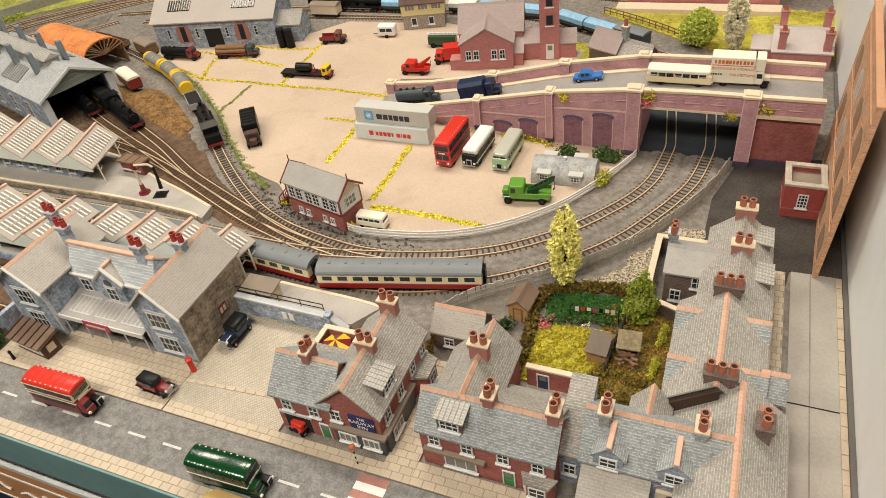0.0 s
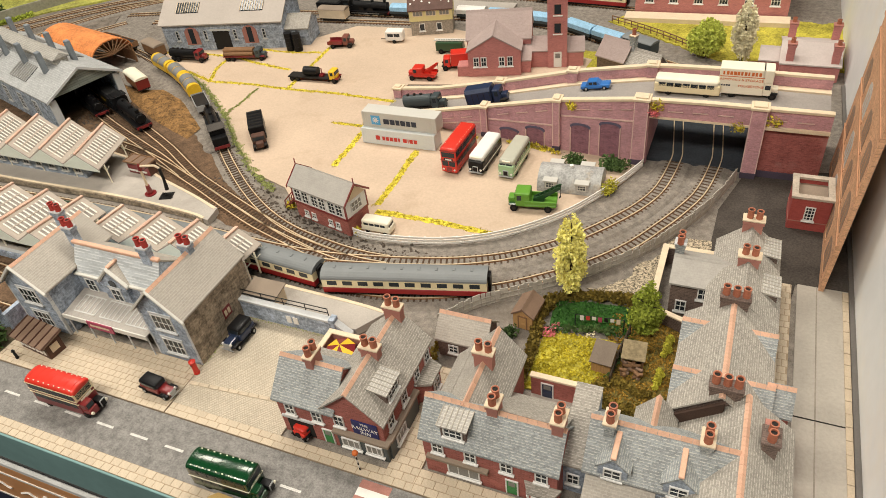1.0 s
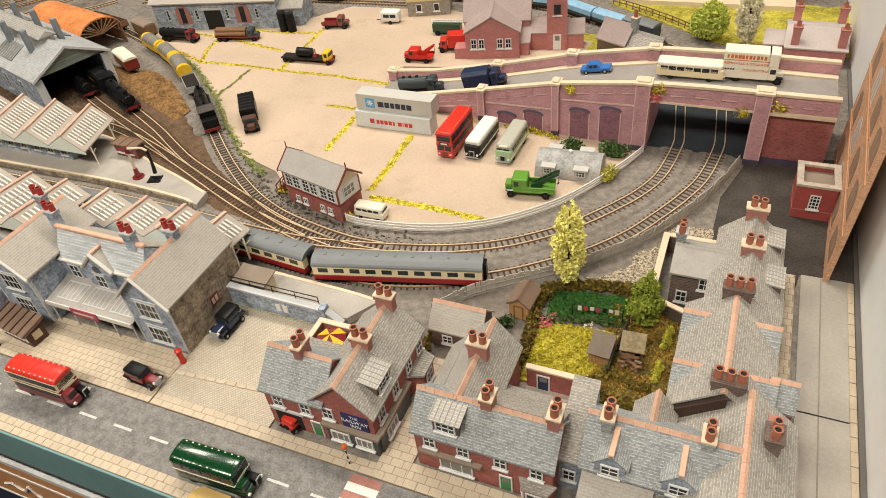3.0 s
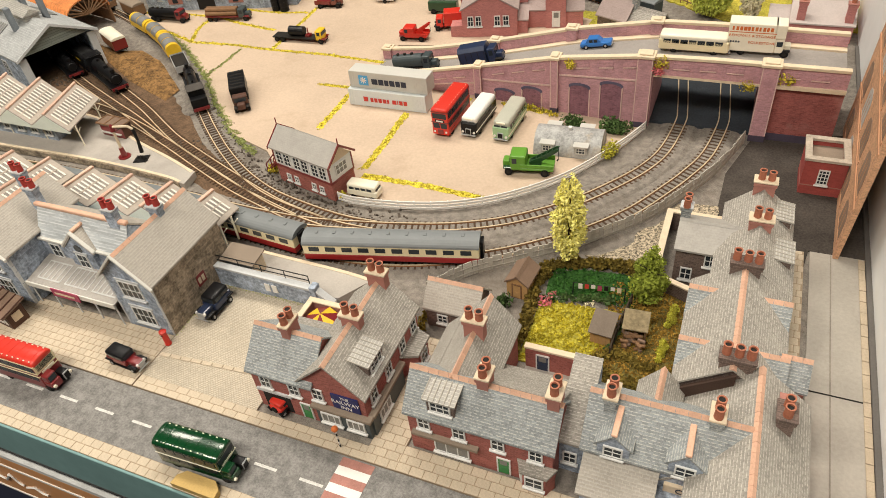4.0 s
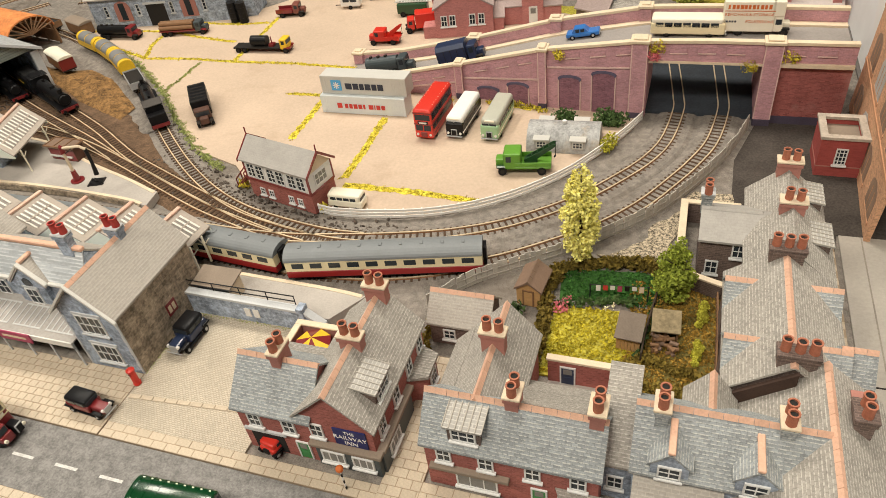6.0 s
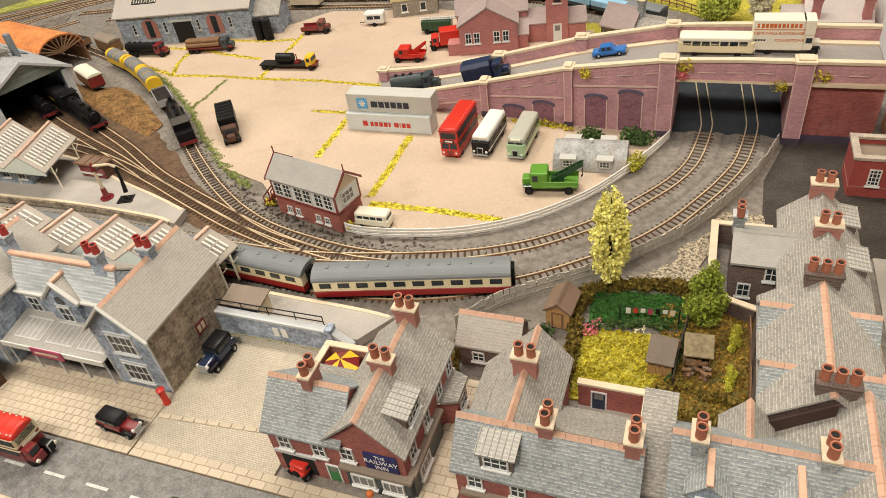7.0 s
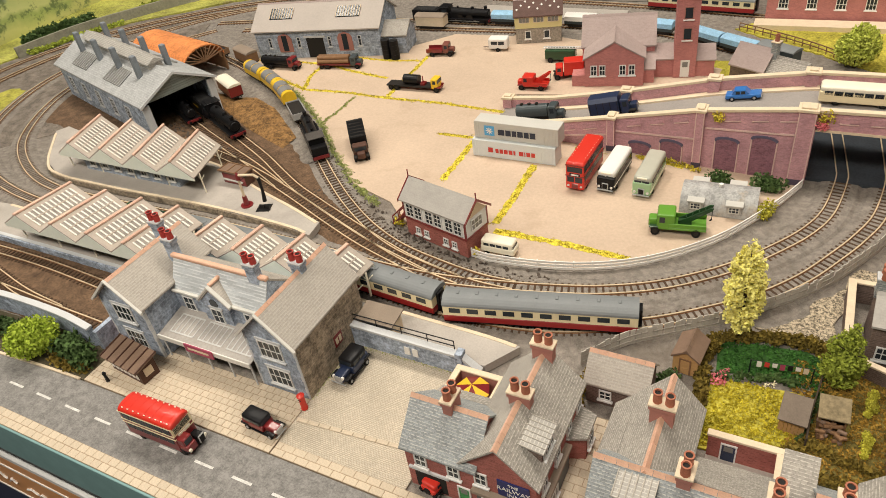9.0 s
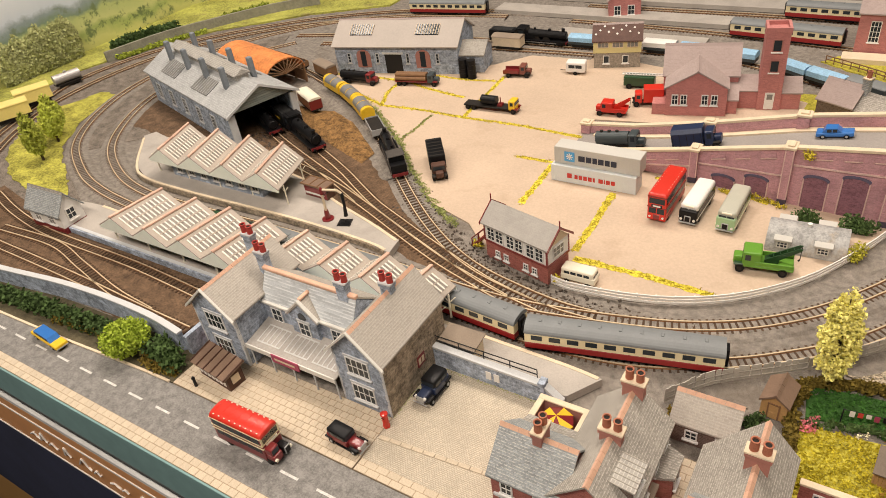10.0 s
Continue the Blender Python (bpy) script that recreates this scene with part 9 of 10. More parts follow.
# stone wall above the street, left of the station
lw = tagged(new("retaining_wall"), "blue-grey stone wall with cream coping above the street", "wall", kind="structure")
line = [Vector(p) for p in ((-112, 45.4, 0), (-96, 46.6, 0), (-84, 48.2, 0), (-75, 48.9, 0), (-66, 48.9, 0), (-59.4, 48.2, 0))]
bm = B()
sweep(bm, spline([p.to_tuple() for p in line], 2), [(-0.3, 0), (-0.3, 2.6), (0.3, 2.6), (0.3, 0)])
part("wall", bm, STONE, lw)
bm = B()
sweep(bm, spline([p.to_tuple() for p in line], 2), [(-0.38, 2.6), (-0.38, 2.8), (0.38, 2.8), (0.38, 2.6)])
part("coping", bm, STONE_TRIM, lw)
bm = B()
box(bm, -59.4, -58.8, 48.0, 51.6, 0, 2.7)
part("return_wall", bm, STONE, lw)

# kiosk, post box, beacon, lamp post on the street
kk = thing("news_kiosk", "dark brown timber news kiosk with ribbed roof", "kiosk", -52.8, 47.0, 0.2, -6)
bm = B()
box(bm, -2.6, 2.6, -1.0, 1.0, 0, 2.1)
part("body", bm, KIOSK_BROWN, kk)
bm = B()
solid(bm, [(-1.5, 2.0), (1.4, 2.6), (1.4, 2.75), (-1.5, 2.15)], "x", -3.0, 3.0)
part("roof", bm, KIOSK_ROOF, kk)
for k in range(6):
    bm = B()
    solid(bm, [(-1.5, 2.14), (1.4, 2.74), (1.4, 2.87), (-1.5, 2.27)], "x", -2.95 + k * 1.16, -2.83 + k * 1.16)
    part("batten", bm, KIOSK_BROWN, kk)
bm = B()
for k in range(7):
    box(bm, -2.4 + k * 0.68, -1.95 + k * 0.68, -1.06, -1.0, 0.5, 1.2, 0.01)
part("paper_rack", bm, WHITE, kk, "rack of white newspapers")
bm = B()
box(bm, 2.62, 2.68, -0.5, 0.5, 0.7, 1.7)
part("poster", bm, CREAM, kk)
car("small red rounded car parked behind the kiosk", -57.0, 50.2, 0.2, 150, RED, RED, 3.2)
pb = thing("post_box", "red pillar post box at the station corner", "post box", -32.6, 49.3, 0.2)
bm = B()
rod(bm, (0, 0, 0), (0, 0, 1.7), 0.3, n=16), rod(bm, (0, 0, 1.7), (0, 0, 1.8), 0.38, n=16), rod(bm, (0, 0, 1.8), (0, 0, 1.95), 0.36, 0.12, n=16), rod(bm, (0, 0, 0), (0, 0, 0.2), 0.34, n=16)
part("pillar", bm, RED, pb)
bm = B()
box(bm, -0.16, 0.16, -0.33, -0.29, 1.35, 1.42)
part("slot", bm, BLACK, pb)
bc = thing("belisha_beacon", "black and white crossing beacon with an orange globe", "beacon", -10.2, 44.4, 0.2)
for k in range(6):
    bm = B()
    rod(bm, (0, 0, 0.4 * k), (0, 0, 0.4 * k + 0.4), 0.07, n=8)
    part("pole_band", bm, WHITE if k % 2 else BLACK, bc)
bm = B()
bmesh.ops.create_icosphere(bm, subdivisions=2, radius=0.3, matrix=Matrix.Translation((0, 0, 2.6)))
part("globe", bm, INK_ORANGE, bc, smooth=True)
bl = thing("bollard", "small black iron bollard on the pavement", "bollard", -54.6, 44.7, 0.2)
bm = B()
rod(bm, (0, 0, 0), (0, 0, 1.1), 0.2, 0.14), rod(bm, (0, 0, 1.1), (0, 0, 1.35), 0.22, 0.1)
part("post", bm, BLACK_IRON, bl)


# ---- planting ----
def leaves(bm, centre, radii, n, size, rnd):
    """Many small folded leaf clumps inside an ellipsoid, denser towards its skin."""
    for _ in range(n):
        d = Vector((rnd.gauss(0, 1), rnd.gauss(0, 1), rnd.gauss(0, 1))).normalized() * (rnd.random() ** 0.45)
        p = Vector((centre[0] + d.x * radii[0], centre[1] + d.y * radii[1], centre[2] + d.z * radii[2]))
        m = Euler((rnd.uniform(0, 6.3), rnd.uniform(0, 6.3), rnd.uniform(0, 6.3))).to_matrix()
        s = size * rnd.uniform(0.6, 1.4)
        a = [bm.verts.new(p + m @ Vector(q) * s) for q in ((-1, -0.6, 0), (0, -0.8, 0.35), (1, 0, 0), (0, 0.8, 0.35))]
        bm.faces.new((a[0], a[1], a[3])), bm.faces.new((a[1], a[2], a[3]))


def tree(label, x, y, z, height, trunk, blobs, leaf, seed, size=0.28, dens=420, name="tree"):
    rnd = random.Random(seed)
    th = thing(name, label, name, x, y, z)
    bm = B()
    rod(bm, (0, 0, 0), (0.08, 0.05, height * 0.5), trunk, trunk * 0.7, n=8), rod(bm, (0.08, 0.05, height * 0.5), (0, 0, height * 0.92), trunk * 0.7, trunk * 0.2, n=8)
    for k in range(9):
        a, zz = rnd.uniform(0, 6.28), height * rnd.uniform(0.2, 0.75)
        r = rnd.uniform(0.5, 1.0) * max(b[3] for b in blobs)
        rod(bm, (0.05, 0.03, zz), (r * math.cos(a), r * math.sin(a), zz + rnd.uniform(0.4, 1.4)), trunk * 0.4, trunk * 0.1, n=6)
    part("trunk", bm, BARK, th)
    bm = B()
    for bx, by, bz, rx, rz in blobs:
        leaves(bm, (bx, by, bz), (rx, rx, rz), int(dens * rx * rx * rz ** 0.5), size, rnd)
    part("crown", bm, leaf, th)
    return th


def poplar(label, x, y, h, r, leaf, seed):
    rnd = random.Random(seed)
    blobs = []
    for k in range(34):
        t = k / 33
        w = r * (0.45 + 0.75 * math.sin(math.pi * min(1, t * 0.85 + 0.12)))
        a = k * 2.4 + rnd.uniform(-0.4, 0.4)
        blobs.append((0.62 * w * math.cos(a), 0.62 * w * math.sin(a), h * (0.15 + 0.8 * t), w * 0.42, 0.95))
    return tree(label, x, y, 0, h, 0.22, blobs, leaf, seed, 0.17, 300)


poplar("tall slender tree with pale yellow leaves", 2.2, 71.7, 11.4, 1.6, LEAF_YELLOW, 3)
poplar("slender cream blossom tree behind the bridge", 15.0, 133.5, 10.5, 1.75, LEAF_CREAM, 4)
tree("olive green garden tree", 10.8, 68.6, 0, 7.0, 0.2, [(0, 0, 1.6, 1.5, 1.2), (0.7, 0.3, 2.8, 1.2, 1.3), (-0.7, -0.3, 2.6, 1.2, 1.3), (0.4, -0.5, 3.6, 1.1, 1.1), (-0.5, 0.4, 4.2, 1.1, 1.1), (0.4, 0.3, 4.9, 0.95, 1.0), (-0.1, -0.2, 5.8, 0.8, 0.9), (0.2, 0, 6.6, 0.5, 0.8)], LEAF_OLIVE, 5, 0.16, 380)
tree("fresh green willow behind the bridge", 9.2, 135.0, 0, 6.5, 0.25, [(0, 0, 3.2, 2.5, 2.8), (1.4, 0.5, 3.4, 1.7, 2.6), (-1.5, 0.2, 2.8, 1.7, 2.4), (0.2, 0, 5.4, 1.7, 1.4)], mat("spring_willow_leaf", (0.60, 0.66, 0.12), 0.9, var=0.35, s1=1.0, bump=0.0, rand=0.4), 6, 0.2, 260)
tree("round bright green street tree", -66.2, 45.2, 0, 4.2, 0.16, [(0, 0, 2.3, 2.9, 1.8), (0.9, 0.3, 1.9, 1.5, 1.2), (-0.9, -0.2, 1.9, 1.5, 1.2), (0.1, 0.2, 2.9, 1.4, 1.0)], LEAF_GREEN, 7, 0.2, 260)
WILLOW_LIME = mat("lime_willow_leaf", (0.47, 0.52, 0.08), 0.9, var=0.35, s1=1.0, bump=0.0, rand=0.4)
for k, (x, y, h) in enumerate(((-125.4, 71.6, 10.2), (-129.8, 77.6, 8.4), (-132.4, 79.8, 9.0))):
    tree("drooping green willow inside the loop", x, y, 0, h, 0.25, [(0, 0, h * 0.45, 1.9, h * 0.35), (0.8, 0.5, h * 0.5, 1.3, h * 0.3), (-0.7, -0.3, h * 0.4, 1.4, h * 0.3), (0, 0, h * 0.75, 1.1, h * 0.2)], WILLOW_LIME, 11 + k, 0.24, 150)


def hedge(label, pts, w, h, leaf, seed, dens=26, size=0.2, name="hedge", z=0.0):
    rnd = random.Random(seed)
    bm = B()
    for p in spline([(x, y, z) for x, y in pts], 0.5):
        s = rnd.uniform(0.75, 1.2)
        leaves(bm, (p.x + rnd.uniform(-0.2, 0.2), p.y + rnd.uniform(-0.2, 0.2), z + h * 0.45 * s), (w * s, w * s, h * 0.5 * s), int(dens * w * h * 2), size, rnd)
    ob = new(name, mesh_of(name, bm, leaf))
    return tagged(ob, label, name, kind="stuff")


hedge("mixed dark hedge along the street wall", [(-112, 43.2), (-98, 43.9), (-86, 45.0), (-76, 45.6), (-70, 45.8)], 1.25, 2.3, LEAF_DARK, 21, 15, 0.26)
hedge("ochre scrub in the street hedge", [(-80, 44.6), (-74, 45.2), (-70.5, 45.4)], 0.7, 1.5, LEAF_BROWN, 66, 14)
hedge("yellow-green bush in the street hedge", [(-100, 45.2), (-97.5, 45.4)], 1.0, 2.0, LEAF_OLIVE, 67, 18)
sheet([(-178, 40.1), (-100, 42.1), (-78, 42.9), (-64, 43.7), (-57.6, 43.9), (-57.6, 48.0), (-66, 48.6), (-84, 47.9), (-112, 45.1), (-178, 44)], 0.12, 0.4, "verge", mat("verge_soil", (0.10, 0.085, 0.05), 0.95, var=0.5, s1=0.6, s2=4, bump=0.8), "dark planted verge beside the street", "ground")
bm = B()
sweep(bm, spline([(-140, 41.0, 0), (-100, 42.05, 0), (-78, 42.85, 0), (-64, 43.65, 0), (-57.6, 43.88, 0)], 2.0), [(-0.14, 0), (-0.14, 0.2), (0.14, 0.2), (0.14, 0)])
structure("kerb", bm, CREAM, "pale kerb along the planted verge", "kerb")
hedge("dark green shrubs under the station wall", [(-63.0, 46.6), (-60.5, 46.0), (-58.4, 45.4)], 1.5, 2.6, LEAF_DARK, 22, 14, 0.26)
hedge("ochre shrubs at the pavement edge", [(-63.5, 44.6), (-60, 44.5), (-58.2, 44.6)], 0.6, 1.2, LEAF_BROWN, 23, 30)
hedge("olive hedge round the garden", [(-1.6, 66.5), (0.3, 70.0), (3.5, 71.8), (8.0, 72.4), (10.5, 71.6)], 0.65, 1.4, LEAF_BROWN, 24, 60)
hedge("brown garden hedge", [(0.5, 58.4), (0.5, 61.5), (0.4, 64.8), (0.0, 67.2), (0.6, 69.4)], 0.6, 1.3, LEAF_BROWN, 25, 60)
hedge("flowering garden hedge", [(1.4, 66.0), (3.5, 66.6), (5.6, 67.2), (8.0, 67.6)], 0.4, 0.9, LEAF_DARK, 26, 34)
hedge("pink flowering bush", [(1.3, 65.2), (1.9, 65.7)], 0.55, 1.1, LEAF_PINK, 27, 40, 0.14)
hedge("brown hedge on the garden's street side", [(7.6, 59.8), (9.0, 61.0), (12.0, 60.2), (14.2, 60.0)], 0.5, 0.9, LEAF_BROWN, 28, 60)
hedge("ochre undergrowth behind the cottages", [(8.4, 58.6), (11.0, 58.2), (13.8, 58.0)], 0.7, 0.7, LEAF_BROWN, 29, 34)
hedge("dark hedge between the gardens", [(8.6, 61.8), (9.3, 64.5), (9.6, 67.0)], 0.35, 0.9, LEAF_DARK, 30, 34)
hedge("yellow-green clipped bushes", [(13.35, 65.9 + 0.35 * k) for k in range(7)], 0.42, 1.15, HEDGE_LIME, 31, 260, 0.1)
hedge("yellow-green vegetable bush", [(13.2, 61.6 + 0.35 * k) for k in range(7)], 0.4, 1.05, HEDGE_LIME, 32, 260, 0.1)
hedge("dark green bush under the bridge wall", [(-4.6, 97.6), (-3.0, 97.4)], 1.2, 2.1, LEAF_DARK, 33, 26)
hedge("dark green bush under the bridge wall", [(0.6, 97.8), (3.0, 97.8)], 1.25, 2.3, LEAF_DARK, 64, 26)
hedge("yellow weeds along the bridge wall", [(-14.5, 101.2), (-10, 100.9), (-6.5, 99.6)], 0.5, 0.8, MOSS, 65, 26, 0.15)
hedge("ochre weed by the hut", [(1.8, 91.6), (2.3, 93.4)], 0.95, 1.9, HEDGE_LIME, 34, 30, 0.16)
hedge("yellow weed at the signal box corner", [(-27.0, 75.4), (-26.2, 75.6)], 0.6, 1.3, MOSS, 35, 34, 0.16)
hedge("yellow weed behind the signal box", [(-39.2, 78.6), (-38.4, 78.0)], 0.7, 1.1, MOSS, 68, 34, 0.16)
hedge("green bushes by the outhouse", [(-3.2, 63.6), (-1.8, 64.6)], 0.8, 1.3, LEAF_DARK, 36, 30)
hedge("ochre undergrowth beside the inn", [(-8.9, 58.2), (-9.2, 61.2), (-9.4, 63.0)], 0.45, 0.8, LEAF_BROWN, 37, 34)
hedge("pale hillside trees", [(-170, 92), (-170, 97), (-170, 104), (-170, 111)], 1.8, 10.0, mat("pale_sage_leaf", (0.50, 0.52, 0.24), 0.9, var=0.3, s1=0.5, bump=0.0, rand=0.4), 39, 30, 0.3)
for k, (x, z, leaf) in enumerate(((-4.9, 6.9, MOSS), (6.2, 7.6, LEAF_PINK), (20.6, 7.7, MOSS), (6.2, 8.4, MOSS), (16.6, 6.5, MOSS))):
    hedge("tuft of weed growing on the bridge wall", [(x - 0.4, along(SOUTH, x) - 0.2), (x + 0.4, along(SOUTH, x) - 0.25)], 0.75, 1.5, leaf, 50 + k, 40, 0.14, "weed", z)

# grey embankment wall and scrub at the foot of the hills
ew = tagged(new("embankment_wall"), "long grey-green weathered wall at the foot of the hills", "wall", kind="structure")
bm = B()
sweep(bm, spline([(-158.6, 110, 0), (-154.6, 125.2, 0), (-147.4, 137.6, 0), (-140, 148.5, 0), (-130, 158, 0)], 2.0), [(-0.5, 0), (-0.35, 2.5), (0.35, 2.5), (0.5, 0)])
part("wall", bm, mat("mossy_grey_wall", (0.26, 0.25, 0.19), 0.9, var=0.3, s1=0.3, s2=2.0, bump=0.5), ew)
hedge("dark conifer scrub beyond the wall", [(-163, 116), (-160.5, 124), (-157, 131)], 1.4, 3.2, LEAF_DARK, 61, 12, 0.4)
hedge("yellow-green scrub along the wall", [(-156.8, 112), (-153, 124), (-148, 132)], 0.7, 1.2, LEAF_OLIVE, 62, 16, 0.3)
hedge("olive scrub along the wall top", [(-150, 141), (-143, 150)], 1.2, 2.2, LEAF_OLIVE, 63, 12, 0.35)
# moss along the yard's joints
JOINTS = [[(-76.6, 109.9), (-68, 110.4), (-60.0, 110.1), (-48.7, 110.3), (-37.6, 109.6)], [(-99.9, 119.4), (-80.3, 120.5), (-72.1, 118.7), (-63.4, 117.2)],
          [(-79.3, 118.9), (-79.0, 115.3), (-76.9, 110.3)], [(-84.5, 112.9), (-76.6, 109.9)], [(-59.5, 110.5), (-59.7, 114.5), (-60.6, 127.8)],
          [(-75.8, 124.5), (-67.6, 124.4), (-61.1, 125.3)], [(-44.6, 100.9), (-37.9, 101.1)], [(-38.4, 100.4), (-38.2, 89.3)],
          [(-27.5, 96.1), (-27.2, 88.4), (-27.2, 81.8)], [(-26.7, 80.6), (-18.5, 80.6), (-11.8, 80.2), (-10.0, 80.2)], [(-23.5, 101.8), (-19.5, 101.6)], [(-14.8, 101.6), (-8.6, 100.4)]]
rnd = random.Random(77)


def joint_strip(bm, pts, width, z):
    """A ragged flat strip of scatter along a joint."""
    line = spline([(x, y, z) for x, y in pts], 0.3)
    rows = []
    for p, s in zip(line, sides(line)):
        o = 0.16 * noise.noise((p.x * 0.7, p.y * 0.7, 4))
        a = width * (0.62 + 0.42 * noise.noise((p.x * 1.1, p.y * 1.1, 9)) + 0.12 * rnd.random())
        rows.append((bm.verts.new(p + s * (o + max(a, 0.05))), bm.verts.new(p + s * (o - max(a, 0.05)))))
    for a, b in zip(rows, rows[1:]):
        bm.faces.new((a[0], b[0], b[1], a[1]))


flat = B()
bm = B()
for k, pts in enumerate(JOINTS):
    joint_strip(flat, pts, 0.72 if k in (7, 8, 9) else 0.5, 0.075)
    for p in spline([(x, y, 0) for x, y in pts], 0.2):
        if noise.noise((p.x * 0.9, p.y * 0.9, 2)) > -0.5:
            leaves(bm, (p.x + rnd.gauss(0, 0.2), p.y + rnd.gauss(0, 0.2), 0.085), (0.36, 0.36, 0.05), 11, 0.085, rnd)
moss = tagged(new("moss", mesh_of("moss", bm, MOSS)), "yellow moss in the yard's joints", "moss", kind="stuff")
tagged(new("scatter", mesh_of("scatter", flat, MOSS)), "yellow scatter pressed into the yard's joints", "moss", kind="stuff")
bm = B()
for p in spline([(-84, 112.2, 0), (-76, 107.4, 0), (-65.6, 99.2, 0), (-57.4, 91.4, 0), (-50, 85.2, 0), (-44, 81.5, 0)], 0.2):
    leaves(bm, (p.x + rnd.gauss(0, 0.28), p.y + rnd.gauss(0, 0.28), 0.07), (0.45, 0.45, 0.08), 26, 0.1, rnd)
for p in spline([(-65.6, 99.1, 0), (-65.2, 104.0, 0), (-65.3, 109.0, 0)], 0.2):
    leaves(bm, (p.x + rnd.gauss(0, 0.15), p.y + rnd.gauss(0, 0.15), 0.08), (0.28, 0.28, 0.08), 12, 0.13, rnd)
for line in ([(-32.55, 50.6, 0), (-32.5, 55.0, 0), (-32.55, 60.6, 0)], [(-32.4, 58.1, 0), (-26.0, 58.1, 0), (-19.6, 58.1, 0)], [(-57.3, 50.35, 0), (-53.0, 50.3, 0)]):
    for p in spline(line, 0.15):
        leaves(bm, (p.x + rnd.gauss(0, 0.06), p.y + rnd.gauss(0, 0.06), 0.18), (0.14, 0.14, 0.08), 3, 0.07, rnd)
tagged(new("weeds", mesh_of("weeds", bm, MOSS_GREEN)), "green weeds along the yard edge", "weeds", kind="stuff")
# broken clods of dark ballast along the yard edge and between the tracks
bm = B()
for line, spread, count in (([(-60, 91.5), (-50, 83.0), (-42.5, 79.0), (-36, 76.0), (-27, 73.6), (-16, 73.2)], 0.9, 420), ([(-58, 81.5), (-50, 78.2), (-42, 74.4), (-34, 71.0), (-26, 68.6)], 0.8, 300), ([(-92, 93), (-78, 88.5), (-66, 84.5)], 1.2, 260)):
    pts = spline([(x, y, 0) for x, y in line], 0.4)
    for _ in range(count):
        p, r = rnd.choice(pts), rnd.uniform(0.08, 0.24)
        m = Matrix.Translation((p.x + rnd.gauss(0, spread), p.y + rnd.gauss(0, spread), 0.05)) @ Euler((rnd.uniform(0, 6), rnd.uniform(0, 6), rnd.uniform(0, 6))).to_matrix().to_4x4() @ Matrix.Diagonal((r * 1.5, r, r * 0.7, 1))
        bmesh.ops.create_icosphere(bm, subdivisions=1, radius=1.0, matrix=m)
tagged(new("ballast_clods", mesh_of("ballast_clods", bm, mat("dark_clod", (0.13, 0.105, 0.085), 0.95, var=0.5, s1=1.5, bump=0.6, rand=0.4))), "dark broken clods of ballast beside the tracks", "ballast", kind="stuff")
# tufts of rough grass on the yellow lawn, and low weeds along the tracks
bm = B()
for _ in range(900):
    leaves(bm, (rnd.uniform(1.2, 8.2), rnd.uniform(58.2, 66.2), 0.12), (0.3, 0.3, 0.12), 5, 0.13, rnd)
tagged(new("tufts", mesh_of("tufts", bm, mat("lawn_tuft", (0.50, 0.42, 0.03), 0.95, var=0.4, s1=0.6, bump=0.0, rand=0.4))), "rough yellow grass tufts on the lawn", "grass", kind="stuff")
bm = B()
for _ in range(500):
    x, y = rnd.uniform(1.2, 10.0), rnd.uniform(67.2, 71.4)
    leaves(bm, (x, y, 0.12), (0.3, 0.3, 0.12), 5, 0.13, rnd)
tagged(new("tufts", mesh_of("tufts", bm, mat("dark_lawn_tuft", (0.04, 0.13, 0.02), 0.95, var=0.4, s1=0.6, bump=0.0, rand=0.4))), "dark green grass tufts on the lawn", "grass", kind="stuff")
bm = B()
for _ in range(1500):
    leaves(bm, (rnd.uniform(7.4, 14.8), rnd.uniform(58.0, 70.4), 0.1), (0.35, 0.35, 0.15), 4, 0.14, rnd)
tagged(new("undergrowth", mesh_of("undergrowth", bm, mat("ochre_undergrowth", (0.30, 0.18, 0.03), 0.95, var=0.5, s1=0.6, bump=0.0, rand=0.5))), "ochre undergrowth over the garden plot", "undergrowth", kind="stuff")

# gardens
sheet([(1.2, 66.9), (8.6, 68.2), (10.6, 70.6), (8.2, 71.8), (3.4, 71.2), (0.9, 69.4)], 0.1, 0.4, "lawn", GRASS_G, "dark green garden lawn", "lawn")
sheet([(1.0, 58.0), (7.0, 58.0), (8.6, 61.6), (8.4, 66.6), (1.0, 65.8)], 0.08, 0.4, "lawn_yellow", GRASS_Y, "yellow-green rough lawn", "lawn")
sheet([(7.0, 57.8), (15.0, 57.8), (15.0, 70.8), (10.8, 70.8), (9.0, 67.0), (8.7, 61.6)], 0.07, 0.4, "garden_earth", mat("garden_soil", (0.15, 0.12, 0.03), 0.95, var=0.6, s1=0.6, s2=4, bump=1.0), "overgrown brown garden plot", "ground")


def shed(label, x, y, w, d, h, rz, wall, roof):
    th = thing("garden_shed", label, "shed", x, y, 0.08, rz, "garden sheds")
    gable(th, -w / 2, w / 2, -d / 2, d / 2, h, h + 0.8, "y", wall, roof, 0.2, ridge_mat=roof)
    door(th, 0, -d / 2 - 0.01, 0.05, 0.8, h - 0.2, "S", WOOD_TAN, WOOD, False)
    return th


shed("tan timber garden shed with felt roof", -1.2, 67.0, 2.2, 3.0, 1.9, -6, WOOD_TAN, KIOSK_ROOF)


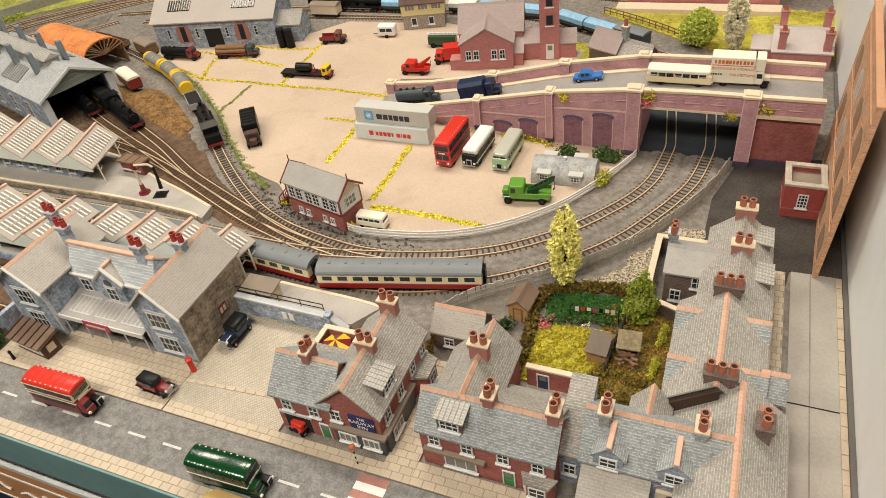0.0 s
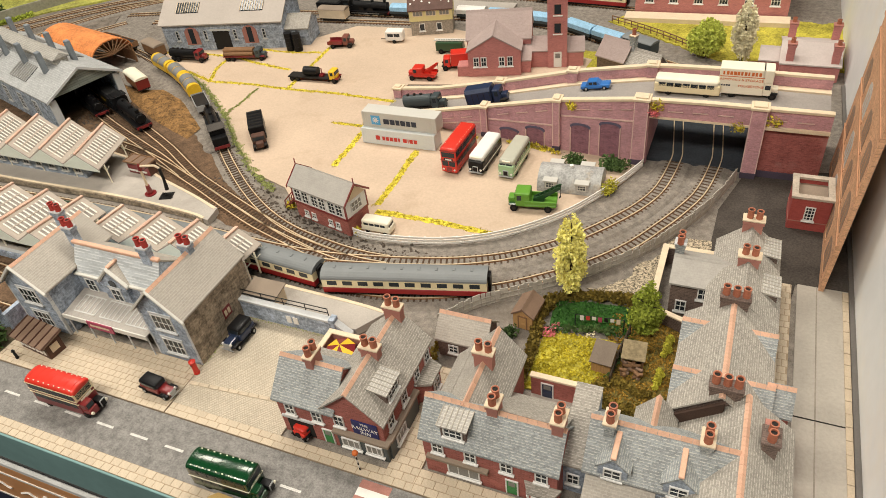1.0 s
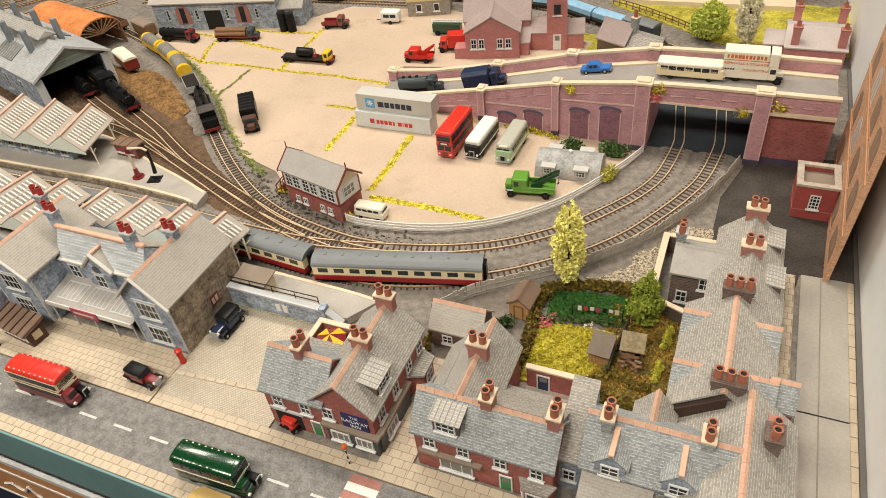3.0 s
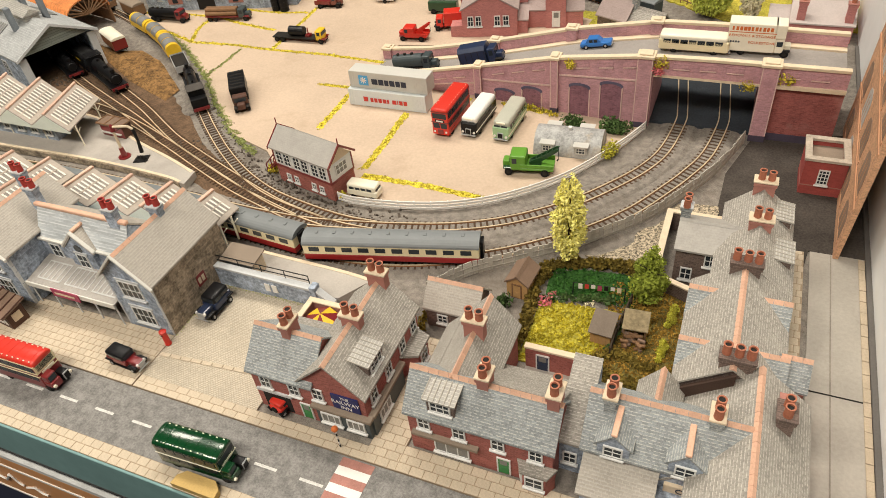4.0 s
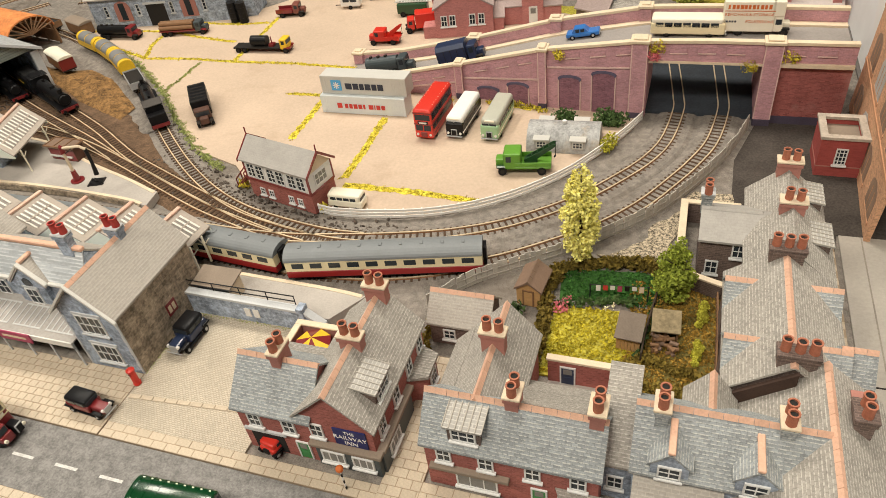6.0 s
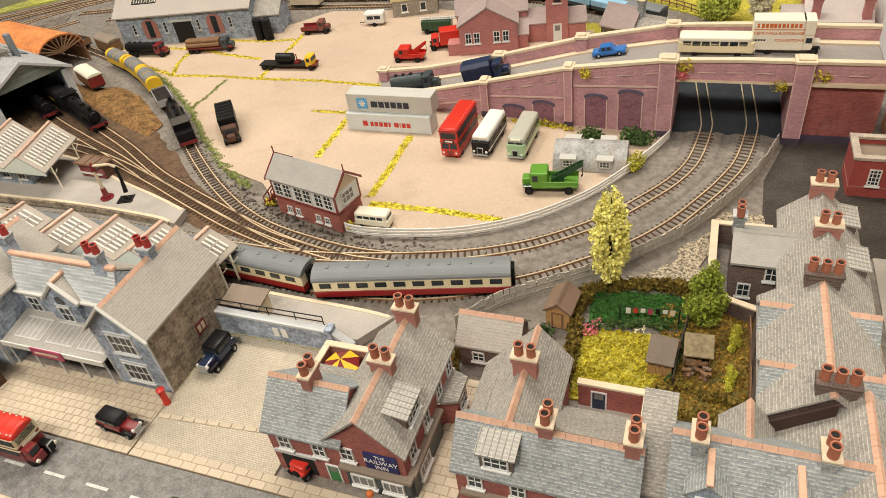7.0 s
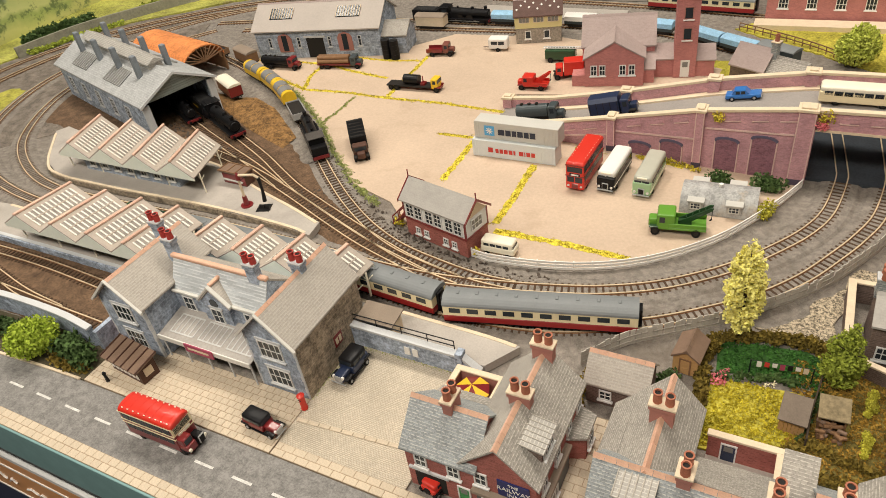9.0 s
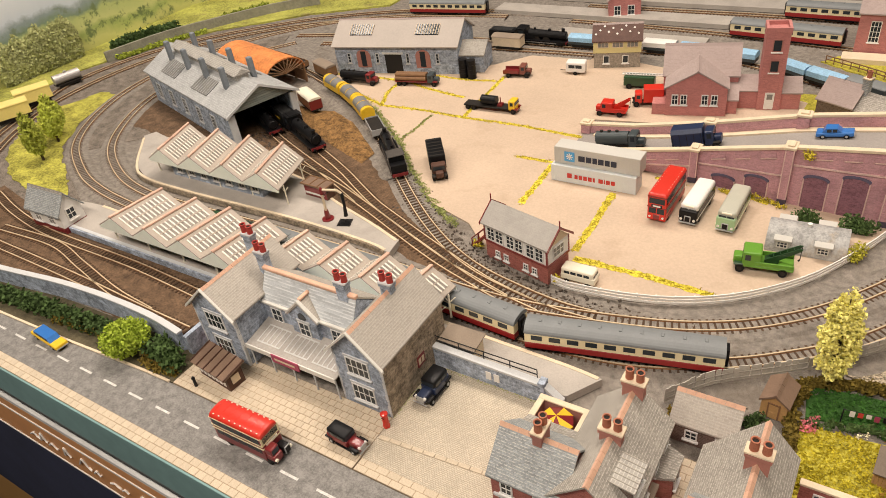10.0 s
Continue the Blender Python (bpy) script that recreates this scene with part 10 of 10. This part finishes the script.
def lean_to(label, x, y, w, d, front, back, rz, wall, roof, open_front):
    """A small shed under one slope that falls to the front; open ones have a dark bay between two side walls."""
    th = thing("garden_shed", label, "shed", x, y, 0.08, rz, "garden sheds")
    for s in (-1, 1):
        bm = B()
        solid(bm, [(0, 0), (d, 0), (d, back), (0, front)], "x", s * (w / 2 - 0.06) - 0.06, s * (w / 2 - 0.06) + 0.06)
        part("side_wall", bm, wall, th)
    bm = B()
    box(bm, -w / 2 + 0.12, w / 2 - 0.12, d - 0.12, d, 0, back - 0.05)
    part("back_wall", bm, wall, th)
    if open_front:
        for s in (-1, 0, 1):
            bm = B()
            box(bm, s * (w / 2 - 0.08) - 0.07, s * (w / 2 - 0.08) + 0.07, -0.07, 0.07, 0, front)
            part("post", bm, WOOD, th)
    else:
        for k in range(6):
            bm = B()
            x0 = -w / 2 + 0.12 + k * (w - 0.24) / 6
            box(bm, x0 + 0.012, x0 + (w - 0.24) / 6 - 0.012, 0.0, 0.1, 0, front - 0.03)
            part("board", bm, wall, th)
    bm = B()
    sl = (back - front) / d
    solid(bm, [(-0.35, front - 0.35 * sl + 0.03), (d + 0.2, back + 0.2 * sl + 0.03), (d + 0.2, back + 0.2 * sl + 0.14), (-0.35, front - 0.35 * sl + 0.14)], "x", -w / 2 - 0.15, w / 2 + 0.15)
    part("roof", bm, roof, th)
    return th


lean_to("tan timber garden shed under a sloping felt roof", 7.75, 61.9, 1.9, 1.9, 1.75, 2.35, -4, WOOD_TAN, SHED_FELT, False)
lean_to("open-fronted timber log store with mossy roof", 10.6, 63.2, 2.0, 1.4, 1.9, 2.4, 3, WOOD, mat("mossy_felt", (0.24, 0.19, 0.11), 0.9, var=0.45, s1=0.7, s2=3, bump=0.4), True)
lp = thing("log_pile", "pile of cut brown logs beside the shed", "log pile", 10.6, 62.7, 0.08)
rnd = random.Random(5)
for k in range(30):
    bm = B()
    a = rnd.uniform(0, 3.1)
    x, y, z = rnd.uniform(-0.85, 0.85), rnd.uniform(-0.5, 0.5), 0.16 + 0.3 * (k // 8)
    rod(bm, (x - 0.35 * math.cos(a), y - 0.35 * math.sin(a), z), (x + 0.35 * math.cos(a), y + 0.35 * math.sin(a), z), 0.17, n=8)
    part("log", bm, WOOD if k % 3 else KIOSK_ROOF, lp)
cl = thing("clothes_line", "garden clothes line hung with small washing", "clothes line", 3.85, 67.35, 0.1, 6.5)
bm = B()
rod(bm, (0, 0, 0), (0, 0, 1.9), 0.06), rod(bm, (5.0, 0, 0), (5.0, 0, 1.9), 0.06), rod(bm, (0, 0, 1.85), (5.0, 0, 1.85), 0.03, n=5)
part("line", bm, BLACK_IRON, cl)
for k, m_ in enumerate((WHITE, INK_RED, WHITE, MAGENTA, BLACK, WHITE, CREAM)):
    bm = B()
    box(bm, 0.5 + k * 0.62, 0.9 + k * 0.62, -0.03, 0.03, 1.15 + 0.1 * (k % 3), 1.84)
    part("garment", bm, m_, cl)

railing("garden_fence", [(14.55, 58.4), (14.6, 62.0), (14.6, 66.0), (14.5, 69.2)], 0.08, 1.1, 2, WOOD, "low brown picket fence behind the terrace", 0.45, 0.07, "fence")
bm = B()
solid(bm, [(11.7, 70.5), (14.8, 69.4), (14.9, 69.7), (11.8, 70.8)], "z", 0, 1.7)
yw = structure("wall_yard", bm, BRICK_DARK, "dark brick yard wall with a cream coping", "wall")
bm = B()
solid(bm, [(11.6, 70.4), (14.85, 69.25), (15.0, 69.8), (11.75, 70.95)], "z", 1.7, 1.88)
part("coping", bm, CREAM, yw)
hedge("white flowers along the lawn's foot", [(5.4, 66.6), (6.2, 66.8)], 0.3, 0.7, LEAF_CREAM, 71, 50, 0.09, "flowers")
hedge("red flowers in the garden border", [(1.7, 66.4), (2.1, 66.8)], 0.3, 1.0, LEAF_PINK, 72, 50, 0.1, "flowers")
railing("garden_fence", [(8.9, 60.6), (9.0, 63.2), (9.3, 66.0), (9.6, 68.4)], 0.08, 1.5, 2, BARK, "dark timber fence between the garden plots", 0.9, 0.08, "fence")
